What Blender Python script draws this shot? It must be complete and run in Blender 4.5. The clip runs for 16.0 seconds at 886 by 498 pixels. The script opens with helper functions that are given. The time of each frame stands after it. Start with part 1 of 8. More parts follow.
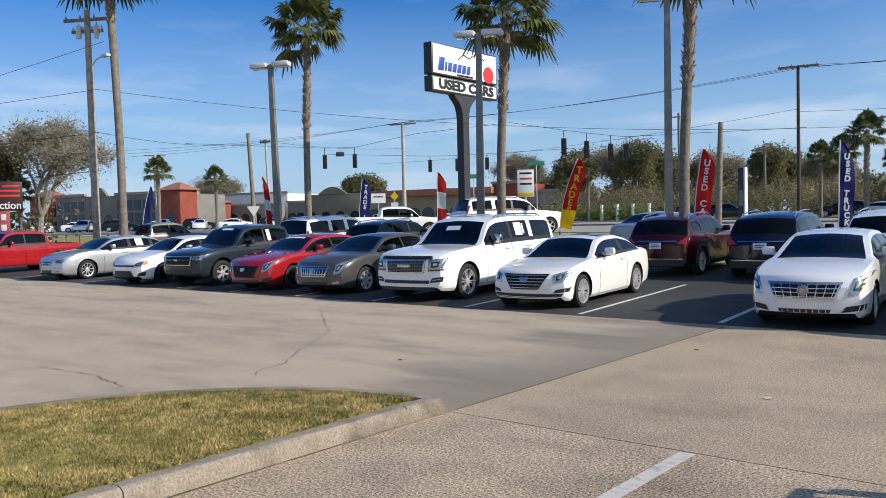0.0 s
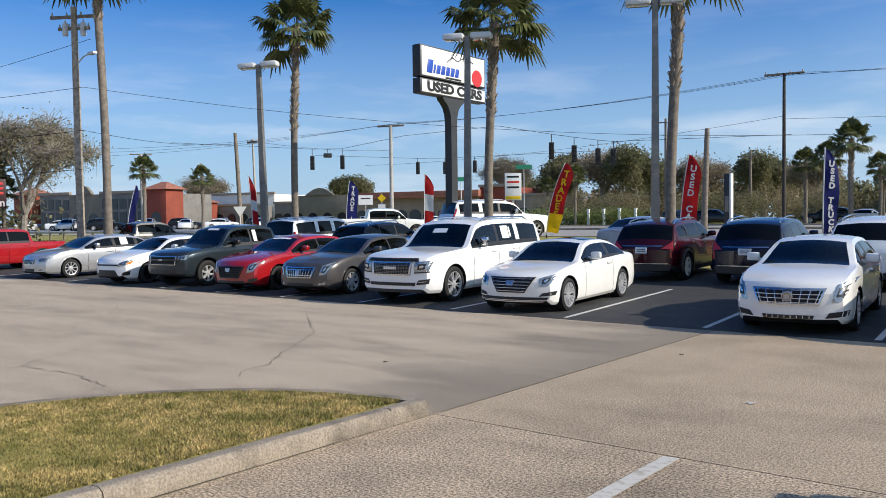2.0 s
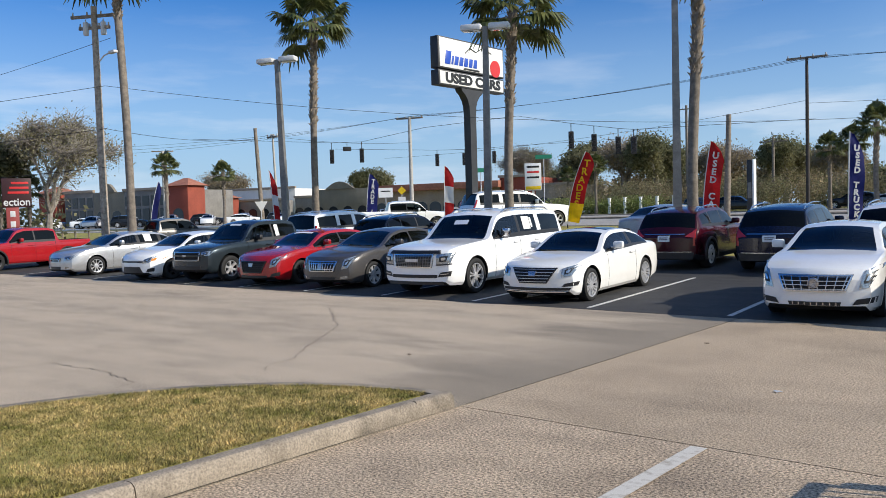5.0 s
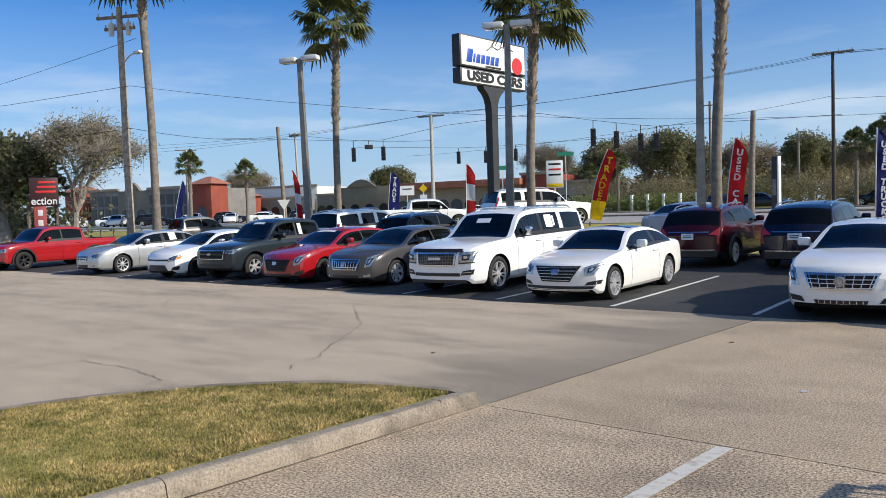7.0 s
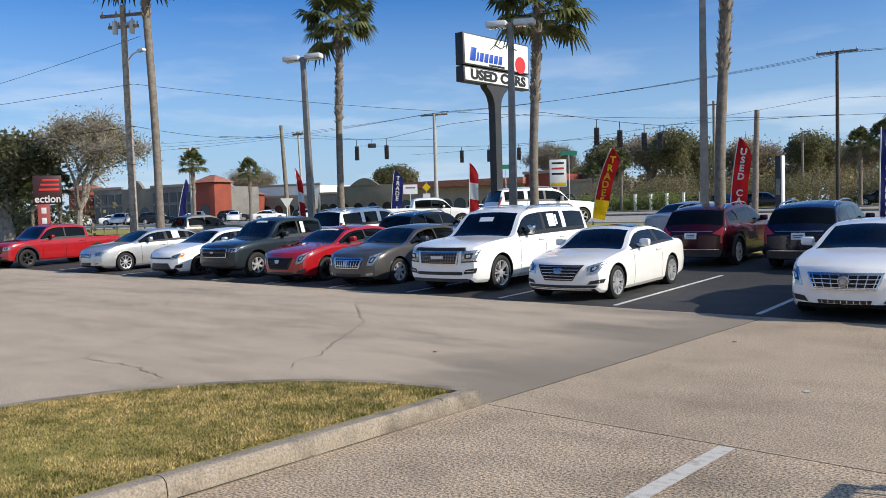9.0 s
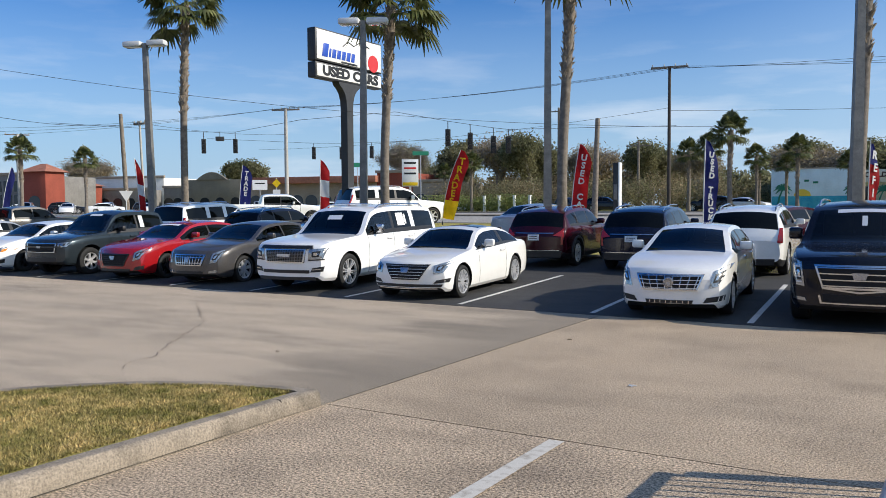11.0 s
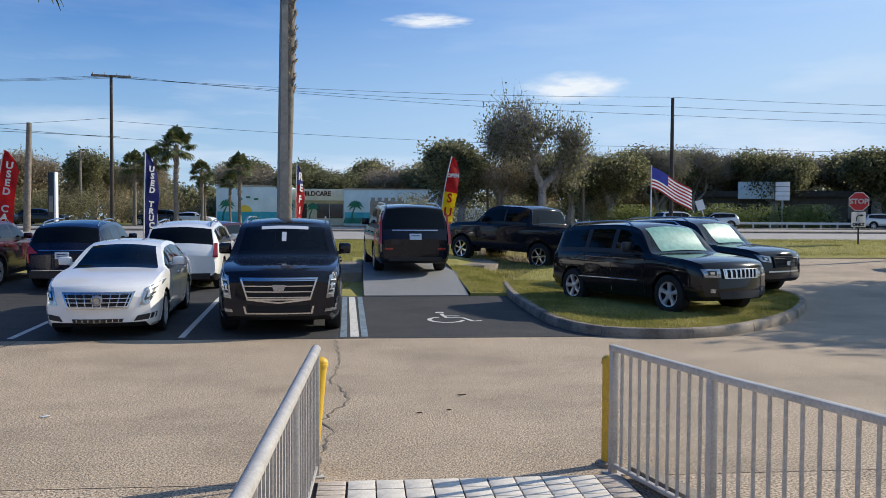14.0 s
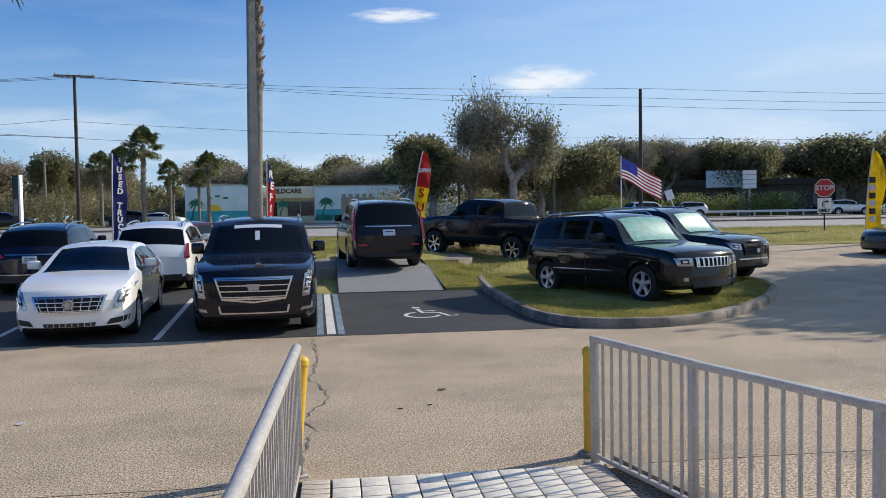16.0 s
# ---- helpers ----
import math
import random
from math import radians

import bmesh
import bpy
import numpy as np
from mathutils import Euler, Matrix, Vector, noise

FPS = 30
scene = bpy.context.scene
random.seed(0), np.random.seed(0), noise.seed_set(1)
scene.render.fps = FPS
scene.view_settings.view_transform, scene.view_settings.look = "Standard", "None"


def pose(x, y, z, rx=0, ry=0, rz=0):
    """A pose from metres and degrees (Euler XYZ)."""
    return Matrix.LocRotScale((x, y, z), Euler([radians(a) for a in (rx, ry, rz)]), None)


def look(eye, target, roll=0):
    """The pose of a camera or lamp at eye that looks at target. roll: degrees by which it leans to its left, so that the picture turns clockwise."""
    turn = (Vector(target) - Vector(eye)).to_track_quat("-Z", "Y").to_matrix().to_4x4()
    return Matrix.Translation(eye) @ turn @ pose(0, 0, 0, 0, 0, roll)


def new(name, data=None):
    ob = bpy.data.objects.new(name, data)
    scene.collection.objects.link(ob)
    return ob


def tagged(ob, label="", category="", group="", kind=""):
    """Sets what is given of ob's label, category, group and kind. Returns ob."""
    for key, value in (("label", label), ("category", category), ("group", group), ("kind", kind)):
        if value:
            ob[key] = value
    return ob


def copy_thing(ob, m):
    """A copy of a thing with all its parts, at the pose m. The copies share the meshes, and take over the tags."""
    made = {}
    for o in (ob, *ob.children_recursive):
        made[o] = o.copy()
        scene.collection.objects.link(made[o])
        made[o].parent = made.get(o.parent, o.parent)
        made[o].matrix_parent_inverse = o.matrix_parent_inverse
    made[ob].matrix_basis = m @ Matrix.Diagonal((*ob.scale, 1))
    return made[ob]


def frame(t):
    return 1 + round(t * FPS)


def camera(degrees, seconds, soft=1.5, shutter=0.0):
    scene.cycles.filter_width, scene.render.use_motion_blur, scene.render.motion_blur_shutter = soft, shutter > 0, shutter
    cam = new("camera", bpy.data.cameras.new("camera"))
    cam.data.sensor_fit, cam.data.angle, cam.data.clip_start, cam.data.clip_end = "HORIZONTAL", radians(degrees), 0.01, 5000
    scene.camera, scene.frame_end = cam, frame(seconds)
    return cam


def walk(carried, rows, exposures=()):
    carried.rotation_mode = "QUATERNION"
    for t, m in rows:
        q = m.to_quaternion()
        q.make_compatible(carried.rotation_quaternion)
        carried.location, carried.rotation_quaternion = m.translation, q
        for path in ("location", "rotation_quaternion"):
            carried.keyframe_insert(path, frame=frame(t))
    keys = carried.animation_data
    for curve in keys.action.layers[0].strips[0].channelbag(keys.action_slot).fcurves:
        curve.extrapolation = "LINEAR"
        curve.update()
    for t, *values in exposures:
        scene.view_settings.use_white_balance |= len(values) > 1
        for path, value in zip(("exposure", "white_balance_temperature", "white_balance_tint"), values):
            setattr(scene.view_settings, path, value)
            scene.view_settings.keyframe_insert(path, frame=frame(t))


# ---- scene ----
cam = camera(56.77, 16.0, soft=0.4)
# seconds, x, y, z, yaw, pitch, roll
ROWS = [
    (0, 0.081, 0.059, 1.832, 39.662, -2.059, 1.314),
    (0.5, 0.08, 0.07, 1.828, 39.403, -1.85, 0.878),
    (1, 0.081, 0.063, 1.834, 39.04, -1.831, 0.595),
    (1.5, 0.074, 0.063, 1.83, 38.797, -1.85, 0.425),
    (2, 0.073, 0.078, 1.826, 38.765, -1.893, 0.678),
    (2.5, 0.073, 0.075, 1.83, 38.445, -1.869, 0.839),
    (3, 0.072, 0.069, 1.821, 38.662, -1.92, 1.168),
    (3.5, 0.058, 0.078, 1.823, 39.143, -2.058, 1.345),
    (4, 0.06, 0.075, 1.826, 39.526, -2.264, 1.485),
    (6.5, 0.059, 0.028, 1.857, 41.242, -2.597, 1.754),
    (7, 0.062, 0.017, 1.86, 41.649, -2.592, 1.782),
    (7.5, 0.058, 0.03, 1.853, 41.829, -2.489, 1.729),
    (8, 0.058, 0.034, 1.854, 41.979, -2.62, 1.665),
    (10.5, 0.067, 0.058, 1.853, 40.401, -2.942, 1.177),
    (11, 0.123, 0.101, 1.856, 31.616, -2.949, 0.386),
    (11.5, 0.19, 0.117, 1.861, 22.526, -2.779, -0.281),
    (12, 0.238, 0.139, 1.872, 16.346, -2.667, -0.562),
    (12.5, 0.281, 0.125, 1.88, 9.019, -2.243, -0.706),
    (13, 0.34, 0.159, 1.89, 2.116, -2.236, -0.837),
    (13.5, 0.401, 0.168, 1.891, -3.544, -2.007, -0.768),
    (14, 0.419, 0.166, 1.892, -5.427, -2.008, -0.33),
    (14.5, 0.428, 0.169, 1.893, -6.346, -1.979, 0.253),
    (15, 0.438, 0.173, 1.888, -7.775, -2.171, 0.557),
    (15.5, 0.417, 0.175, 1.889, -8.587, -2.189, 0.646),
    (16, 0.368, 0.18, 1.895, -7.433, -2.388, 0.919),
]
walk(cam, [(t, pose(x, y, z, 90 + pitch, roll, yaw)) for t, x, y, z, yaw, pitch, roll in ROWS])

# ---- light ----
SUN_DIR = Vector((1.68, 0.60, 1.0)).normalized()
world = bpy.data.worlds.new("sky_world")
scene.world = world
world.use_nodes = True
wn, wl = world.node_tree.nodes, world.node_tree.links
wn.clear()
w_out = wn.new("ShaderNodeOutputWorld")
w_bg = wn.new("ShaderNodeBackground")
w_sky = wn.new("ShaderNodeTexSky")
w_sky.sky_type = "NISHITA"
w_sky.sun_disc = False
w_sky.sun_elevation = math.asin(SUN_DIR.z)
w_sky.sun_rotation = math.atan2(SUN_DIR.x, SUN_DIR.y)
w_sky.air_density, w_sky.dust_density, w_sky.ozone_density = 1.0, 1.2, 2.0
w_bg.inputs["Strength"].default_value = 0.108
# thin winter clouds, low over the horizon
w_co = wn.new("ShaderNodeTexCoord")
w_map = wn.new("ShaderNodeMapping")
w_map.inputs["Scale"].default_value = (1.6, 1.6, 9.0)
w_noise = wn.new("ShaderNodeTexNoise")
w_noise.inputs["Scale"].default_value = 2.3
w_noise.inputs["Detail"].default_value = 7.0
w_noise.inputs["Roughness"].default_value = 0.55
w_ramp = wn.new("ShaderNodeValToRGB")
w_ramp.color_ramp.elements[0].position, w_ramp.color_ramp.elements[1].position = 0.50, 0.80
w_sep = wn.new("ShaderNodeSeparateXYZ")
w_band = wn.new("ShaderNodeValToRGB")
cr = w_band.color_ramp
cr.elements.new(0.12), cr.elements.new(0.2)
cr.elements[0].position, cr.elements[0].color = 0.0, (0.8, 0.8, 0.8, 1)
cr.elements[1].position, cr.elements[1].color = 0.10, (0.75, 0.75, 0.75, 1)
cr.elements[2].position, cr.elements[2].color = 0.19, (0.22, 0.22, 0.22, 1)
cr.elements[3].position, cr.elements[3].color = 0.34, (0.06, 0.06, 0.06, 1)
w_mul = wn.new("ShaderNodeMath")
w_mul.operation = "MULTIPLY"
w_mix = wn.new("ShaderNodeMixRGB")
w_mix.inputs["Color2"].default_value = (8.0, 8.6, 9.4, 1)
wl.new(w_co.outputs["Generated"], w_map.inputs["Vector"])
wl.new(w_map.outputs[0], w_noise.inputs["Vector"])
wl.new(w_noise.outputs["Fac"], w_ramp.inputs["Fac"])
wl.new(w_co.outputs["Generated"], w_sep.inputs[0])
wl.new(w_sep.outputs["Z"], w_band.inputs["Fac"])
wl.new(w_ramp.outputs["Color"], w_mul.inputs[0])
wl.new(w_band.outputs["Color"], w_mul.inputs[1])
wl.new(w_mul.outputs[0], w_mix.inputs["Fac"])
w_hue = wn.new("ShaderNodeHueSaturation")
w_hue.inputs["Saturation"].default_value = 1.35
w_tint = wn.new("ShaderNodeMixRGB")
w_tint.blend_type = "MULTIPLY"
w_tint.inputs["Fac"].default_value = 1.0
w_tint.inputs["Color2"].default_value = (0.50, 0.87, 1.31, 1)
w_haze = wn.new("ShaderNodeMixRGB")
w_haze.inputs["Color2"].default_value = (4.6, 6.3, 8.4, 1)
w_hz = wn.new("ShaderNodeMapRange")
w_hz.inputs["From Min"].default_value, w_hz.inputs["From Max"].default_value = 0.0, 0.26
w_hz.inputs["To Min"].default_value, w_hz.inputs["To Max"].default_value = 0.85, 0.0
wl.new(w_sep.outputs["Z"], w_hz.inputs["Value"])
# the haze brightens towards the sun's side of the sky
w_side = wn.new("ShaderNodeMapRange")
w_side.inputs["From Min"].default_value, w_side.inputs["From Max"].default_value = -0.25, 0.85
w_side.inputs["To Min"].default_value, w_side.inputs["To Max"].default_value = 0.0, 0.85
wl.new(w_sep.outputs["X"], w_side.inputs["Value"])
w_add = wn.new("ShaderNodeMath")
w_add.operation = "ADD"
w_add.use_clamp = True
wl.new(w_hz.outputs[0], w_add.inputs[0])
wl.new(w_side.outputs[0], w_add.inputs[1])
wl.new(w_add.outputs[0], w_haze.inputs["Fac"])
wl.new(w_sky.outputs[0], w_hue.inputs["Color"])
wl.new(w_hue.outputs[0], w_tint.inputs["Color1"])
wl.new(w_tint.outputs[0], w_haze.inputs["Color1"])
wl.new(w_haze.outputs[0], w_mix.inputs["Color1"])
last = w_mix.outputs[0]
# two small bright wisps of cloud
for centre, size in (((0.246, 0.956, 0.158), (13, 13, 46)), ((0.075, 0.969, 0.234), (16, 16, 95))):
    w_sub = wn.new("ShaderNodeVectorMath")
    w_sub.operation = "SUBTRACT"
    w_sub.inputs[1].default_value = centre
    w_scl = wn.new("ShaderNodeVectorMath")
    w_scl.operation = "MULTIPLY"
    w_scl.inputs[1].default_value = size
    w_len = wn.new("ShaderNodeVectorMath")
    w_len.operation = "LENGTH"
    w_n2 = wn.new("ShaderNodeTexNoise")
    w_n2.inputs["Scale"].default_value = 2.6
    w_n2.inputs["Detail"].default_value = 6.0
    w_soft = wn.new("ShaderNodeMapRange")
    w_soft.inputs["From Min"].default_value, w_soft.inputs["From Max"].default_value = 1.15, 0.0
    w_m2 = wn.new("ShaderNodeMath")
    w_m2.operation = "MULTIPLY"
    w_r2 = wn.new("ShaderNodeMapRange")
    w_r2.inputs["From Min"].default_value, w_r2.inputs["From Max"].default_value = 0.12, 0.42
    w_r2.inputs["To Max"].default_value = 0.85
    w_mx = wn.new("ShaderNodeMixRGB")
    w_mx.inputs["Color2"].default_value = (8.6, 8.9, 9.2, 1)
    wl.new(w_co.outputs["Generated"], w_sub.inputs[0])
    wl.new(w_sub.outputs[0], w_scl.inputs[0])
    wl.new(w_scl.outputs[0], w_len.inputs[0])
    wl.new(w_scl.outputs[0], w_n2.inputs["Vector"])
    wl.new(w_len.outputs["Value"], w_soft.inputs["Value"])
    wl.new(w_soft.outputs[0], w_m2.inputs[0])
    wl.new(w_n2.outputs["Fac"], w_m2.inputs[1])
    wl.new(w_m2.outputs[0], w_r2.inputs["Value"])
    wl.new(w_r2.outputs[0], w_mx.inputs["Fac"])
    wl.new(last, w_mx.inputs["Color1"])
    last = w_mx.outputs[0]
wl.new(last, w_bg.inputs["Color"])
wl.new(w_bg.outputs[0], w_out.inputs["Surface"])
sun_data = bpy.data.lights.new("sun", "SUN")
sun_data.energy, sun_data.angle, sun_data.color = 4.8, radians(0.53), (1.0, 0.92, 0.80)
sun = new("sun", sun_data)
sun.matrix_world = look(SUN_DIR * 60, (0, 0, 0))
scene.view_settings.exposure = 0.0

# ---- materials ----


def material(name, color, rough=0.5, metal=0.0, vary=0.0, scale=5.0, bump=0.0, bump_scale=40.0, second=None, coat=0.0, transmission=0.0, emission=0.0, spread=0.0, detail=6.0, low=0.35, high=0.65, translucent=0.0):
    """A principled material with noise of two scales in colour and relief."""
    m = bpy.data.materials.new(name)
    m.use_nodes = True
    nt = m.node_tree
    b = nt.nodes["Principled BSDF"]
    b.inputs["Base Color"].default_value = (*color, 1)
    b.inputs["Roughness"].default_value = rough
    b.inputs["Metallic"].default_value = metal
    b.inputs["Coat Weight"].default_value = coat
    b.inputs["Coat Roughness"].default_value = 0.04
    b.inputs["Transmission Weight"].default_value = transmission
    if emission:
        b.inputs["Emission Color"].default_value = (*color, 1)
        b.inputs["Emission Strength"].default_value = emission
    co = nt.nodes.new("ShaderNodeTexCoord")
    col = None
    if vary or second:
        n = nt.nodes.new("ShaderNodeTexNoise")
        n.inputs["Scale"].default_value = scale
        n.inputs["Detail"].default_value = detail
        n.inputs["Roughness"].default_value = 0.62
        nt.links.new(co.outputs["Object"], n.inputs["Vector"])
        r = nt.nodes.new("ShaderNodeValToRGB")
        r.color_ramp.elements[0].position, r.color_ramp.elements[1].position = low, high
        c2 = second or [min(1, c * (1 + vary)) for c in color]
        c1 = color if second else [c * (1 - vary) for c in color]
        r.color_ramp.elements[0].color, r.color_ramp.elements[1].color = (*c1, 1), (*c2, 1)
        nt.links.new(n.outputs["Fac"], r.inputs["Fac"])
        fine = nt.nodes.new("ShaderNodeTexNoise")
        fine.inputs["Scale"].default_value = scale * 11
        fine.inputs["Detail"].default_value = 3
        nt.links.new(co.outputs["Object"], fine.inputs["Vector"])
        mix = nt.nodes.new("ShaderNodeMixRGB")
        mix.blend_type = "OVERLAY"
        mix.inputs["Fac"].default_value = 0.35
        nt.links.new(r.outputs["Color"], mix.inputs["Color1"])
        nt.links.new(fine.outputs["Fac"], mix.inputs["Color2"])
        col = mix.outputs[0]
    if spread:
        info = nt.nodes.new("ShaderNodeNewGeometry")
        hsv = nt.nodes.new("ShaderNodeHueSaturation")
        mr = nt.nodes.new("ShaderNodeMapRange")
        mr.inputs["To Min"].default_value, mr.inputs["To Max"].default_value = 1 - spread, 1 + spread
        nt.links.new(info.outputs["Random Per Island"], mr.inputs["Value"])
        nt.links.new(mr.outputs[0], hsv.inputs["Value"])
        if col:
            nt.links.new(col, hsv.inputs["Color"])
        else:
            hsv.inputs["Color"].default_value = (*color, 1)
        col = hsv.outputs[0]
    if col:
        nt.links.new(col, b.inputs["Base Color"])
    if translucent:
        tr = nt.nodes.new("ShaderNodeBsdfTranslucent")
        tr.inputs["Color"].default_value = (*color, 1)
        if col:
            nt.links.new(col, tr.inputs["Color"])
        ms = nt.nodes.new("ShaderNodeMixShader")
        ms.inputs["Fac"].default_value = translucent
        nt.links.new(b.outputs[0], ms.inputs[1])
        nt.links.new(tr.outputs[0], ms.inputs[2])
        nt.links.new(ms.outputs[0], nt.nodes["Material Output"].inputs["Surface"])
    if bump:
        n2 = nt.nodes.new("ShaderNodeTexNoise")
        n2.inputs["Scale"].default_value = bump_scale
        n2.inputs["Detail"].default_value = 4
        nt.links.new(co.outputs["Object"], n2.inputs["Vector"])
        bp = nt.nodes.new("ShaderNodeBump")
        bp.inputs["Strength"].default_value = bump
        bp.inputs["Distance"].default_value = 0.02
        nt.links.new(n2.outputs["Fac"], bp.inputs["Height"])
        nt.links.new(bp.outputs[0], b.inputs["Normal"])
    return m


def ground_material(name, base, dark, light, stains=0.6, bump=0.25, grain=180.0, rough=0.85, big=0.35, speckle=0.45, light_amount=0.32, worn=None, streak=None):
    """Worn paving: broad stains, middling blotches, fine aggregate."""
    m = bpy.data.materials.new(name)
    m.use_nodes = True
    nt = m.node_tree
    N, L = nt.nodes, nt.links
    b = N["Principled BSDF"]
    b.inputs["Roughness"].default_value = rough
    b.inputs["Specular IOR Level"].default_value = 0.3
    co = N.new("ShaderNodeTexCoord")

    def noise_of(scale, detail, lo, hi, stretch=None):
        n = N.new("ShaderNodeTexNoise")
        n.inputs["Scale"].default_value, n.inputs["Detail"].default_value, n.inputs["Roughness"].default_value = scale, detail, 0.6
        if stretch:
            mp = N.new("ShaderNodeMapping")
            mp.inputs["Scale"].default_value = stretch
            L.new(co.outputs["Object"], mp.inputs["Vector"])
            L.new(mp.outputs[0], n.inputs["Vector"])
        else:
            L.new(co.outputs["Object"], n.inputs["Vector"])
        r = N.new("ShaderNodeMapRange")
        r.inputs["From Min"].default_value, r.inputs["From Max"].default_value = lo, hi
        L.new(n.outputs["Fac"], r.inputs["Value"])
        return r.outputs[0], n.outputs["Fac"]

    s1, _ = noise_of(big, 5, 0.42, 0.68, streak)
    s2, _ = noise_of(1.7, 6, 0.40, 0.70, (0.6, 1.5, 1))
    s3, raw = noise_of(grain, 5, 0.34, 0.66)
    m1 = N.new("ShaderNodeMixRGB")
    m1.inputs["Color1"].default_value, m1.inputs["Color2"].default_value = (*base, 1), (*dark, 1)
    f1 = N.new("ShaderNodeMath")
    f1.operation = "MULTIPLY"
    f1.inputs[1].default_value = stains
    L.new(s1, f1.inputs[0])
    L.new(f1.outputs[0], m1.inputs["Fac"])
    m2 = N.new("ShaderNodeMixRGB")
    m2.inputs["Color2"].default_value = (*light, 1)
    f2 = N.new("ShaderNodeMath")
    f2.operation = "MULTIPLY"
    f2.inputs[1].default_value = light_amount
    L.new(s2, f2.inputs[0])
    L.new(f2.outputs[0], m2.inputs["Fac"])
    L.new(m1.outputs[0], m2.inputs["Color1"])
    coat = m2.outputs[0]
    if worn:
        # a tyre-darkened strip of the lane between two places along x, with a ragged edge
        sx = N.new("ShaderNodeSeparateXYZ")
        L.new(co.outputs["Object"], sx.inputs[0])
        ragged = N.new("ShaderNodeMath")
        ragged.operation = "MULTIPLY_ADD"
        L.new(s1, ragged.inputs[0])
        ragged.inputs[1].default_value = 1.6
        L.new(sx.outputs["X"], ragged.inputs[2])
        strip_of = N.new("ShaderNodeMapRange")
        strip_of.interpolation_type = "SMOOTHSTEP"
        strip_of.inputs["From Min"].default_value, strip_of.inputs["From Max"].default_value = worn[0], worn[1]
        strip_of.inputs["To Max"].default_value = worn[2]
        L.new(ragged.outputs[0], strip_of.inputs["Value"])
        m4 = N.new("ShaderNodeMixRGB")
        m4.inputs["Color2"].default_value = (*dark, 1)
        L.new(strip_of.outputs[0], m4.inputs["Fac"])
        L.new(coat, m4.inputs["Color1"])
        coat = m4.outputs[0]
    m3 = N.new("ShaderNodeMixRGB")
    m3.blend_type = "MULTIPLY"
    m3.inputs["Fac"].default_value = 1.0
    L.new(coat, m3.inputs["Color1"])
    g = N.new("ShaderNodeMapRange")
    g.inputs["To Min"].default_value, g.inputs["To Max"].default_value = 1 - speckle, 1 + speckle * 0.7
    L.new(s3, g.inputs["Value"])
    L.new(g.outputs[0], m3.inputs["Color2"])
    L.new(m3.outputs[0], b.inputs["Base Color"])
    bp = N.new("ShaderNodeBump")
    bp.inputs["Strength"].default_value, bp.inputs["Distance"].default_value = bump, 0.01
    L.new(raw, bp.inputs["Height"])
    L.new(bp.outputs[0], b.inputs["Normal"])
    return m


def paint(name, color, rough=0.3, metal=0.0, flake=0.06):
    m = material(name, color, rough, metal, vary=flake, scale=3.0, coat=1.0)
    if max(color) < 0.2:
        m.node_tree.nodes["Principled BSDF"].inputs["Specular IOR Level"].default_value = 0.1
        m.node_tree.nodes["Principled BSDF"].inputs["Coat Weight"].default_value = 0.7
    return m


CONC_NEW = ground_material("concrete_tan", (0.50, 0.385, 0.265), (0.30, 0.235, 0.165), (0.60, 0.47, 0.33), grain=54, bump=0.85, stains=0.75, big=0.5, speckle=0.7)
CONC_OLD = ground_material("concrete_grey", (0.53, 0.425, 0.31), (0.22, 0.185, 0.14), (0.64, 0.52, 0.385), stains=0.6, big=0.6, streak=(0.38, 1.25, 1), light_amount=0.5, grain=58, bump=0.6, speckle=0.6, worn=(-7.4, -4.6, 0.68))
CONC_WALK = ground_material("concrete_speckled", (0.53, 0.41, 0.285), (0.25, 0.195, 0.14), (0.63, 0.49, 0.345), grain=48, bump=0.9, stains=0.8, big=0.7, speckle=0.85)
ASPHALT = ground_material("asphalt_stalls", (0.052, 0.051, 0.05), (0.03, 0.03, 0.031), (0.105, 0.10, 0.095), grain=50, bump=0.5, speckle=0.5)
ROADMAT = ground_material("asphalt_road", (0.40, 0.37, 0.33), (0.30, 0.28, 0.25), (0.47, 0.435, 0.385), grain=120)
GRASS_EARTH = ground_material("grass_ground", (0.34, 0.30, 0.08), (0.20, 0.19, 0.05), (0.48, 0.40, 0.16), grain=60, bump=0.8, rough=1.0, big=0.8)
KERB = ground_material("kerb_concrete", (0.31, 0.26, 0.20), (0.10, 0.084, 0.066), (0.42, 0.355, 0.28), stains=1.0, big=2.2, grain=60, bump=0.7, speckle=0.36, light_amount=0.5)
RAMPMAT = ground_material("ramp_concrete", (0.27, 0.27, 0.265), (0.2, 0.2, 0.2), (0.32, 0.32, 0.31))
WORN_LINE = material("worn_line_paint", (0.60, 0.565, 0.50), 0.75, second=(0.30, 0.25, 0.19), scale=11, low=0.50, high=0.74)
WHITE_LINE = material("line_paint", (0.66, 0.64, 0.59), 0.7, second=(0.36, 0.33, 0.28), scale=14, low=0.5, high=0.72)
BLUE_LINE = material("blue_line_paint", (0.22, 0.30, 0.37), 0.7, second=(0.09, 0.095, 0.1), scale=10, low=0.38, high=0.7)
GRASS_BLADE = material("grass_blade", (0.195, 0.185, 0.042), 0.7, second=(0.62, 0.47, 0.20), scale=3.6, spread=0.68, translucent=0.3)
GRASS_GREEN = material("green_grass_blade", (0.22, 0.225, 0.045), 0.7, second=(0.46, 0.40, 0.13), scale=1.2, spread=0.45, translucent=0.35)
GLASS = material("tinted_glass", (0.09, 0.12, 0.11), 0.02, transmission=1.0)
PRIVACY = material("privacy_glass", (0.004, 0.005, 0.005), 0.03)
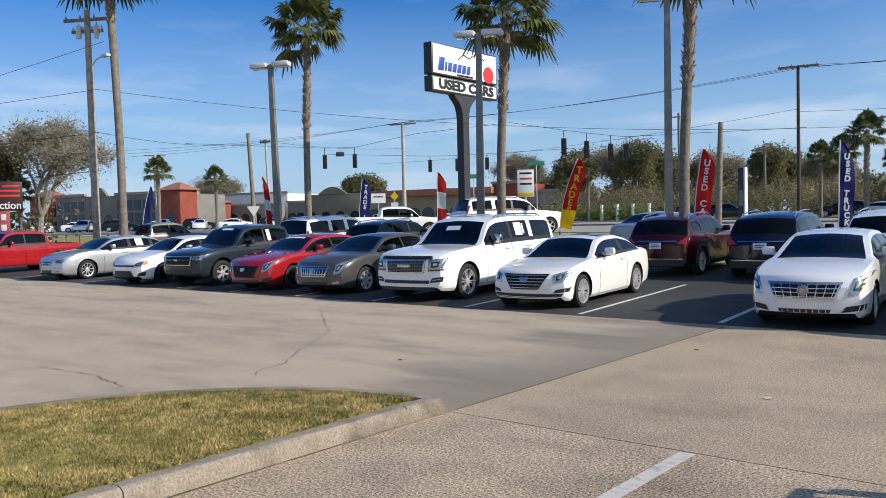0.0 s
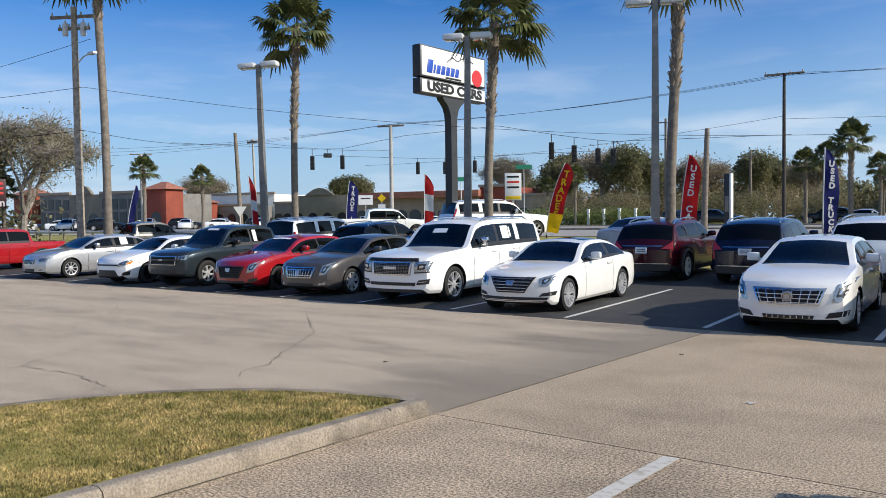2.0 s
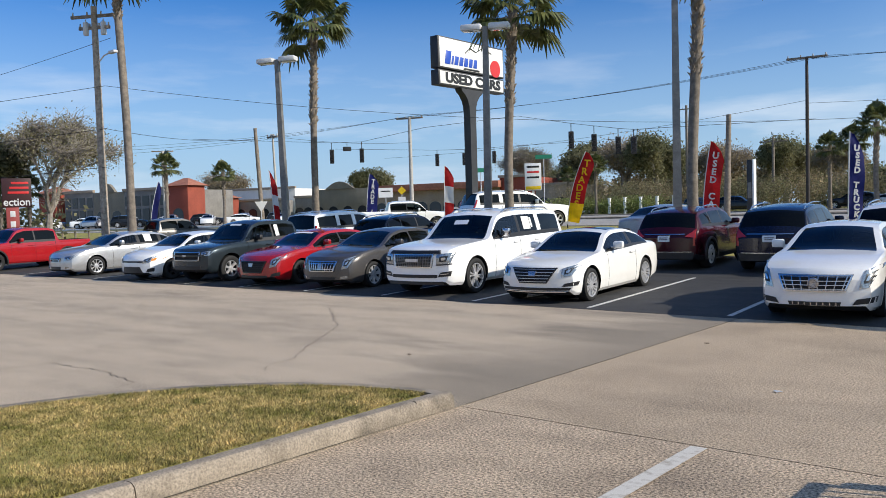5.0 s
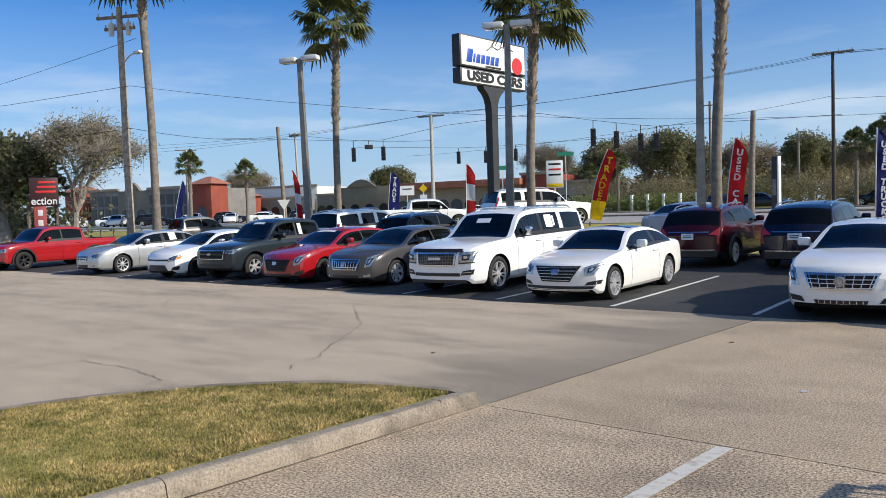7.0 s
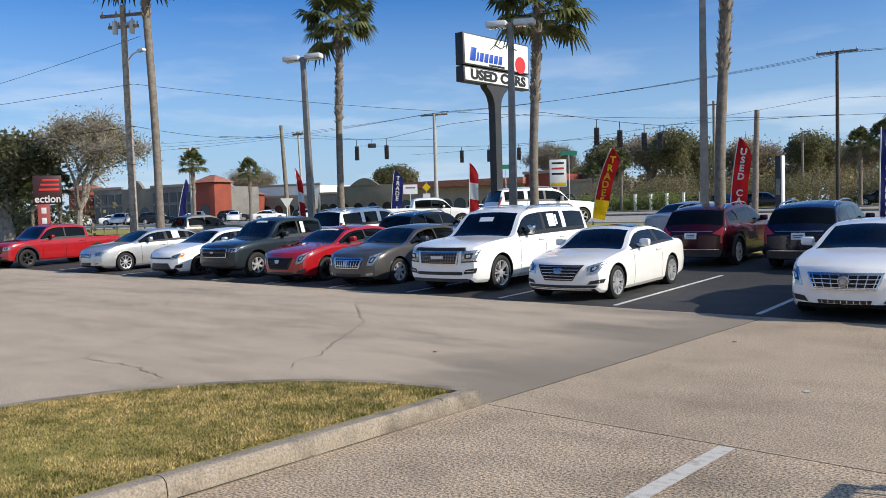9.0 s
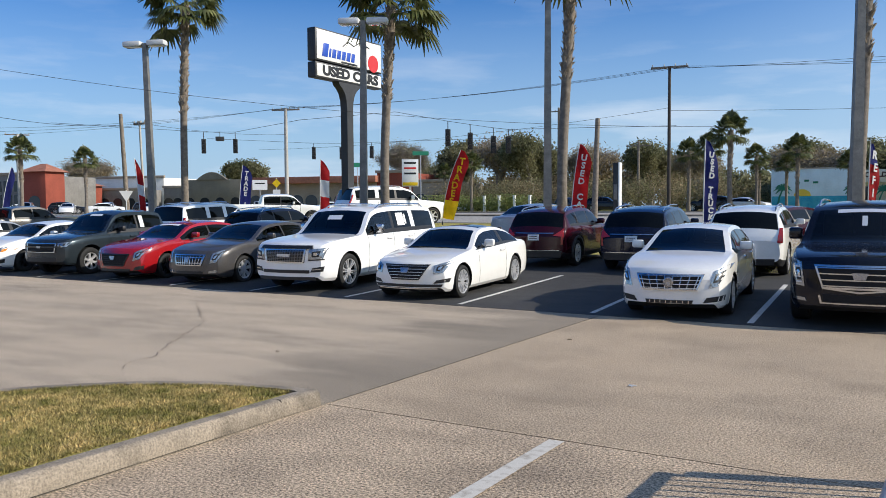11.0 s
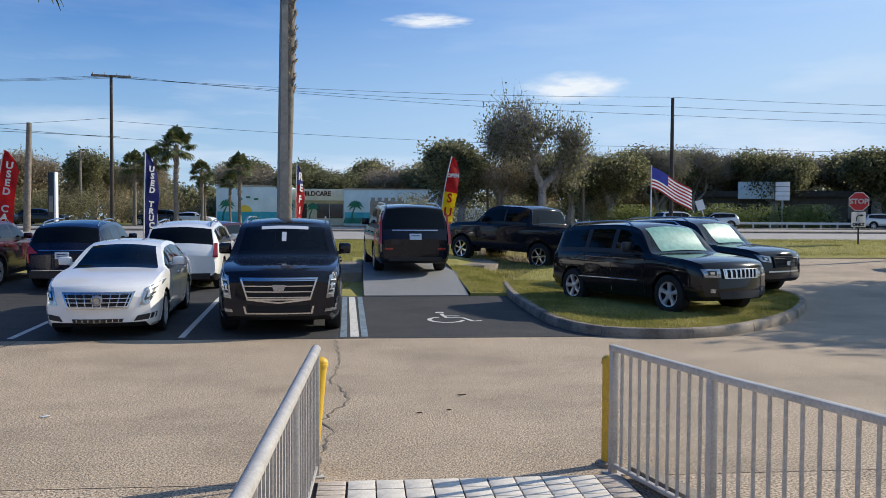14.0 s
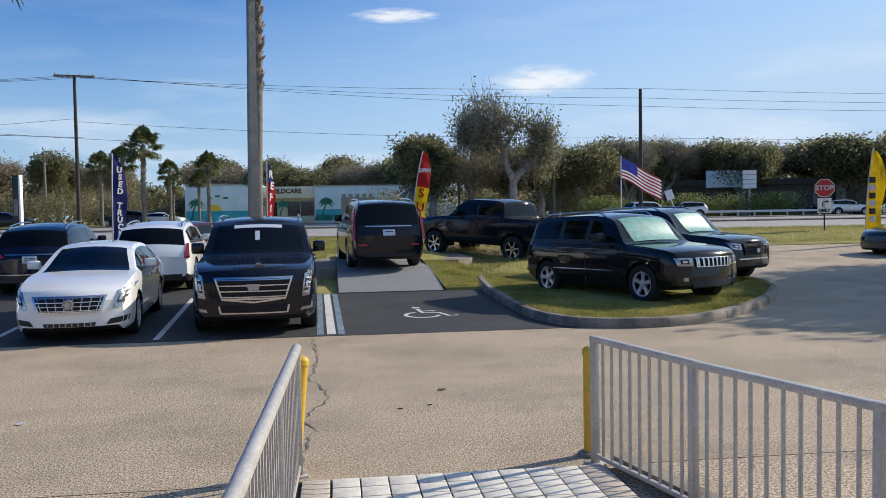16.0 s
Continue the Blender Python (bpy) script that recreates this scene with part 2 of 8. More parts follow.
PRIVACY.node_tree.nodes["Principled BSDF"].inputs["Specular IOR Level"].default_value = 0.25
TYRE = material("tyre_rubber", (0.010, 0.010, 0.010), 0.75, vary=0.2, scale=30, bump=0.2)
BLACK = material("black_trim", (0.015, 0.015, 0.016), 0.45, vary=0.2, scale=20)
DARK = material("cabin_dark", (0.008, 0.008, 0.009), 0.8)
CABIN = material("cabin_leather", (0.05, 0.045, 0.04), 0.6, vary=0.2, scale=12)
CHROME = material("chrome", (0.62, 0.62, 0.63), 0.2, 1.0)
ALLOY = material("alloy_wheel", (0.66, 0.66, 0.67), 0.32, 0.6)
MESH_GREY = material("grille_mesh_grey", (0.20, 0.20, 0.21), 0.3, 0.9)
ALLOY_DARK = material("dark_alloy", (0.06, 0.06, 0.065), 0.35, 0.8)
# the strong tone noise paints a sparkle into the lens colour
LENS_CLEAR = material("headlight_lens", (0.34, 0.36, 0.38), 0.08, 0.75, coat=1.0, vary=0.45, scale=22)
LENS_RED = material("tail_light_lens", (0.42, 0.015, 0.015), 0.12, coat=1.0)
LENS_AMBER = material("amber_lens", (0.75, 0.28, 0.04), 0.15, coat=1.0)
PLATE = material("plate_white", (0.7, 0.72, 0.74), 0.4)
PAPER = material("paper_white", (0.78, 0.78, 0.76), 0.7)
STEEL_WHITE = material("railing_paint", (0.47, 0.435, 0.39), 0.4, vary=0.12, scale=6, metal=0.1)
YELLOW = material("yellow_post_paint", (0.68, 0.42, 0.03), 0.5, second=(0.45, 0.27, 0.03), scale=9, low=0.5, high=0.75)
WOOD_POLE = material("weathered_pole", (0.21, 0.175, 0.14), 0.9, vary=0.35, scale=6, bump=0.5)
WOOD_POLE_PALE = material("sunbleached_pole", (0.34, 0.29, 0.235), 0.9, vary=0.35, scale=6, bump=0.5)
WOOD_POLE_DARK = material("creosoted_pole", (0.055, 0.045, 0.038), 0.9, vary=0.3, scale=6, bump=0.4)
CONC_POLE = material("concrete_pole", (0.42, 0.40, 0.36), 0.85, vary=0.15, scale=5, bump=0.3)
STEEL_POLE = material("lamp_post_paint", (0.20, 0.19, 0.175), 0.5, 0.3, vary=0.2, scale=4)
LAMP_HEAD = material("lamp_head_paint", (0.60, 0.61, 0.62), 0.4, vary=0.08, scale=4)
CABLE = material("cable_black", (0.02, 0.02, 0.022), 0.7)

# ---- helpers for building ----
GROUND_KEYS = ((-60, 0.0), (13.25, 0.0), (20, 0.12), (27, 0.32), (33, 0.80), (38, 1.0), (80, 1.2), (4000, 1.2))


def gz(y):
    """Height of the ground, which rises from the stalls to the street."""
    for (a, za), (b, zb) in zip(GROUND_KEYS, GROUND_KEYS[1:]):
        if y <= b:
            return za + (zb - za) * (y - a) / (b - a)
    return 1.2


def mesh_of(name, bm, mat, smooth=True):
    me = bpy.data.meshes.new(name)
    bm.normal_update()
    bm.to_mesh(me)
    bm.free()
    mats = mat if isinstance(mat, (list, tuple)) else [mat]
    for m in mats:
        me.materials.append(m)
    if smooth:
        me.shade_smooth()
        me.set_sharp_from_angle(angle=radians(38))
    return me


def part(name, bm, mat, parent=None, label="", m=None, smooth=True):
    ob = new(name, mesh_of(name, bm, mat, smooth))
    if parent is not None:
        ob.parent = parent
    if m is not None:
        ob.matrix_basis = m
    if label:
        tagged(ob, label)
    return ob


def share(name, me, parent, m, label=""):
    ob = new(name, me)
    ob.parent = parent
    ob.matrix_basis = m
    if label:
        tagged(ob, label)
    return ob


def thing(name, m, label, category, group="", kind=""):
    ob = new(name)
    ob.empty_display_size = 0.2
    ob.matrix_basis = m
    return tagged(ob, label, category, group, kind)


def box(bm, x0, x1, y0, y1, z0, z1, bevel=0.0, m=None):
    vs = [bm.verts.new(v) for v in ((x0, y0, z0), (x1, y0, z0), (x1, y1, z0), (x0, y1, z0), (x0, y0, z1), (x1, y0, z1), (x1, y1, z1), (x0, y1, z1))]
    fs = [bm.faces.new([vs[i] for i in f]) for f in ((3, 2, 1, 0), (4, 5, 6, 7), (0, 1, 5, 4), (1, 2, 6, 5), (2, 3, 7, 6), (3, 0, 4, 7))]
    if bevel:
        es = list({e for f in fs for e in f.edges})
        r = bmesh.ops.bevel(bm, geom=es, offset=bevel, segments=2, affect="EDGES", profile=0.5)
        vs = list({v for f in r["faces"] for v in f.verts})
    if m is not None:
        bmesh.ops.transform(bm, matrix=m, verts=vs)
    return vs


def tube(bm, pts, radii, n=10, caps=True):
    """A round tube through points, radii one or one each."""
    pts = [Vector(p) for p in pts]
    if not isinstance(radii, (list, tuple)):
        radii = [radii] * len(pts)
    rings = []
    side = None
    for i, p in enumerate(pts):
        d = (pts[min(i + 1, len(pts) - 1)] - pts[max(i - 1, 0)]).normalized()
        if side is None:
            side = d.cross(Vector((0, 0, 1)) if abs(d.z) < 0.9 else Vector((1, 0, 0))).normalized()
        side = (side - d * side.dot(d)).normalized()
        up = d.cross(side)
        rings.append([bm.verts.new(p + (side * math.cos(a) + up * math.sin(a)) * radii[i]) for a in (2 * math.pi * k / n for k in range(n))])
    for r0, r1 in zip(rings, rings[1:]):
        for k in range(n):
            bm.faces.new((r0[k], r0[(k + 1) % n], r1[(k + 1) % n], r1[k]))
    if caps:
        bm.faces.new(list(reversed(rings[0])))
        bm.faces.new(rings[-1])
    return rings


def lathe(bm, profile, n=24, axis="z", centre=(0, 0, 0), closed=False):
    """Turns (radius, height) pairs round an axis."""
    rings = []
    for r, h in profile:
        ring = []
        for k in range(n):
            a = 2 * math.pi * k / n
            u, v = r * math.cos(a), r * math.sin(a)
            p = (u, v, h) if axis == "z" else (h, u, v) if axis == "x" else (u, h, v)
            ring.append(bm.verts.new(Vector(p) + Vector(centre)))
        rings.append(ring)
    pairs = list(zip(rings, rings[1:])) + ([(rings[-1], rings[0])] if closed else [])
    for r0, r1 in pairs:
        for k in range(n):
            bm.faces.new((r0[k], r0[(k + 1) % n], r1[(k + 1) % n], r1[k]))
    return rings


def sheet(bm, xs, ys, zf):
    g = [[bm.verts.new((x, y, zf(x, y))) for x in xs] for y in ys]
    for a, b in zip(g, g[1:]):
        for i in range(len(xs) - 1):
            bm.faces.new((a[i], a[i + 1], b[i + 1], b[i]))
    return g


def lerp_keys(keys, s):
    if s <= keys[0][0]:
        return keys[0][1]
    for (a, va), (b, vb) in zip(keys, keys[1:]):
        if s <= b:
            return va + (vb - va) * (s - a) / (b - a)
    return keys[-1][1]


def smooth_keys(keys, s):
    """Cubic through keys with flattened tangents (monotone)."""
    if s <= keys[0][0]:
        return keys[0][1]
    if s >= keys[-1][0]:
        return keys[-1][1]
    k = next(i for i in range(len(keys) - 1) if s <= keys[i + 1][0])

    def slope(i):
        if i <= 0 or i >= len(keys) - 1:
            j = min(max(i, 0), len(keys) - 2)
            return (keys[j + 1][1] - keys[j][1]) / (keys[j + 1][0] - keys[j][0])
        a = (keys[i][1] - keys[i - 1][1]) / (keys[i][0] - keys[i - 1][0])
        b = (keys[i + 1][1] - keys[i][1]) / (keys[i + 1][0] - keys[i][0])
        return 0 if a * b <= 0 else 2 * a * b / (a + b)
    (a, va), (b, vb) = keys[k], keys[k + 1]
    h = b - a
    t = (s - a) / h
    return va * (1 + 2 * t) * (1 - t) ** 2 + slope(k) * h * t * (1 - t) ** 2 + vb * t * t * (3 - 2 * t) + slope(k + 1) * h * t * t * (t - 1)

# ---- ground, paving and street ----
EDGE_Y, SEAM_X, WALK_Y = 13.25, -4.85, 6.05
bm = bmesh.new()
ys = [-400, -100, -40, 0, 13.1, 16, 20, 22, 24, 27, 30, 33, 35.5, 38, 50, 80, 120, 250, 600, 2500]
sheet(bm, [-2500, -600, -250, -120, -70, -40, -20, -5, 5, 20, 40, 70, 120, 250, 600, 2500], ys, lambda x, y: gz(y) - 0.03)
tagged(part("ground", bm, GRASS_EARTH, smooth=False), "mown winter grass verge and open ground to the horizon", "ground", kind="structure")


def paving(name, x0, x1, y0, y1, mat, lift, label, step=3.0):
    bm = bmesh.new()
    ny = max(2, int((y1 - y0) / step) + 1)
    sheet(bm, [x0, x1], [y0 + (y1 - y0) * i / (ny - 1) for i in range(ny)], lambda x, y: gz(y) + lift)
    r = bmesh.ops.extrude_face_region(bm, geom=bm.faces[:])
    bmesh.ops.translate(bm, vec=(0, 0, -0.12), verts=[v for v in r["geom"] if isinstance(v, bmesh.types.BMVert)])
    bmesh.ops.recalc_face_normals(bm, faces=bm.faces[:])
    return tagged(part(name, bm, mat, smooth=False), label, "paving", kind="structure")


JOINT = material("joint_dirt", (0.07, 0.06, 0.045), 0.95, vary=0.3, scale=9)
bm = bmesh.new()
sheet(bm, [-70, 40], [-24, 13.24], lambda x, y: -0.012)
tagged(part("joint_bed", bm, JOINT, smooth=False), "dark dirt in the joints between slabs", "joint", kind="structure")
paving("pavement_lane_old", -70, SEAM_X - 0.008, WALK_Y + 0.008 - 30, EDGE_Y - 0.01, CONC_OLD, 0.0, "stained and cracked old grey concrete drive lane")
paving("pavement_lane", SEAM_X + 0.008, 40, WALK_Y + 0.008, EDGE_Y - 0.01, CONC_NEW, 0.0, "tan broom-finished concrete drive lane")
paving("pavement_front", SEAM_X + 0.008, 40, -14, WALK_Y - 0.008, CONC_WALK, 0.0, "speckled concrete paving beside the entrance")
paving("pavement_stalls", -70, 4.6, EDGE_Y, 19.3, ASPHALT, 0.004, "dark asphalt parking stalls with white lines")
paving("pavement_back_stalls", -70, -1.2, 19.3, 25.3, ASPHALT, 0.002, "dark asphalt of the second parking row")
paving("pavement_exit", 4.61, 40, EDGE_Y, 37.9, CONC_NEW, 0.0, "concrete exit lane towards the street")
paving("road", -900, 900, 38.0, 56, ROADMAT, 0.01, "grey asphalt carriageway of the main street", step=6)
paving("road_far", -900, 900, 60, 76, ROADMAT, 0.01, "grey asphalt carriageway beyond the median", step=6)
paving("pavement_median", -900, 900, 56.0, 60.0, KERB, 0.12, "raised concrete median of the street")
paving("pavement_far_walk", -900, 900, 76.0, 79, KERB, 0.10, "pale concrete pavement across the street")

# ---- lot markings, islands, ramp and railings ----


def ribbon(bm, pts, width, lift, ground=gz):
    """A flat strip along (x, y) points."""
    pts = [Vector((*p, 0)) for p in pts]
    prev = None
    for i, p in enumerate(pts):
        d = (pts[min(i + 1, len(pts) - 1)] - pts[max(i - 1, 0)]).normalized()
        s = Vector((-d.y, d.x, 0)) * (width / 2 if not callable(width) else width(i))
        pair = [bm.verts.new((q.x, q.y, ground(q.y) + lift)) for q in (p + s, p - s)]
        if prev:
            bm.faces.new((prev[0], prev[1], pair[1], pair[0]))
        prev = pair
    bmesh.ops.recalc_face_normals(bm, faces=bm.faces[:])
    for f in bm.faces:
        if f.normal.z < 0:
            f.normal_flip()


def line(x0, y0, x1, y1, width, mat, label, n=6, lift=0.009):
    bm = bmesh.new()
    ribbon(bm, [(x0 + (x1 - x0) * i / n, y0 + (y1 - y0) * i / n) for i in range(n + 1)], width, lift)
    return tagged(part("parking_line", bm, mat, smooth=False), label, "line", "painted stall lines", "structure")


for x in (-2.47, -5.07, -7.73, -10.45, -13.15, -15.85, -18.55, -21.2, -23.9, -26.6, -29.3, -32.0):
    line(x, 13.42, x - 0.38, 19.15, 0.10, WHITE_LINE, "worn white painted stall line on dark asphalt")
line(0.26, 13.38, 0.12, 19.15, 0.14, WHITE_LINE, "thick white line beside the accessible stall")
line(0.42, 13.38, 0.30, 19.15, 0.11, BLUE_LINE, "faded blue line beside the accessible stall")
line(0.08, 13.38, -0.04, 19.15, 0.11, BLUE_LINE, "faded blue line beside the accessible stall")
line(-2.47, 6.0, -2.50, -2.0, 0.13, WORN_LINE, "worn white line on speckled concrete")

# wheelchair mark: strokes 8 cm wide
bm = bmesh.new()


def stroke(pts, w=0.085):
    ribbon(bm, [(2.02 + px_, 15.5 + py_) for px_, py_ in pts], w, 0.010)


stroke([(-0.10 + 0.33 * math.cos(a), -0.22 + 0.36 * math.sin(a)) for a in [radians(110 + 17 * k) for k in range(15)]])
stroke([(-0.12, 0.62), (-0.10, 0.35), (-0.07, 0.05), (0.26, 0.02), (0.40, -0.42), (0.58, -0.36)])
stroke([(-0.09, 0.30), (0.22, 0.28)])
stroke([(-0.13 + 0.05 * math.cos(a), 0.80 + 0.05 * math.sin(a)) for a in [radians(45 * k) for k in range(9)]], 0.10)
for v in bm.verts:
    v.co = Vector((2.02 + (v.co.y - 15.5) * -0.85 * -1 * 0 + (v.co.x - 2.02) * 0.95, v.co.y, v.co.z))
tagged(part("accessible_mark", bm, WHITE_LINE, smooth=False), "white painted wheelchair symbol on dark asphalt", "road marking", kind="structure")

# cracks and joints
CRACK = material("crack_dark", (0.17, 0.14, 0.105), 0.95, vary=0.3, scale=12)
rng = random.Random(5)


def crack(path, width=0.014, label="thin branching crack in the concrete"):
    bm = bmesh.new()
    pts = []
    for (x0, y0), (x1, y1) in zip(path, path[1:]):
        n = max(3, int(math.hypot(x1 - x0, y1 - y0) / 0.10))
        for i in range(n):
            t = i / n
            pts.append((x0 + (x1 - x0) * t + rng.uniform(-0.035, 0.035), y0 + (y1 - y0) * t + rng.uniform(-0.035, 0.035)))
    pts.append(path[-1])
    ribbon(bm, pts, lambda i: width * rng.uniform(0.12, 0.5), 0.006)
    tagged(part("crack", bm, CRACK, smooth=False), label, "crack", "cracks in the paving", "structure")


crack([(0.06, 6.4), (0.06, 6.84), (0.15, 7.45), (0.02, 7.9), (0.28, 8.8), (0.04, 9.75), (0.10, 11.2), (-0.05, 13.1)], 0.022)
crack([(-11.24, 4.03), (-10.9, 4.94), (-9.8, 5.05), (-8.79, 4.9), (-8.6, 4.6)], 0.02)
crack([(-10.9, 4.94), (-11.21, 5.21), (-11.79, 6.22), (-12.6, 7.4)], 0.014)
crack([(-7.93, 6.12), (-8.3, 6.5), (-8.3, 6.85), (-8.95, 7.64), (-10.14, 9.34), (-11.2, 10.2), (-12.5, 11.3)], 0.018)
crack([(-16, 9), (-17.5, 10), (-18.5, 12.6)], 0.02)
crack([(-13, 3.5), (-15.5, 3.8), (-19, 3.2)], 0.02)
crack([(6.4, 13.0), (8.5, 12.2), (12, 11.0), (15, 10.6)], 0.02, "open joint in the exit lane concrete")

# dry leaves and small scraps lying on the drive
LITTER = material("dry_leaf_litter", (0.10, 0.06, 0.03), 0.9, vary=0.3, scale=20)
for x, y, size, mt, lb in ((1.46, 8.9, 0.05, LITTER, "dry brown leaf on the concrete"), (0.95, 8.1, 0.03, LITTER, "dry brown leaf on the concrete"), (1.25, 8.2, 0.025, LITTER, "dry brown leaf on the concrete"), (-4.3, 10.6, 0.035, LITTER, "dry brown leaf on the concrete"), (-2.6, 8.2, 0.05, PAPER, "scrap of white paper on the concrete"), (-7.2, 7.9, 0.035, LITTER, "dry brown leaf on the concrete")):
    bm = bmesh.new()
    ring = [bm.verts.new((x + size * (1 + 0.3 * math.sin(3 * k)) * math.cos(k * 0.785), y + size * 0.45 * math.sin(k * 0.785), 0.006 + 0.012 * (k % 2))) for k in range(8)]
    mid_v = bm.verts.new((x, y, 0.02))
    for k in range(8):
        bm.faces.new((ring[k], ring[(k + 1) % 8], mid_v))
    tagged(part("paper_scrap" if mt is PAPER else "dry_leaf", bm, mt), lb, "litter", "litter on the drive")

# kerbs: stones along a path, inner side to the left of travel


def kerb_run(name, label, path, stone=1.5, width=0.16, height=0.15, parts_name="kerb_stone", base=gz):
    root = thing(name, Matrix(), label, "kerb", kind="structure")
    P = [Vector((*p, 0)) for p in path]
    d = [0.0]
    for a, b in zip(P, P[1:]):
        d.append(d[-1] + (b - a).length)

    def at(s):
        s = min(max(s, 0), d[-1])
        i = max(k for k in range(len(d) - 1) if d[k] <= s + 1e-9)
        t = (s - d[i]) / (d[i + 1] - d[i])
        return P[i].lerp(P[i + 1], t)
    k, total = 0.0, d[-1]
    while k < total - 0.05:
        e = min(k + stone * rng.uniform(0.9, 1.1), total)
        bm = bmesh.new()
        n = max(2, int((e - k) / 0.16))
        prev = None
        for i in range(n + 1):
            s = k + 0.004 + (e - k - 0.008) * i / n
            p = at(s)
            t = (at(s + 0.05) - at(s - 0.05)).normalized()
            nrm = Vector((-t.y, t.x, 0))
            z0 = base(p.y)
            jit = rng.uniform(-0.004, 0.004)
            prof = ((0.0, -0.05), (0.0 + jit, 0.05), (0.015 + jit, height - 0.03), (0.04, height - 0.004 + jit), (0.075, height), (width, height - 0.005), (width, -0.05))
            ring = [bm.verts.new((p.x + nrm.x * o, p.y + nrm.y * o, z0 + z)) for o, z in prof]
            if prev:
                for c in range(len(prof) - 1):
                    bm.faces.new((prev[c], ring[c], ring[c + 1], prev[c + 1]))
            else:
                bm.faces.new(ring[::-1])
            prev = ring
        bm.faces.new(prev)
        bmesh.ops.recalc_face_normals(bm, faces=bm.faces[:])
        part(parts_name, bm, KERB, root)
        k = e
    return root


def turf(name, label, inside, x0, x1, y0, y1, zf, density, seed, h=(0.025, 0.06), mat=None):
    """Mown grass: many single blades over an area."""
    r = np.random.default_rng(seed)
    n = int((x1 - x0) * (y1 - y0) * density)
    xs, ys = r.uniform(x0, x1, n), r.uniform(y0, y1, n)
    ok = np.array([inside(a, b) for a, b in zip(xs, ys)])
    xs, ys = xs[ok], ys[ok]
    n = len(xs)
    zs = np.array([zf(a, b) for a, b in zip(xs, ys)])
    ang, hh, lean, wd = r.uniform(0, 6.283, n), r.uniform(*h, n), r.uniform(0.0, 0.05, n), r.uniform(0.004, 0.009, n)
    la = r.uniform(0, 6.283, n)
    co = np.zeros((n, 3, 3))
    co[:, 0] = np.stack([xs - np.cos(ang) * wd, ys - np.sin(ang) * wd, zs - 0.005], 1)
    co[:, 1] = np.stack([xs + np.cos(ang) * wd, ys + np.sin(ang) * wd, zs - 0.005], 1)
    co[:, 2] = np.stack([xs + np.cos(la) * lean, ys + np.sin(la) * lean, zs + hh], 1)
    me = bpy.data.meshes.new(name)
    me.vertices.add(n * 3)
    me.vertices.foreach_set("co", co.ravel())
    me.loops.add(n * 3)
    me.loops.foreach_set("vertex_index", np.arange(n * 3, dtype=np.int32))
    me.polygons.add(n)
    me.polygons.foreach_set("loop_start", np.arange(0, n * 3, 3, dtype=np.int32))
    me.polygons.foreach_set("loop_total", np.full(n, 3, dtype=np.int32))
    me.update(calc_edges=True)
    me.materials.append(mat or GRASS_BLADE)
    return tagged(new(name, me), label, "grass", kind="stuff")


ARC = [(-4.83 - 3.5 * math.sin(radians(a)), 6.02 - 3.9 * (1 - math.cos(radians(a)))) for a in range(0, 91, 6)]
LEFT_KERB = [(-4.90, -6.0), (-4.88, 0.0), (-4.86, 5.9), (-4.84, 6.0)] + ARC[1:] + [(-8.38, 0.0), (-8.4, -6.0)]
kerb_run("kerb_island_entrance", "weathered pale concrete kerb round the entrance lawn", LEFT_KERB, 3.0)
# dirt gathered in the open joints along the kerb and between the old and new slabs
for pts, wide in (([(-4.868 + rng.uniform(-0.004, 0.004), 0.3 * k) for k in range(20)], 0.026), ([(SEAM_X + rng.uniform(-0.006, 0.006), WALK_Y + 0.1 + 0.3 * k) for k in range(int((EDGE_Y - WALK_Y) / 0.3))], 0.010)):
    bm = bmesh.new()
    ribbon(bm, pts, wide, 0.005)
    tagged(part("joint_dirt", bm, JOINT, smooth=False), "dark dirt line in an open concrete joint", "joint", kind="structure")


def in_left(x, y):
    if not (-8.24 < x < -5.1 and y < 5.86):
        return False
    if y < 2.1:
        return True
    return ((x + 4.9) / 3.28) ** 2 + ((y - 2.12) / 3.74) ** 2 < 1


bm = bmesh.new()
ctr = bm.verts.new((-6.4, 1.0, 0.15))
rim_v = [bm.verts.new((x, y, 0.125)) for x, y in [(-5.06, -6), (-5.08, 5.75)] + [(-4.9 - 3.31 * math.sin(radians(a)), 5.88 - 3.76 * (1 - math.cos(radians(a)))) for a in range(6, 91, 7)] + [(-8.25, -6)]]
for i in range(len(rim_v) - 1):
    bm.faces.new((ctr, rim_v[i], rim_v[i + 1]))
tagged(part("lawn_entrance", bm, GRASS_EARTH, smooth=False), "patchy mown lawn inside a concrete kerb", "lawn", kind="structure")
turf("grass_entrance", "short yellow-green winter grass of the entrance lawn", in_left, -8.3, -5.0, 0.9, 5.95, lambda x, y: 0.13, 9500, 3, (0.012, 0.035))

CTRL = [(3.95, 21.2), (3.72, 18.6), (3.68, 16.4), (3.75, 14.5), (4.25, 13.35), (5.2, 12.95), (6.4, 13.2), (7.9, 14.35), (9.2, 15.85), (10.2, 17.6), (10.5, 19.5), (10.3, 22.0), (10.1, 27), (10.1, 36)]


def catmull(pts, n=8):
    out = []
    for i in range(len(pts) - 1):
        p = [Vector(pts[min(max(i + k, 0), len(pts) - 1)]) for k in (-1, 0, 1, 2)]
        for j in range(n):
            t = j / n
            out.append(tuple(0.5 * (2 * p[1] + (p[2] - p[0]) * t + (2 * p[0] - 5 * p[1] + 4 * p[2] - p[3]) * t * t + (3 * p[1] - p[0] - 3 * p[2] + p[3]) * t ** 3)))
    return out + [tuple(pts[-1])]


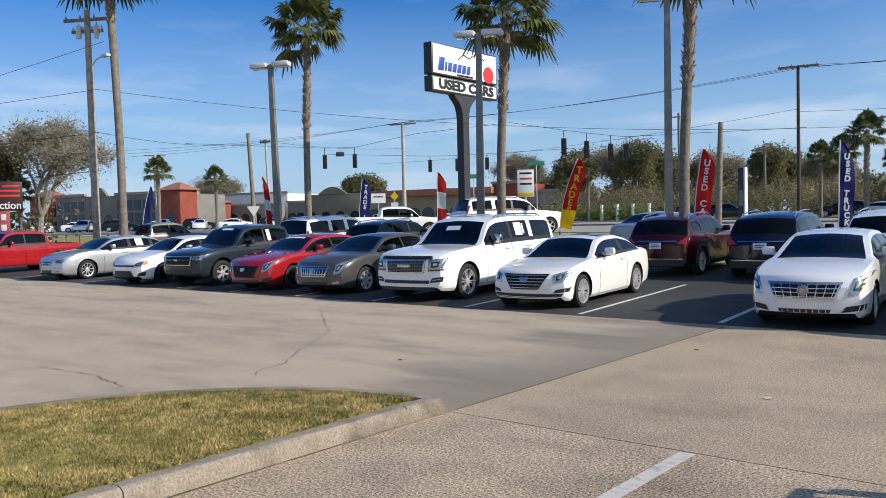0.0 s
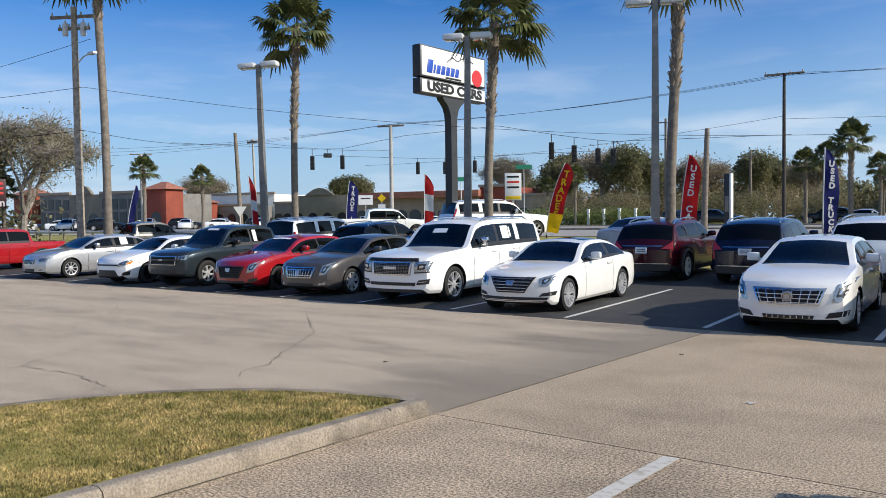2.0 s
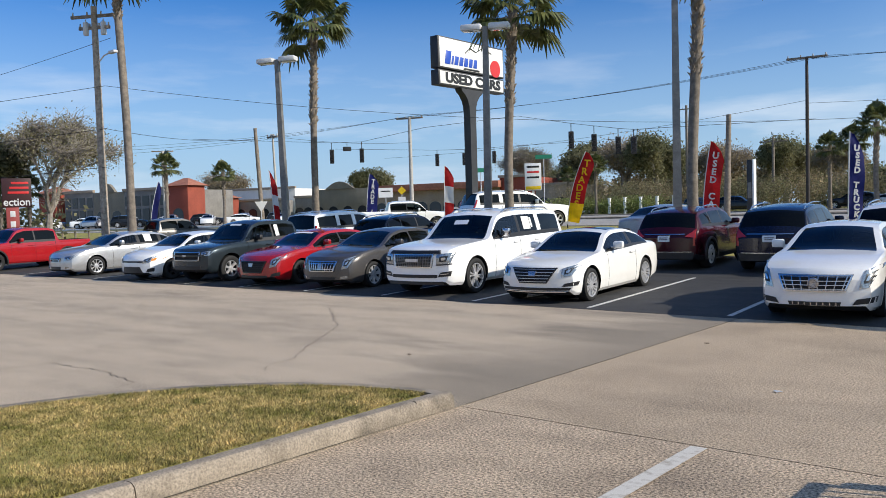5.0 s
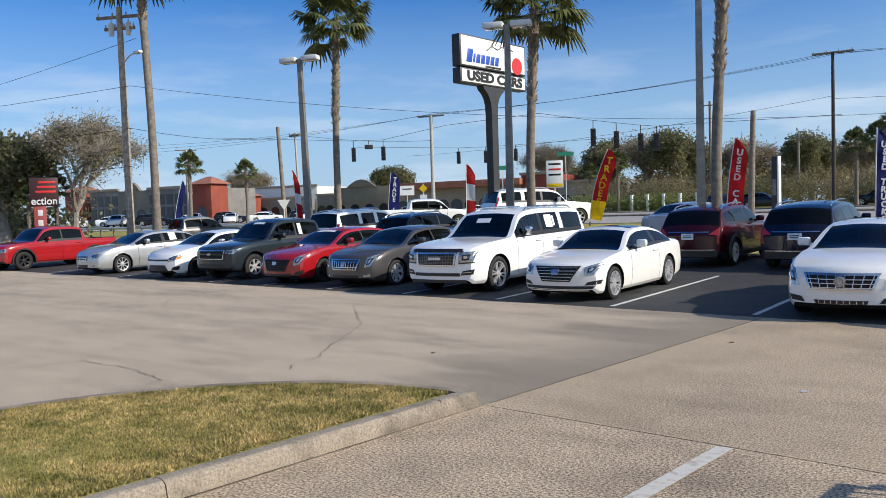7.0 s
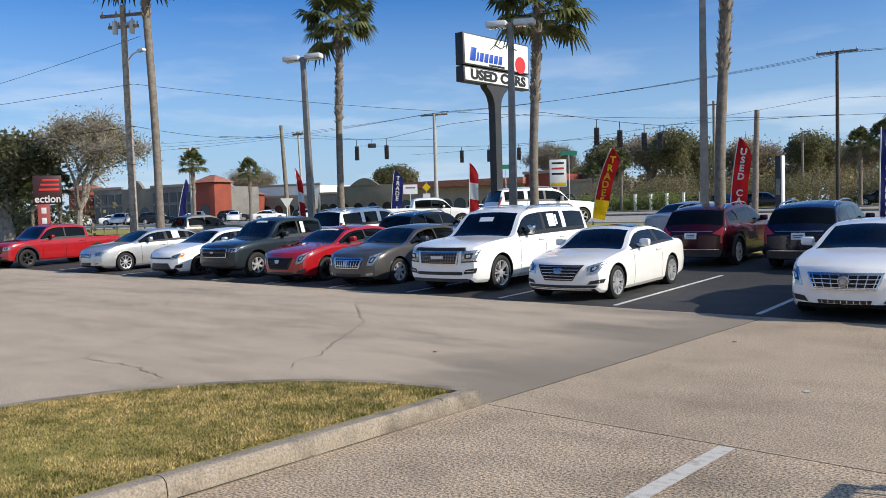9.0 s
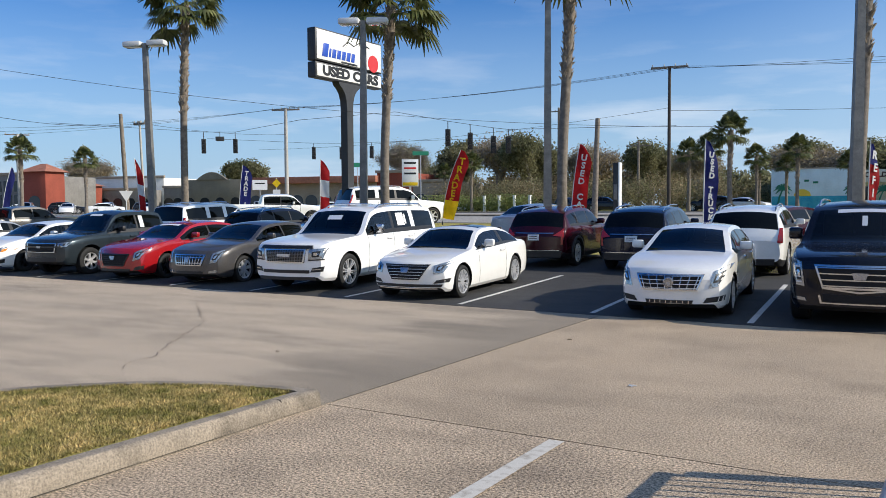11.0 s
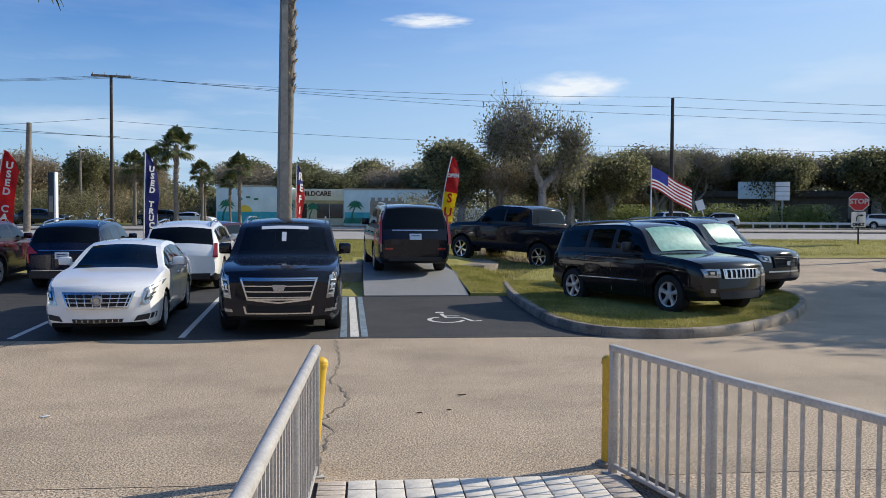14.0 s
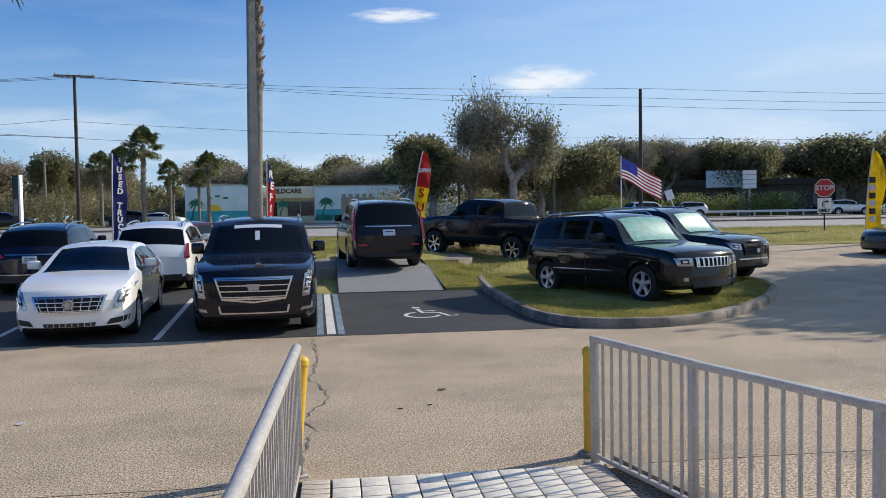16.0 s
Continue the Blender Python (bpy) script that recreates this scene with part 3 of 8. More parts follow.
ISLE = catmull(CTRL)
kerb_run("kerb_island_exit", "weathered concrete kerb round the display island", ISLE, 1.6, width=0.18, height=0.16)
ISLE_POLY = [(x, y) for x, y in ISLE]


def in_poly(x, y, poly):
    c = False
    for (x0, y0), (x1, y1) in zip(poly, poly[1:] + poly[:1]):
        if (y0 > y) != (y1 > y) and x < (x1 - x0) * (y - y0) / (y1 - y0) + x0:
            c = not c
    return c


INNER = []
for i, (x, y) in enumerate(ISLE):
    a, b = ISLE[max(i - 1, 0)], ISLE[min(i + 1, len(ISLE) - 1)]
    t = Vector((b[0] - a[0], b[1] - a[1])).normalized()
    INNER.append((x - t.y * 0.15, y + t.x * 0.15))
bm = bmesh.new()
rows_ = [12.95 + 0.35 * i for i in range(68)]


def span(y, poly):
    xs = sorted(x0 + (x1 - x0) * (y - y0) / (y1 - y0) for (x0, y0), (x1, y1) in zip(poly, poly[1:] + poly[:1]) if (y0 > y) != (y1 > y))
    return (xs[0], xs[-1]) if len(xs) > 1 else None


prev = None
for y in rows_:
    s = span(y, INNER)
    if not s:
        prev = None
        continue
    r = [bm.verts.new((s[0] + (s[1] - s[0]) * i / 10, y, gz(y) + 0.13 + 0.05 * math.sin(math.pi * i / 10) * min(1, (y - 13) / 3))) for i in range(11)]
    if prev:
        for i in range(10):
            bm.faces.new((prev[i], prev[i + 1], r[i + 1], r[i]))
    prev = r
tagged(part("lawn_island", bm, GRASS_EARTH, smooth=False), "mown grass of the kerbed display island", "lawn", kind="structure")
turf("grass_island", "short green grass on the display island", lambda x, y: in_poly(x, y, INNER), 3.6, 10.5, 12.9, 21.5, lambda x, y: gz(y) + 0.14, 3200, 8, (0.02, 0.06), GRASS_GREEN)
turf("grass_verge", "sunlit green verge grass beside the ramp", lambda x, y: not (0.0 < x < 4.1 and y < 30), -6, 11, 21.5, 37.8, lambda x, y: gz(y) - 0.03 + (0.14 if x > 3.9 else 0.0), 520, 9, (0.04, 0.10), GRASS_GREEN)

# display ramp
bm = bmesh.new()
prof = [(19.25, 0.135), (23.0, 0.47), (29.5, 0.62)]
g = []
for y, z in prof:
    w0, w1 = (0.40, 2.85) if y < 22 else (0.36, 3.05)
    g.append([bm.verts.new(v) for v in ((w0, y, gz(y) - 0.1), (w0, y, z), (w1, y, z), (w1, y, gz(y) - 0.1))])
for a, b in zip(g, g[1:]):
    for i in range(3):
        bm.faces.new((a[i], a[i + 1], b[i + 1], b[i]))
bm.faces.new(g[0])
bm.faces.new(g[-1][::-1])
bmesh.ops.recalc_face_normals(bm, faces=bm.faces[:])
ramp = thing("display_ramp", Matrix(), "grey concrete display ramp rising to a platform", "ramp", kind="structure")
part("ramp_slab", bm, RAMPMAT, ramp, smooth=False)
bm = bmesh.new()
rim_a = [(3.06, 24.2), (3.5, 24.1), (3.95, 24.25), (4.35, 24.7), (4.55, 25.3), (4.6, 26.2), (4.6, 29.5), (3.06, 29.5)]
lo_ = [bm.verts.new((x, y, 0.30)) for x, y in rim_a]
hi_ = [bm.verts.new((x, y, 0.56)) for x, y in rim_a]
bm.faces.new(hi_)
for i in range(len(rim_a)):
    k = (i + 1) % len(rim_a)
    bm.faces.new((lo_[i], lo_[k], hi_[k], hi_[i]))
bmesh.ops.recalc_face_normals(bm, faces=bm.faces[:])
part("platform_edge", bm, KERB, ramp, "rounded concrete pad beside the platform", smooth=False)
bm = bmesh.new()


def bank(x, y):
    if y < 19.32:
        return gz(y) - 0.02
    return gz(y) + 0.07 + 0.05 * (y - 19.3) * max(0.0, min(1.0, (4.6 - x) / 1.2)) * (1 if y < 24.3 else 0.9)


sheet(bm, [2.9, 3.3, 3.7, 4.1], [19.305, 19.325, 20.5, 22, 23.5, 25, 27], bank)
tagged(part("lawn_bank", bm, GRASS_EARTH, smooth=False), "low sunlit grass bank beside the display ramp", "lawn", kind="structure")
turf("grass_bank", "sunlit yellow-green grass on the bank beside the ramp", lambda x, y: True, 2.92, 4.08, 19.35, 24.2, bank, 1800, 41, (0.03, 0.07), GRASS_GREEN)
bm = bmesh.new()
box(bm, -0.6, 0.34, 22.9, 29.5, 0.1, 0.45, 0.03)
part("platform_edge", bm, KERB, ramp, smooth=False)

# entrance walk of tiles between the railings
TILE = material("walk_tile", (0.72, 0.655, 0.55), 0.6, vary=0.12, scale=9, bump=0.15)
PAVER = material("walk_paver", (0.55, 0.46, 0.37), 0.75, vary=0.2, scale=9, bump=0.3)
walk_root = thing("walkway", Matrix(), "pale square tiles of the entrance walk with dark joints", "walkway", kind="structure")
bm = bmesh.new()
box(bm, 0.04, 2.32, 0.58, 6.02, -0.04, 0.012)
part("walk_bed", bm, DARK, walk_root, smooth=False)
bm = bmesh.new()
box(bm, -0.095, 0.095, -0.095, 0.095, -0.012, 0.012, 0.006)
tile_me = mesh_of("tile", bm, TILE)
for i in range(9):
    for j in range(27):
        share("tile", tile_me, walk_root, pose(0.40 + 0.2 * i, 5.90 - 0.2 * j, 0.018 + rng.uniform(-0.001, 0.001), 0, 0, rng.uniform(-0.3, 0.3)))
bm = bmesh.new()
box(bm, -0.098, 0.098, -0.045, 0.045, -0.012, 0.012, 0.007)
paver_me = mesh_of("paver", bm, PAVER)
for x in (0.19, 2.20):
    for j in range(54):
        share("paver", paver_me, walk_root, pose(x, 5.95 - 0.1 * j, 0.018, 0, 0, rng.uniform(-0.6, 0.6)))


def bollard(x, y, h, lean=0.0):
    root = thing("bollard", pose(x, y, 0, 0, lean, 0), "yellow painted steel post at the end of the railing", "bollard", "yellow posts by the walk")
    bm = bmesh.new()
    lathe(bm, [(0.05, -0.02), (0.05, h - 0.03), (0.056, h - 0.03), (0.056, h - 0.012), (0.045, h + 0.005), (0.02, h + 0.018), (0.0005, h + 0.02)], 20)
    part("post", bm, YELLOW, root)
    bm = bmesh.new()
    lathe(bm, [(0.058, h - 0.05), (0.0585, h - 0.03), (0.058, h - 0.028), (0.052, h - 0.026)], 20)
    part("cap", bm, YELLOW, root)
    bm = bmesh.new()
    lathe(bm, [(0.10, 0.0), (0.095, 0.025), (0.052, 0.04)], 16)
    part("footing", bm, KERB, root, "chipped concrete footing")


bollard(0.02, 6.26, 0.86, 5.0)
bollard(2.30, 6.32, 0.84)


def railing(path, label, round_top, top=0.97, pickets=0.112):
    """A steel railing along (x, y) posts."""
    root = thing("railing", Matrix(), label, "railing", "railings of the entrance walk")
    P = [Vector((x, y, 0)) for x, y in path]
    ends = [P[0]] + P[1:]
    bm = bmesh.new()
    if round_top:
        d0 = (P[0] - P[1]).normalized()
        tube(bm, [p + Vector((0, 0, top - 0.03)) for p in P[:1]] and [P[0] + d0 * 0.04 + Vector((0, 0, top - 0.035))] + [p + Vector((0, 0, top - 0.035)) for p in P[1:]], 0.036, 14)
    else:
        for k, (a, b) in enumerate(zip(P, P[1:])):
            d = (b - a)
            low = 0.003 * (k % 2)
            ang = math.degrees(math.atan2(d.y, d.x))
            box(bm, -0.03, d.length + 0.028, -0.028, 0.028, top - 0.045 - low, top - low, 0.006, pose(a.x, a.y, 0, 0, 0, ang))
    part("top_rail", bm, STEEL_WHITE, root)
    for a, b in zip(P, P[1:]):
        d = b - a
        ang = math.degrees(math.atan2(d.y, d.x))
        bm = bmesh.new()
        box(bm, 0.0, d.length, -0.018, 0.018, 0.055, 0.085, 0.004, pose(a.x, a.y, 0, 0, 0, ang))
        part("bottom_rail", bm, STEEL_WHITE, root)
        n = int(d.length / pickets)
        for k in range(1, n):
            p = a + d * (k / n)
            share("picket", PICKET, root, pose(p.x, p.y, 0, 0, 0, ang))
    for p in P:
        share("post", RAILPOST, root, pose(p.x, p.y, 0, 0, 0, 15))
    return root


bm = bmesh.new()
box(bm, -0.0085, 0.0085, -0.0085, 0.0085, 0.08, 0.94)
PICKET = mesh_of("picket", bm, STEEL_WHITE)
bm = bmesh.new()
box(bm, -0.026, 0.026, -0.026, 0.026, 0.0, 0.932, 0.004)
box(bm, -0.06, 0.06, -0.06, 0.06, 0.0, 0.012, 0.003)
RAILPOST = mesh_of("post", bm, STEEL_WHITE)
railing([(2.27, 6.10), (2.55, 5.0), (2.93, 3.76), (3.30, 2.55), (3.66, 1.35)], "white painted steel railing with square pickets", False)
railing([(0.06, 6.20), (0.03, 4.7), (0.0, 3.2), (-0.04, 1.75)], "white painted steel railing with a round handrail", True)
bm = bmesh.new()
ribbon(bm, [(2.42, 6.0), (2.66, 5.0), (3.04, 3.7), (3.8, 1.2)], 0.14, 0.03)
r = bmesh.ops.extrude_face_region(bm, geom=bm.faces[:])
bmesh.ops.translate(bm, vec=(0, 0, 0.07), verts=[v for v in r["geom"] if isinstance(v, bmesh.types.BMVert)])
bmesh.ops.recalc_face_normals(bm, faces=bm.faces[:])
tagged(part("edging", bm, KERB, smooth=False), "low pale concrete edging under the railing", "edging", kind="structure")

# street-side lawn by the exit
bm = bmesh.new()
sheet(bm, [15.6, 17, 20, 30, 60], [29.6, 31, 33, 35, 37.7], lambda x, y: gz(y) + (0.10 if 15.7 < x and 29.7 < y < 37.6 else 0.02))
tagged(part("lawn_street", bm, GRASS_EARTH, smooth=False), "mown grass strip between exit lane and street", "lawn", kind="structure")
turf("grass_street", "short green grass of the street-side strip", lambda x, y: True, 15.8, 30, 29.8, 37.5, lambda x, y: gz(y) + 0.08, 320, 31, (0.04, 0.10), GRASS_GREEN)

# showroom wall behind the viewer
bm = bmesh.new()
box(bm, -30, 26, -7.3, -7.0, 0, 4.6)
tagged(part("wall_showroom", bm, material("stucco_wall", (0.55, 0.52, 0.47), 0.9, vary=0.1, scale=2, bump=0.3), smooth=False), "plain stucco showroom wall behind the walk", "wall", kind="structure")

# ---- vehicles ----
WHEELS = {}


def wheel_meshes(radius, rim, width, spokes, mat, split=False):
    """Tyre, rim and hub meshes for a wheel whose axle is x, outer face at +x."""
    key = (radius, rim, width, spokes, mat.name, split)
    if key in WHEELS:
        return WHEELS[key]
    h = width / 2
    bm = bmesh.new()
    lathe(bm, [(rim, -h * 0.9), (rim + 0.02, -h), (radius - 0.045, -h), (radius - 0.012, -h * 0.86), (radius, -h * 0.55), (radius, h * 0.55), (radius - 0.012, h * 0.86), (radius - 0.045, h), (rim + 0.02, h), (rim, h * 0.9)], 36, "x", closed=False)
    tyre = mesh_of("tyre", bm, TYRE)
    bm = bmesh.new()
    lathe(bm, [(rim, h * 0.94), (rim - 0.018, h * 0.9), (rim - 0.024, h * 0.6)], 36, "x")
    n = spokes * (2 if split else 1)
    for k in range(n):
        a = 2 * math.pi * k / n
        if split:
            a = 2 * math.pi * (k // 2) / spokes + (0.16 if k % 2 else -0.16)
        w0, w1 = (0.015, 0.024) if n > 7 else (0.038, 0.052)
        rot = Matrix.Rotation(a, 4, "X")
        inner, outer = 0.05, rim - 0.012
        vs = []
        for r, wd, x0, x1 in ((inner, w0, h * 0.45, h * 0.80), (outer * 0.6, w0 * 1.05, h * 0.5, h * 0.82), (outer, w1, h * 0.5, h * 0.92)):
            vs.append([bm.verts.new(rot @ Vector(p)) for p in ((x0, -wd, r), (x1, -wd * 0.75, r), (x1, wd * 0.75, r), (x0, wd, r))])
        for u, v in zip(vs, vs[1:]):
            for i in range(4):
                bm.faces.new((u[i], u[(i + 1) % 4], v[(i + 1) % 4], v[i]))
    lathe(bm, [(0.0001, h * 0.86), (0.035, h * 0.86), (0.075, h * 0.80), (0.08, h * 0.4)], 20, "x")
    rim_me = mesh_of("rim", bm, mat)
    bm = bmesh.new()
    lathe(bm, [(0.0001, h * 0.1), (rim * 0.62, h * 0.1), (rim * 0.62, -h * 0.1), (rim - 0.05, -h * 0.8), (rim - 0.024, h * 0.6)], 24, "x")
    disc = mesh_of("brake_disc", bm, ALLOY_DARK)
    WHEELS[key] = (tyre, rim_me, disc)
    return WHEELS[key]


def quad_patch(bm, corners, fy, off, thick, nu=6, nv=4):
    """A curved plate over four (x, z) corners, lying on the surface y = fy(x, z)."""
    a, b, c, d = [Vector((*p, 0)) for p in corners]
    front, back = [], []
    for j in range(nv + 1):
        v = j / nv
        rf, rb = [], []
        for i in range(nu + 1):
            u = i / nu
            p = (a * (1 - u) + b * u) * (1 - v) + (d * (1 - u) + c * u) * v
            y = fy(p.x, p.y)
            rf.append(bm.verts.new((p.x, y - off, p.y)))
            rb.append(bm.verts.new((p.x, y - off + thick, p.y)))
        front.append(rf)
        back.append(rb)
    for j in range(nv):
        for i in range(nu):
            bm.faces.new((front[j][i], front[j][i + 1], front[j + 1][i + 1], front[j + 1][i]))
    rim_f = front[0] + [r[-1] for r in front[1:]] + front[-1][-2::-1] + [r[0] for r in front[-2:0:-1]]
    rim_b = back[0] + [r[-1] for r in back[1:]] + back[-1][-2::-1] + [r[0] for r in back[-2:0:-1]]
    for i in range(len(rim_f)):
        k = (i + 1) % len(rim_f)
        bm.faces.new((rim_f[i], rim_b[i], rim_b[k], rim_f[k]))
    bmesh.ops.recalc_face_normals(bm, faces=bm.faces[:])


def mirrored(corners):
    return [(-x, z) for x, z in corners]


def vehicle(name, label, category, S, body_mat, m, group=""):
    """A road vehicle: front at y = 0 looking along -y, wheels on z = 0. S holds its sizes and profile."""
    L, W, wb, fo = S["L"], S["W"], S["wb"], S["fo"]
    R, RIM, TW = S["R"], S["rim"], S.get("tw", 0.24)
    hw = W / 2
    top, belt = S["top"], S["belt"]
    clear = S.get("clear", 0.2)
    tumble = S.get("tumble", 0.5)
    bow_f, bow_r = S.get("bow_f", 0.28), S.get("bow_r", 0.16)
    lean = S.get("lean", 0.0)
    plan = S.get("plan", [(0, 0.86), (0.1, 0.91), (0.35, 0.965), (0.9, 0.995), (1.6, 1.0), (L - 1.4, 1.0), (L - 0.5, 0.97), (L - 0.12, 0.93), (L, 0.87)])
    low = [(0, clear + 0.10), (0.12, clear + 0.02), (0.5, clear), (L - 0.6, clear), (L - 0.15, clear + 0.06), (L, clear + 0.16)]
    arch = R + S.get("arch", 0.055)
    axles = (fo, fo + wb)
    ws, rw = S["windshield"], S["rear_glass"]
    seams = S["doors"]
    # stations along the length
    st = {0.0, 0.03, 0.07, 0.12, L, L - 0.03, L - 0.07, L - 0.12}
    k = 0.18
    while k < L - 0.16:
        st.add(round(k, 3))
        k += 0.065
    for q in (*ws, *rw, *S.get("cuts", ())):
        st.add(q)
    for q in seams:
        st = {v for v in st if abs(v - q) > 0.02}
        st |= {q - 0.006, q + 0.006}
    st = sorted(st)
    clean = [st[0]]
    for v in st[1:]:
        if v - clean[-1] > 0.009:
            clean.append(v)
    st = clean
    LOW, SIDE, TOP = 13, 6, 6
    shape = S.get("section", [(0, 0.90), (0.07, 0.955), (0.16, 0.975), (0.4, 1.0), (0.62, 0.995), (0.80, 0.985), (0.90, 0.975), (1, 0.945)])
    grid = []
    for s in st:
        w = hw * smooth_keys(plan, s)
        zb, zs, zt = lerp_keys(low, s), smooth_keys(belt, s), smooth_keys(top, s)
        zt = max(zt, zs + 0.025)
        half = [(0.0, zb + 0.01), (w * 0.6, zb)]
        for i in range(LOW):
            q = i / (LOW - 1)
            half.append((w * smooth_keys(shape, q), zb + (zs - zb) * q))
        sx = half[-1][0]
        xe = sx - 0.012 - tumble * (zt - zs)
        ze = zt - min(0.055, 0.5 * (zt - zs))
        for i in range(1, SIDE + 1):
            q = i / SIDE
            half.append((sx - 0.012 * min(1, q * 3) + (xe - sx + 0.012) * q + 0.02 * math.sin(math.pi * q) * min(1, (zt - zs) * 3), zs + (ze - zs) * q))
        for i in range(1, TOP + 1):
            x = xe * math.cos(math.pi / 2 * i / TOP) if i < TOP else 0.0
            half.append((x, ze + (zt - ze) * (1 - (x / xe) ** 2)))
        row = []
        for x, z in half:
            y = s
            if s < 1.3:
                y += (bow_f * (x / hw) ** 2 + lean * max(0, z - 0.5)) * (1 - s / 1.3) ** 2
            if s > L - 1.0:
                y -= bow_r * (x / hw) ** 2 * (1 - (L - s) / 1.0) ** 2
            row.append([x, y, z])
        grid.append(row)
    n = len(grid[0])
    i_low, i_belt, i_edge = 2, 2 + LOW - 1, 2 + LOW - 1 + SIDE
    # wheel arches: side points inside are pushed out to the circle
    inside = set()
    for j, row in enumerate(grid):
        for i in range(i_belt + 1):
            for a in axles:
                dy, dz = row[i][1] - a, row[i][2] - R
                d = math.hypot(dy, dz)
                if i < i_low:
                    if abs(dy) < arch:
                        inside.add((j, i))
                elif d < arch or (abs(dy) < arch * 0.985 and dz < 0):
                    inside.add((j, i))
    moved = {}
    for j, i in inside:
        if i >= i_low:
            p = grid[j][i]
            a = min(axles, key=lambda v: abs(v - p[1]))
            dy, dz = p[1] - a, p[2] - R
            if dz < 0:
                moved[j, i] = [p[0], a + math.copysign(arch, dy), p[2]]
            else:
                d = max(math.hypot(dy, dz), 1e-6)
                moved[j, i] = [p[0], a + dy / d * arch, R + dz / d * arch]
    cats = {}
    for j in range(len(st) - 1):
        mid = (st[j] + st[j + 1]) / 2
        seam = next((q for q in seams if abs(mid - q) < 0.004), None)
        tall = smooth_keys(top, mid) - smooth_keys(belt, mid)
        for i in range(n - 1):
            ids = ((j, i), (j + 1, i), (j + 1, i + 1), (j, i + 1))
            if all(v in inside for v in ids):
                continue
            cat = "body"
            if i < i_low:
                cat = "underbody"
            elif i < i_belt:
                if i < i_low + S.get("sill_rows", 1):
                    cat = "rocker_panel"
                elif seam is not None:
                    cat = "door_seal"
                elif seams and seams[0] < mid < seams[-1]:
                    cat = "door%d" % sum(mid > q for q in seams)
                elif mid < 0.5 and i < i_belt - 2:
                    cat = "front_bumper"
                elif mid > L - 0.45 and i < i_belt - 4:
                    cat = "rear_bumper"
            elif i < i_edge:
                g0, g1 = S["side_glass"]
                if g0 < mid < g1 and i > i_belt and i < i_edge - 1 and tall > 0.16:
                    pil = [q for k_, q in enumerate(S["pillars"]) if abs(mid - q) < (0.11 if k_ in S.get("body_pillars", ()) else S.get("pillar_w", 0.05))]
                    if not pil:
                        cat = "window%d" % sum(mid > q for q in S["pillars"])
                    elif S["pillars"].index(pil[0]) not in S.get("body_pillars", ()):
                        cat = "pillar%d" % sum(mid > q + 0.1 for q in S["pillars"])
                elif g0 < mid < g1 and i == i_belt and tall > 0.1:
                    cat = "window_trim"
            else:
                if ws[0] < mid < ws[1] and i > i_edge + 1:
                    cat = "windshield"
                elif rw[0] < mid < rw[1] and i > i_edge:
                    cat = "rear_window"
                elif 0.13 < mid < ws[0] - 0.03:
                    cat = "hood"
                elif "bed" in S and S["bed"][0] < mid < S["bed"][1] and i > i_edge:
                    continue
                elif "sunroof" in S and S["sunroof"][0] < mid < S["sunroof"][1] and i > i_edge + 1:
                    cat = "sunroof"
            cats.setdefault(cat, []).append(ids)
    root = thing(name, m, label, category, group)
    names = {"door1": "door", "door2": "door", "door3": "door"}
    mats = {"underbody": DARK, "rocker_panel": S.get("sill_mat", body_mat), "door_seal": BLACK, "windshield": GLASS, "rear_window": S.get("rear_glass_mat", PRIVACY), "pillar": BLACK, "window_trim": S.get("trim", BLACK), "sunroof": PRIVACY}

    def emit(cat, ids_list, sides, pname, mat, shift=0.0):
        bm = bmesh.new()
        for side in sides:
            vs = {}
            for ids in ids_list:
                for v in ids:
                    if v not in vs:
                        p = moved.get(v, grid[v[0]][v[1]])
                        vs[v] = bm.verts.new(((p[0] - shift) * side, p[1], p[2]))
                f = [vs[v] for v in ids]
                if side < 0:
                    f.reverse()
                try:
                    bm.faces.new(f)
                except ValueError:
                    pass
        bmesh.ops.remove_doubles(bm, verts=bm.verts[:], dist=0.0008)
        return part(pname, bm, mat, root)

    door_obs = []
    for cat, lst in cats.items():
        if cat.startswith("door") and cat != "door_seal":
            for side in (1, -1):
                door_obs.append((emit(cat, lst, (side,), "door", body_mat), int(cat[4:]), side))
        elif cat.startswith("window") and cat != "window_trim":
            g = GLASS if (cat == "window0" and not S.get("all_dark")) else PRIVACY
            for side in (1, -1):
                emit(cat, lst, (side,), "side_window", g)
        elif cat.startswith(("pillar", "window_trim", "rocker", "front_b", "rear_b", "door_seal")):
            key = "pillar" if cat.startswith("pillar") else cat
            for side in (1, -1):
                emit(cat, lst, (side,), key, mats.get(key, body_mat), 0.012 if cat == "door_seal" else 0.0)
        else:
            emit(cat, lst, (1, -1), cat, mats.get(cat, body_mat))
    if "bed" in S:
        b0, b1 = S["bed"]
        zr = smooth_keys(belt, (b0 + b1) / 2)
        bm = bmesh.new()
        box(bm, -hw * 0.86, hw * 0.86, b0 - 0.02, b1 + 0.02, zr - 0.52, zr - 0.46)
        for sx in (-1, 1):
            box(bm, sx * hw * 0.86 - 0.015, sx * hw * 0.86 + 0.015, b0, b1, zr - 0.5, zr + 0.02)
        for sy in (b0, b1):
            box(bm, -hw * 0.86, hw * 0.86, sy - 0.015, sy + 0.015, zr - 0.5, zr + 0.02)
        part("load_bed", bm, DARK, root, "dark open load bed")
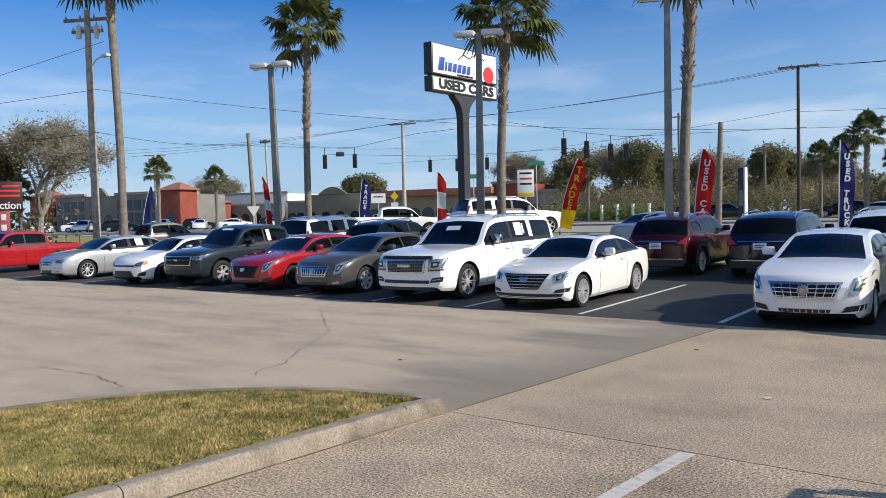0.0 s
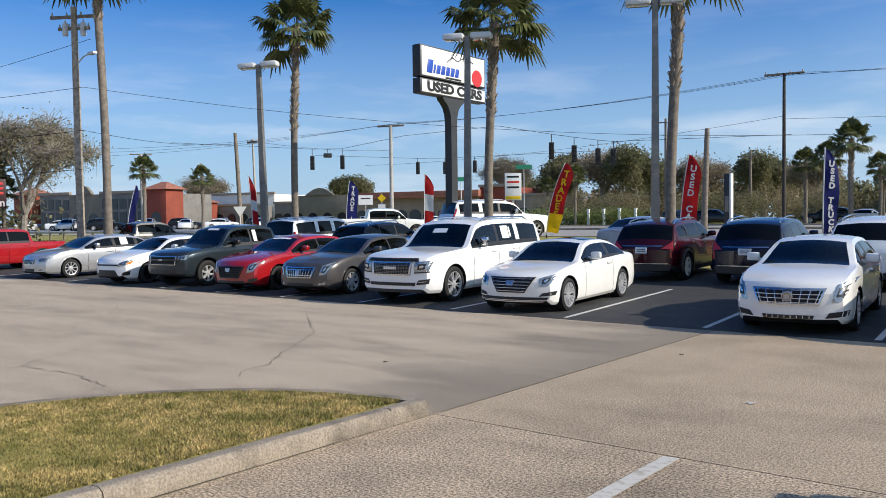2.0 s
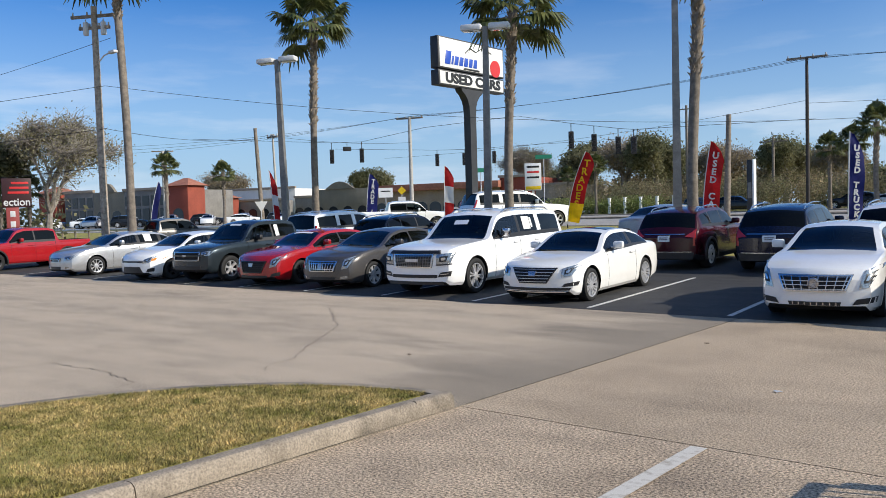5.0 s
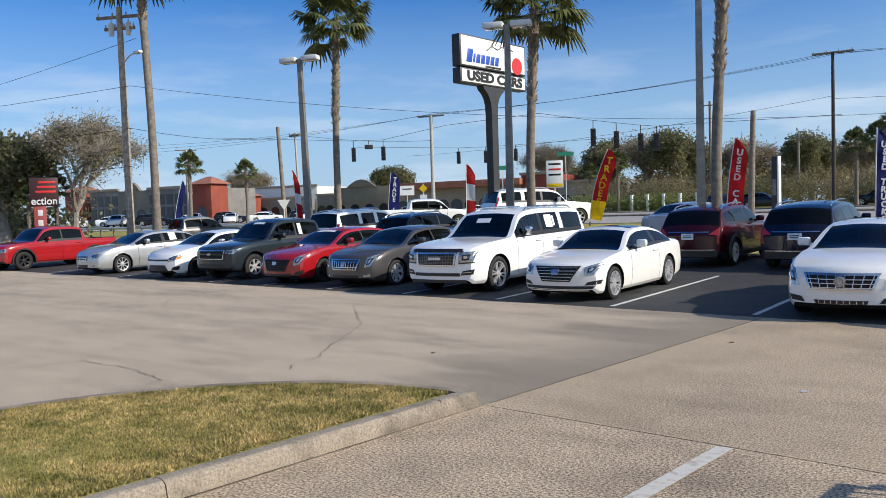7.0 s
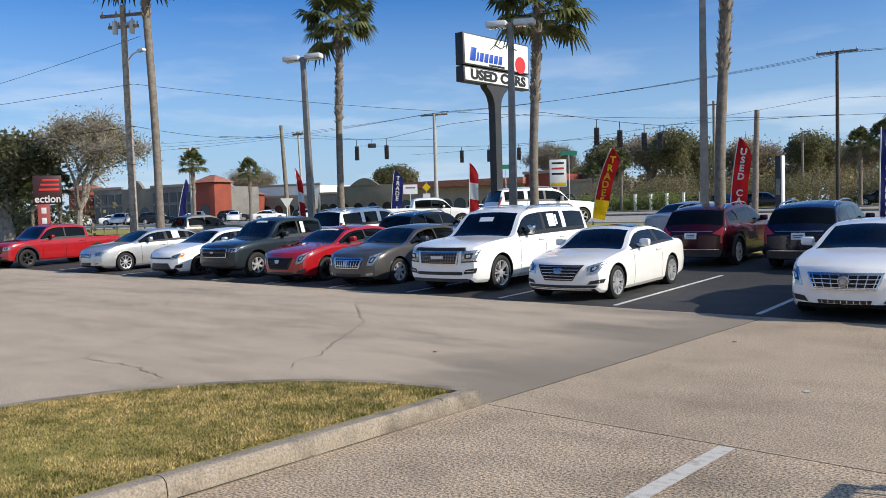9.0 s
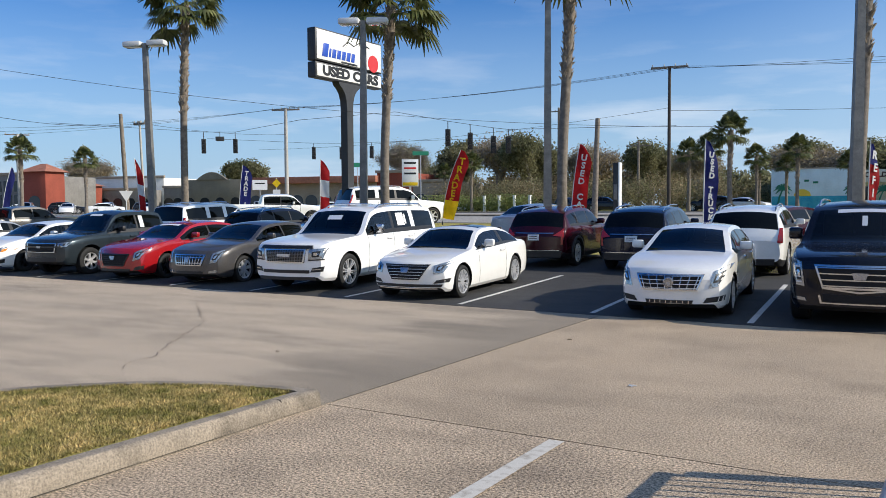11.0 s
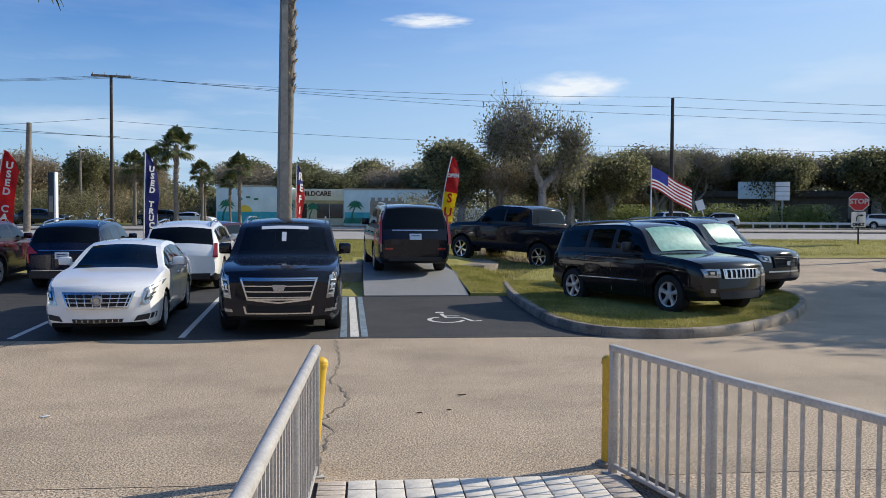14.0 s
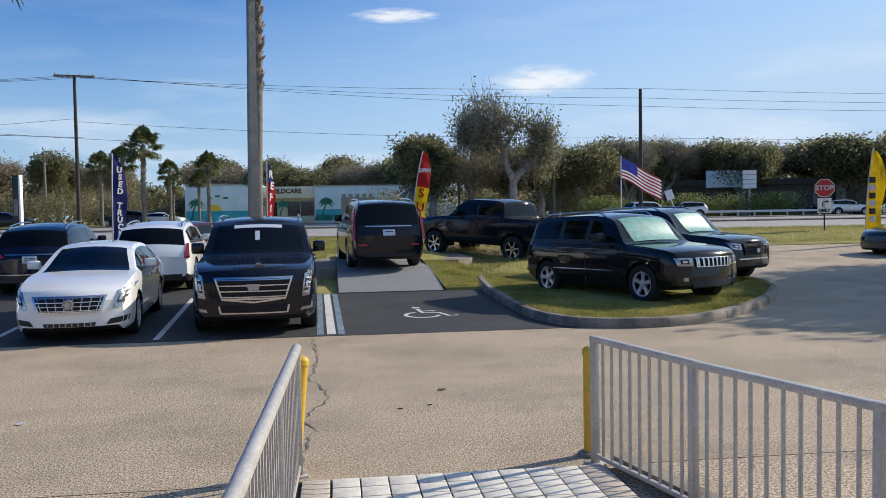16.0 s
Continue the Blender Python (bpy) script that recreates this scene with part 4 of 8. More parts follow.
    # end caps
    for j, flip, pname in ((0, False, "front_fascia"), (len(st) - 1, True, "tail_panel")):
        bm = bmesh.new()
        rows = []
        for i in range(1, n - 1):
            x, y, z = grid[j][i]
            yc = y - (bow_f if not flip else -bow_r) * (x / hw) ** 2
            r = []
            for c in range(-5, 6):
                u = c / 5 * x
                r.append(bm.verts.new((u, yc + (bow_f if not flip else -bow_r) * (u / hw) ** 2, z)))
            rows.append(r)
        for a, b in zip(rows, rows[1:]):
            for c in range(10):
                f = (a[c], a[c + 1], b[c + 1], b[c])
                bm.faces.new(f if not flip else f[::-1])
        part(pname, bm, body_mat, root)
    # arch liners
    for a in axles:
        for side in (1, -1):
            bm = bmesh.new()
            prev = None
            for k in range(19):
                t = math.pi * (k / 18)
                y, z = a + math.cos(t) * arch, R + math.sin(t) * arch
                if k in (0, 18):
                    z = R - 0.08
                pair = [bm.verts.new((side * x, y, z)) for x in (hw * 0.955, hw * 0.955 - 0.42)]
                if prev:
                    bm.faces.new((prev[0], prev[1], pair[1], pair[0]))
                prev = pair
            part("wheel_arch_liner", bm, DARK, root)
            if S.get("cladding"):
                bm = bmesh.new()
                prev = None
                for k in range(25):
                    t = -0.25 + (math.pi + 0.5) * k / 24
                    ring = [bm.verts.new((side * x, a + math.cos(t) * q, R + math.sin(t) * q)) for x, q in ((hw * 0.96, arch - 0.006), (hw * 1.0 + 0.014, arch - 0.002), (hw * 1.0 + 0.012, arch + 0.055), (hw * 0.965, arch + 0.066))]
                    if prev:
                        for c in range(3):
                            bm.faces.new((prev[c], prev[c + 1], ring[c + 1], ring[c]))
                    prev = ring
                part("arch_cladding", bm, BLACK, root)
    # wheels
    tyre, rim_me, disc = wheel_meshes(R, RIM, TW, S.get("spokes", 5), S.get("wheel_mat", ALLOY), S.get("split", False))
    for a in axles:
        for side in (1, -1):
            wm = Matrix.Translation((side * (hw * 0.985 - TW / 2 + S.get("poke", 0.0)), a, R)) @ Matrix.Rotation(0 if side > 0 else math.pi, 4, "Z") @ Matrix.Rotation(0.3 + a, 4, "X")
            wheel = share("wheel", tyre, root, wm, "black rubber tyre on a spoked alloy rim")
            share("rim", rim_me, wheel, Matrix())
            share("brake_disc", disc, wheel, Matrix())
    # cabin floor, dash and seats
    c0, c1 = ws[0] + 0.25, S["side_glass"][1]
    zs = smooth_keys(belt, (c0 + c1) / 2)
    bm = bmesh.new()
    box(bm, -hw * 0.86, hw * 0.86, c0 - 0.35, c1 + 0.3, zs - 0.62, zs - 0.55)
    part("cabin_floor", bm, DARK, root)
    bm = bmesh.new()
    box(bm, -hw * 0.84, hw * 0.84, ws[0] + 0.12, ws[0] + 0.72, zs - 0.3, zs - 0.06, 0.05)
    part("dashboard", bm, DARK, root)
    bm = bmesh.new()
    lathe(bm, [(0.165, -0.012), (0.19, -0.012), (0.19, 0.012), (0.165, 0.012)], 20, "y", closed=True)
    box(bm, -0.17, 0.17, -0.01, 0.01, -0.03, 0.03)
    part("steering_wheel", bm, BLACK, root, m=pose(hw * 0.42, ws[0] + 0.86, zs - 0.05, -20))
    seat_rows = [ws[0] + 1.25] + ([ws[0] + 2.15] if c1 - ws[0] > 2.4 else [])
    for sy in seat_rows:
        for side in (1, -1):
            bm = bmesh.new()
            box(bm, -0.24, 0.24, -0.45, 0.05, -0.08, 0.08, 0.04)
            box(bm, -0.23, 0.23, -0.06, 0.08, 0.05, 0.62, 0.05, pose(0, 0.05, 0, -12))
            box(bm, -0.13, 0.13, 0.10, 0.19, 0.64, 0.84, 0.035, pose(0, 0.02, 0, -6))
            part("seat", bm, S.get("seat_mat", CABIN), root, m=pose(side * hw * 0.42, sy, zs - 0.46))
    # mirrors
    zm = smooth_keys(belt, ws[0] + 0.55) + 0.05
    for side in (1, -1):
        bm = bmesh.new()
        mh = S.get("mirror_h", 0.15)
        box(bm, 0, 0.22, -0.06, 0.07, 0, mh, 0.04)
        box(bm, -0.09, 0.04, -0.02, 0.05, -0.01, 0.05, 0.015)
        mo = part("door_mirror", bm, S.get("mirror_mat", body_mat), root, m=Matrix.Translation((side * (hw * 0.955), ws[0] + 0.62, zm)) @ Matrix.Diagonal((side, 1, 1, 1)))
    # handles
    for ob, k, side in door_obs:
        if k <= len(seams) - 1:
            s1 = seams[k]
            zh = smooth_keys(belt, s1) - 0.12
            bm = bmesh.new()
            box(bm, -0.012, 0.03, -0.13, 0.10, -0.016, 0.016, 0.01)
            wq = hw * smooth_keys(shape, 0.86)
            part("door_handle", bm, S.get("handle_mat", body_mat), ob, m=pose(side * (wq + 0.004), s1 - 0.2, zh))
    if S.get("rails"):
        for side in (1, -1):
            r0, r1 = S["rails"]
            bm = bmesh.new()
            pts = []
            for k in range(13):
                s = r0 + (r1 - r0) * k / 12
                j = min(range(len(st)), key=lambda q: abs(st[q] - s))
                x, y, z = grid[j][i_edge]
                lift = 0.035 + 0.035 * (1 if 0 < k < 12 else -0.9)
                pts.append((side * (x - 0.06), s, z + lift))
            tube(bm, pts, 0.018, 8)
            part("roof_rail", bm, S.get("rail_mat", CHROME), root)

    def covers(s, x, z):
        """Whether the body at station s is wide and tall enough to hold the point."""
        zs_ = smooth_keys(belt, s)
        if z > max(smooth_keys(top, s), zs_ + 0.025) - 0.012:
            return False
        w, zb = hw * smooth_keys(plan, s), lerp_keys(low, s)
        if z <= zs_:
            return abs(x) <= w * smooth_keys(shape, max(0.0, (z - zb) / (zs_ - zb)))
        return abs(x) <= w * smooth_keys(shape, 1) - 0.012 - tumble * (z - zs_)

    def fy(x, z):
        """Front surface of the body at a point of its front view."""
        a, c = 0.0, 0.9
        if not covers(0.0, x, z):
            for _ in range(8):
                mid = (a + c) / 2
                a, c = (a, mid) if covers(mid, x, z) else (mid, c)
            a = c
        return a + (bow_f * (x / hw) ** 2 + lean * max(0, z - 0.5)) * (1 - a / 1.3) ** 2

    def ry(x, z):
        """Rear surface, as seen from behind: patches are mirrored to the back."""
        return bow_r * (x / hw) ** 2

    def front(pname, corners, mat, off=0.012, thick=0.03, label="", both=False, parent=None, nu=6, nv=4):
        for c in ([corners, mirrored(corners)] if both else [corners]):
            bm = bmesh.new()
            quad_patch(bm, c, fy, off, thick, nu, nv)
            ob = part(pname, bm, mat, parent or root, label)
            if pname == "headlight":
                cx_, cz_ = sum(p[0] for p in c) / 4, sum(p[1] for p in c) / 4
                for shift_, grow_, inner_mat, nm in ((0.0, 0.52, BLACK, "reflector"), (0.0, 0.26, CHROME, "bulb")):
                    bm = bmesh.new()
                    quad_patch(bm, [(cx_ + (px_ - cx_) * grow_, cz_ + (pz_ - cz_) * grow_) for px_, pz_ in c], fy, off + (0.003 if grow_ > 0.3 else 0.007), 0.01, 3, 3)
                    part(nm, bm, inner_mat, ob)
        return ob

    def rear(pname, corners, mat, off=0.012, thick=0.03, label="", both=False, nu=4, nv=4, fyr=None):
        for c in ([corners, mirrored(corners)] if both else [corners]):
            bm = bmesh.new()
            quad_patch(bm, c, fyr or ry, off, thick, nu, nv)
            for v in bm.verts:
                v.co.y = L - v.co.y
            bmesh.ops.recalc_face_normals(bm, faces=bm.faces[:])
            ob = part(pname, bm, mat, root, label)
        return ob

    def glass_paper(pname, x0, x1, s0, s1, mat=PAPER, label="white paper sheet"):
        """A sheet lying on the windshield or hood."""
        bm = bmesh.new()
        ys = [s0 + (s1 - s0) * i / 6 for i in range(7)]

        def up(x, s):
            zt, zs_ = smooth_keys(top, s), smooth_keys(belt, s)
            xe = hw * 0.93 - tumble * (zt - zs_)
            return zt - min(0.055, 0.5 * (zt - zs_)) * (x / xe) ** 2 + 0.012
        g = sheet(bm, [x0 + (x1 - x0) * i / 8 for i in range(9)], ys, up)
        for v in bm.verts:
            if v.co.y < 1.3:
                v.co.y += (bow_f * (v.co.x / hw) ** 2 + lean * max(0, v.co.z - 0.5)) * (1 - v.co.y / 1.3) ** 2
        return part(pname, bm, mat, root, label)

    def side_paper(side, s0, s1, q0, q1, mat=PAPER):
        bm = bmesh.new()
        vs = []
        for s, q in ((s0, q0), (s1, q0), (s1, q1), (s0, q1)):
            zt, zs_ = smooth_keys(top, s), smooth_keys(belt, s)
            sx = hw * smooth_keys(plan, s) * smooth_keys(shape, 1)
            x = sx - 0.012 - tumble * (zt - zs_) * q + 0.02 * math.sin(math.pi * q) + 0.012
            vs.append(bm.verts.new((side * x, s, zs_ + (zt - 0.055 - zs_) * q)))
        bm.faces.new(vs)
        return part("price_sheet", bm, mat, root, "white price sheet in the window")
    return root, front, rear, glass_paper, side_paper


def rear_slope(S):
    """Depth of an upright tail at a height, from its profile."""
    L = S["L"]
    pts = [(s / 100, smooth_keys(S["top"], s / 100)) for s in range(int(L * 100) - 60, int(L * 100) + 1)]

    def f(x, z):
        best = max((s for s, zt in pts if zt >= z), default=L)
        return L - best + S.get("bow_r", 0.16) * (x / (S["W"] / 2)) ** 2 * 0.9
    return f


SEDAN = dict(L=4.95, W=1.86, wb=2.84, fo=1.0, R=0.335, rim=0.235, windshield=(1.32, 2.12), rear_glass=(3.72, 4.32), side_glass=(1.55, 4.2), doors=(1.62, 2.66, 3.62), pillars=(2.68, 3.55),
             top=[(0, 0.68), (0.05, 0.79), (0.14, 0.845), (0.6, 0.95), (1.28, 1.035), (1.34, 1.045), (2.12, 1.40), (2.5, 1.46), (3.0, 1.475), (3.6, 1.42), (4.3, 1.10), (4.45, 1.07), (4.85, 1.02), (4.95, 0.94)],
             belt=[(0, 0.62), (0.05, 0.73), (0.14, 0.79), (0.6, 0.895), (1.3, 0.975), (2.5, 0.99), (3.9, 1.01), (4.5, 0.99), (4.85, 0.95), (4.95, 0.86)], tumble=0.50, clear=0.17, bow_f=0.25, lean=0.14)
COUPE = dict(L=4.66, W=1.84, wb=2.775, fo=0.80, R=0.335, rim=0.245, windshield=(1.30, 2.08), rear_glass=(3.35, 4.0), side_glass=(1.5, 3.85), doors=(1.58, 3.02), pillars=(2.92,), spokes=8, split=True,
             top=[(0, 0.64), (0.05, 0.74), (0.14, 0.785), (0.6, 0.88), (1.26, 0.965), (1.32, 0.975), (2.08, 1.34), (2.45, 1.40), (2.9, 1.405), (3.4, 1.32), (4.0, 1.07), (4.2, 1.04), (4.56, 1.0), (4.66, 0.92)],
             belt=[(0, 0.58), (0.05, 0.68), (0.14, 0.73), (0.6, 0.825), (1.3, 0.915), (2.4, 0.95), (3.7, 0.99), (4.2, 0.98), (4.56, 0.93), (4.66, 0.84)], tumble=0.55, clear=0.16, bow_f=0.26, lean=0.15, bow_r=0.2)
SUV = dict(L=5.18, W=2.04, wb=2.95, fo=0.98, R=0.405, rim=0.285, tw=0.28, windshield=(1.48, 2.08), rear_glass=(4.84, 5.06), side_glass=(1.7, 4.8), doors=(1.72, 2.78, 3.72), pillars=(2.80, 3.74), pillar_w=0.06, all_dark=False,
           top=[(0, 0.90), (0.05, 1.02), (0.14, 1.08), (0.5, 1.14), (1.42, 1.21), (1.50, 1.225), (2.10, 1.76), (2.4, 1.84), (3.0, 1.875), (4.3, 1.85), (4.78, 1.80), (4.86, 1.755), (5.06, 1.22), (5.10, 1.12), (5.14, 1.05), (5.18, 0.95)],
           belt=[(0, 0.84), (0.05, 0.95), (0.14, 1.01), (0.5, 1.08), (1.5, 1.165), (3.0, 1.19), (4.7, 1.20), (5.06, 1.15), (5.12, 1.05), (5.18, 0.88)], tumble=0.26, clear=0.24, bow_f=0.2, lean=0.03, bow_r=0.10, mirror_h=0.2, cuts=(4.9, 4.95, 5.0, 5.04),
           section=[(0, 0.90), (0.07, 0.955), (0.2, 0.985), (0.4, 1.0), (0.7, 1.0), (0.9, 0.985), (1, 0.955)])
CROSS = dict(L=4.81, W=1.90, wb=2.86, fo=0.93, R=0.37, rim=0.26, tw=0.24, windshield=(1.36, 2.10), rear_glass=(4.28, 4.62), side_glass=(1.6, 4.3), doors=(1.62, 2.66, 3.58), pillars=(2.68, 3.60), spokes=6,
             top=[(0, 0.78), (0.05, 0.88), (0.14, 0.94), (0.5, 1.01), (1.3, 1.10), (1.38, 1.11), (2.12, 1.565), (2.5, 1.645), (3.0, 1.665), (3.9, 1.61), (4.22, 1.55), (4.30, 1.52), (4.64, 1.13), (4.70, 1.05), (4.76, 0.98), (4.81, 0.88)],
             belt=[(0, 0.72), (0.05, 0.82), (0.14, 0.88), (0.5, 0.95), (1.4, 1.05), (3.0, 1.10), (4.3, 1.14), (4.62, 1.06), (4.74, 0.95), (4.81, 0.80)], tumble=0.36, clear=0.22, bow_f=0.26, lean=0.1, bow_r=0.16, cladding=True, cuts=(4.36, 4.44, 4.52, 4.6), sill_rows=2, sill_mat=BLACK)


PICKUP = dict(L=5.40, W=1.90, wb=3.26, fo=0.93, R=0.385, rim=0.235, tw=0.26, windshield=(1.36, 1.98), rear_glass=(3.66, 3.80), side_glass=(1.55, 3.62), doors=(1.60, 2.66, 3.60), pillars=(2.68,), spokes=6, bed=(3.98, 5.28), cuts=(3.66, 3.7, 3.75, 3.8, 3.86, 5.3),
              top=[(0, 0.88), (0.05, 0.98), (0.14, 1.03), (0.5, 1.10), (1.28, 1.17), (1.38, 1.18), (2.0, 1.69), (2.4, 1.78), (3.2, 1.78), (3.62, 1.72), (3.68, 1.66), (3.82, 1.22), (3.9, 1.20), (5.36, 1.20), (5.40, 1.08)],
              belt=[(0, 0.82), (0.05, 0.92), (0.14, 0.97), (0.5, 1.04), (1.4, 1.12), (3.5, 1.15), (3.9, 1.165), (5.36, 1.165), (5.40, 1.0)], tumble=0.30, clear=0.30, bow_f=0.2, lean=0.03, bow_r=0.03, arch=0.08,
              section=[(0, 0.90), (0.07, 0.955), (0.2, 0.985), (0.4, 1.0), (0.7, 1.0), (0.9, 0.985), (1, 0.955)], plan=[(0, 0.88), (0.1, 0.93), (0.35, 0.97), (0.9, 1.0), (4.6, 1.0), (5.40, 0.985)])


def raised(S, dz):
    S = dict(S)
    for k in ("top", "belt"):
        S[k] = [(s, z + dz) for s, z in S[k]]
    return S


def stretched(S, **kw):
    """A profile grown in length, width and height, with changes."""
    S = dict(S)
    fl, fw, fh = kw.pop("fl", 1.0), kw.pop("fw", 1.0), kw.pop("fh", 1.0)
    for k in ("L", "wb", "fo"):
        S[k] = S[k] * fl
    S["W"] *= fw
    for k in ("windshield", "rear_glass", "side_glass", "doors", "pillars", "cuts", "bed"):
        if k in S:
            S[k] = tuple(v * fl for v in S[k])
    for k in ("top", "belt"):
        S[k] = [(s * fl, z * fh) for s, z in S[k]]
    if "plan" in S:
        S["plan"] = [(s * fl, w) for s, w in S["plan"]]
    S.update(kw)
    return S


def grille(front, frame_c, rows, mat_bar, mat_back, frame_mat=None, cols=0, inset=0.02, bar=0.012, label="grille"):
    """A framed grille: dark backing, bars lying proud, and a frame."""
    back = front("grille", frame_c, mat_back, 0.016, 0.03, label)
    (ax, az), (bx, bz), (cx, cz), (dx, dz) = frame_c

    def at(u, v):
        return ((ax * (1 - u) + bx * u) * (1 - v) + (dx * (1 - u) + cx * u) * v, (az * (1 - u) + bz * u) * (1 - v) + (dz * (1 - u) + cz * u) * v)
    for k in range(rows):
        v = (k + 0.5) / rows
        h = bar / max(0.01, abs(dz - az))
        front("grille_bar", [at(0.02, v - h / 2), at(0.98, v - h / 2), at(0.98, v + h / 2), at(0.02, v + h / 2)], mat_bar, 0.032, 0.02, parent=back, nv=1, nu=8)
    for k in range(cols):
        u = (k + 0.5) / cols
        h = bar / max(0.01, abs(bx - ax))
        front("grille_bar", [at(u - h / 2, 0.02), at(u + h / 2, 0.02), at(u + h / 2, 0.98), at(u - h / 2, 0.98)], mat_bar, 0.034, 0.02, parent=back, nv=4, nu=1)
    if frame_mat:
        t = 0.05
        for c in ([at(0, 0), at(1, 0), at(1, t * 1.6), at(0, t * 1.6)], [at(0, 1 - t * 1.6), at(1, 1 - t * 1.6), at(1, 1), at(0, 1)], [at(0, 0), at(t * 0.5, 0), at(t * 0.5, 1), at(0, 1)], [at(1 - t * 0.5, 0), at(1, 0), at(1, 1), at(1 - t * 0.5, 1)]):
            front("grille_frame", c, frame_mat, 0.04, 0.03, parent=back, nu=8, nv=2)
    return back

# paints
P_WHITE = paint("pearl_white_paint", (0.90, 0.885, 0.84), 0.25, flake=0.03)
P_WHITE2 = paint("plain_white_paint", (0.90, 0.90, 0.89), 0.3, flake=0.03)
P_BLACK = paint("black_car_paint", (0.008, 0.008, 0.010), 0.18)
P_NAVY = paint("blue_black_car_paint", (0.007, 0.009, 0.016), 0.2)
P_SILVER = paint("silver_car_paint", (0.55, 0.55, 0.55), 0.3, 0.6)
P_GREY = paint("grey_car_paint", (0.035, 0.047, 0.056), 0.25, 0.4)
P_BRONZE = paint("bronze_grey_car_paint", (0.11, 0.104, 0.10), 0.3, 0.5)
P_RED = paint("bright_red_car_paint", (0.36, 0.010, 0.014), 0.2)
P_MAROON = paint("dark_red_car_paint", (0.042, 0.003, 0.008), 0.2)
P_DKBLUE = paint("dark_blue_car_paint", (0.006, 0.009, 0.026), 0.2)
BADGE = material("badge_silver", (0.42, 0.43, 0.46), 0.25, 0.8)
SHADE = material("sunshade_green", (0.20, 0.42, 0.34), 0.35, vary=0.2, scale=8)
BANNER = material("banner_white", (0.75, 0.76, 0.8), 0.5)


def badge(front, x, z, w, h, parent=None):
    front("badge", [(x - w * 0.35, z - h / 2), (x + w * 0.35, z - h / 2), (x + w / 2, z + h / 2), (x - w / 2, z + h / 2)], BADGE, 0.055, 0.02, "small silver badge", parent=parent, nu=3, nv=2)


def number_plate(rear, z, w=0.32, h=0.16, x=0, fyr=None):
    rear("number_plate", [(x - w / 2, z), (x + w / 2, z), (x + w / 2, z + h), (x - w / 2, z + h)], PLATE, 0.03, 0.02, "white blank plate", fyr=fyr)
    for k in (0.3, 0.6):
        rear("plate_bar", [(x - w * 0.35, z + h * k), (x + w * 0.35, z + h * k), (x + w * 0.35, z + h * (k + 0.12)), (x - w * 0.35, z + h * (k + 0.12))], P_DKBLUE, 0.034, 0.01, fyr=fyr, nu=2, nv=1)


ROW = "cars parked in the front row"
ROW2 = "cars parked in the second row"

# white coupe
r, f, b, gp, sp = vehicle("coupe", "pearl white two-door coupe with a black grille, parked nose out", "car", dict(COUPE, sunroof=(2.35, 2.9), seat_mat=CABIN), P_WHITE, pose(-9.03, 13.52, 0.0, 0.9, 0, 4.5), ROW)
g = grille(f, [(-0.30, 0.42), (0.30, 0.42), (0.50, 0.72), (-0.50, 0.72)], 5, ALLOY, DARK, BLACK, bar=0.010)
badge(f, 0, 0.61, 0.19, 0.10, g)
f("headlight", [(0.58, 0.535), (0.76, 0.56), (0.88, 0.80), (0.58, 0.70)], LENS_CLEAR, 0.014, 0.05, "slim clear headlight", True)
f("lower_intake", [(-0.72, 0.275), (0.72, 0.275), (0.76, 0.33), (-0.76, 0.33)], BLACK, 0.014, 0.04, nu=10)
f("fog_vent", [(0.58, 0.345), (0.84, 0.37), (0.86, 0.45), (0.64, 0.41)], BLACK, 0.012, 0.04, "", True)
f("front_trim", [(-0.66, 0.235), (0.66, 0.235), (0.66, 0.252), (-0.66, 0.252)], CHROME, 0.016, 0.02, nu=10, nv=1)

# white sedan with mesh grille
S_XTS = stretched(SEDAN, fl=1.035, fw=0.955, spokes=10, trim=BLACK, handle_mat=CHROME, all_dark=True)
r, f, b, gp, sp = vehicle("sedan", "pearl white four-door sedan with a bright latticed grille", "car", S_XTS, P_WHITE, pose(-3.70, 13.25, 0.0, 0.9, 0, 5.0), ROW)
g = grille(f, [(-0.44, 0.49), (0.44, 0.49), (0.54, 0.745), (-0.54, 0.745)], 4, CHROME, DARK, CHROME, 8, bar=0.012)
bm = bmesh.new()
lathe(bm, [(0.001, -0.012), (0.045, -0.016), (0.05, -0.006), (0.062, -0.006), (0.068, -0.024), (0.082, -0.02), (0.086, 0.01)], 20, "y")
part("badge", bm, BADGE, g, "round silver badge", pose(0, -0.03, 0.62))
f("headlight", [(0.61, 0.53), (0.74, 0.55), (0.90, 0.89), (0.69, 0.80)], LENS_CLEAR, 0.014, 0.05, "tall swept clear headlight", True)
f("lower_grille", [(-0.36, 0.275), (0.36, 0.275), (0.38, 0.33), (-0.38, 0.33)], BLACK, 0.014, 0.04)
for k in range(8):
    x = -0.31 + 0.0886 * k
    f("grille_bar", [(x - 0.006, 0.28), (x + 0.006, 0.28), (x + 0.006, 0.325), (x - 0.006, 0.325)], CHROME, 0.02, 0.02, nu=1, nv=1)
f("fog_vent", [(0.52, 0.285), (0.82, 0.32), (0.84, 0.41), (0.58, 0.37)], BLACK, 0.012, 0.04, "", True)

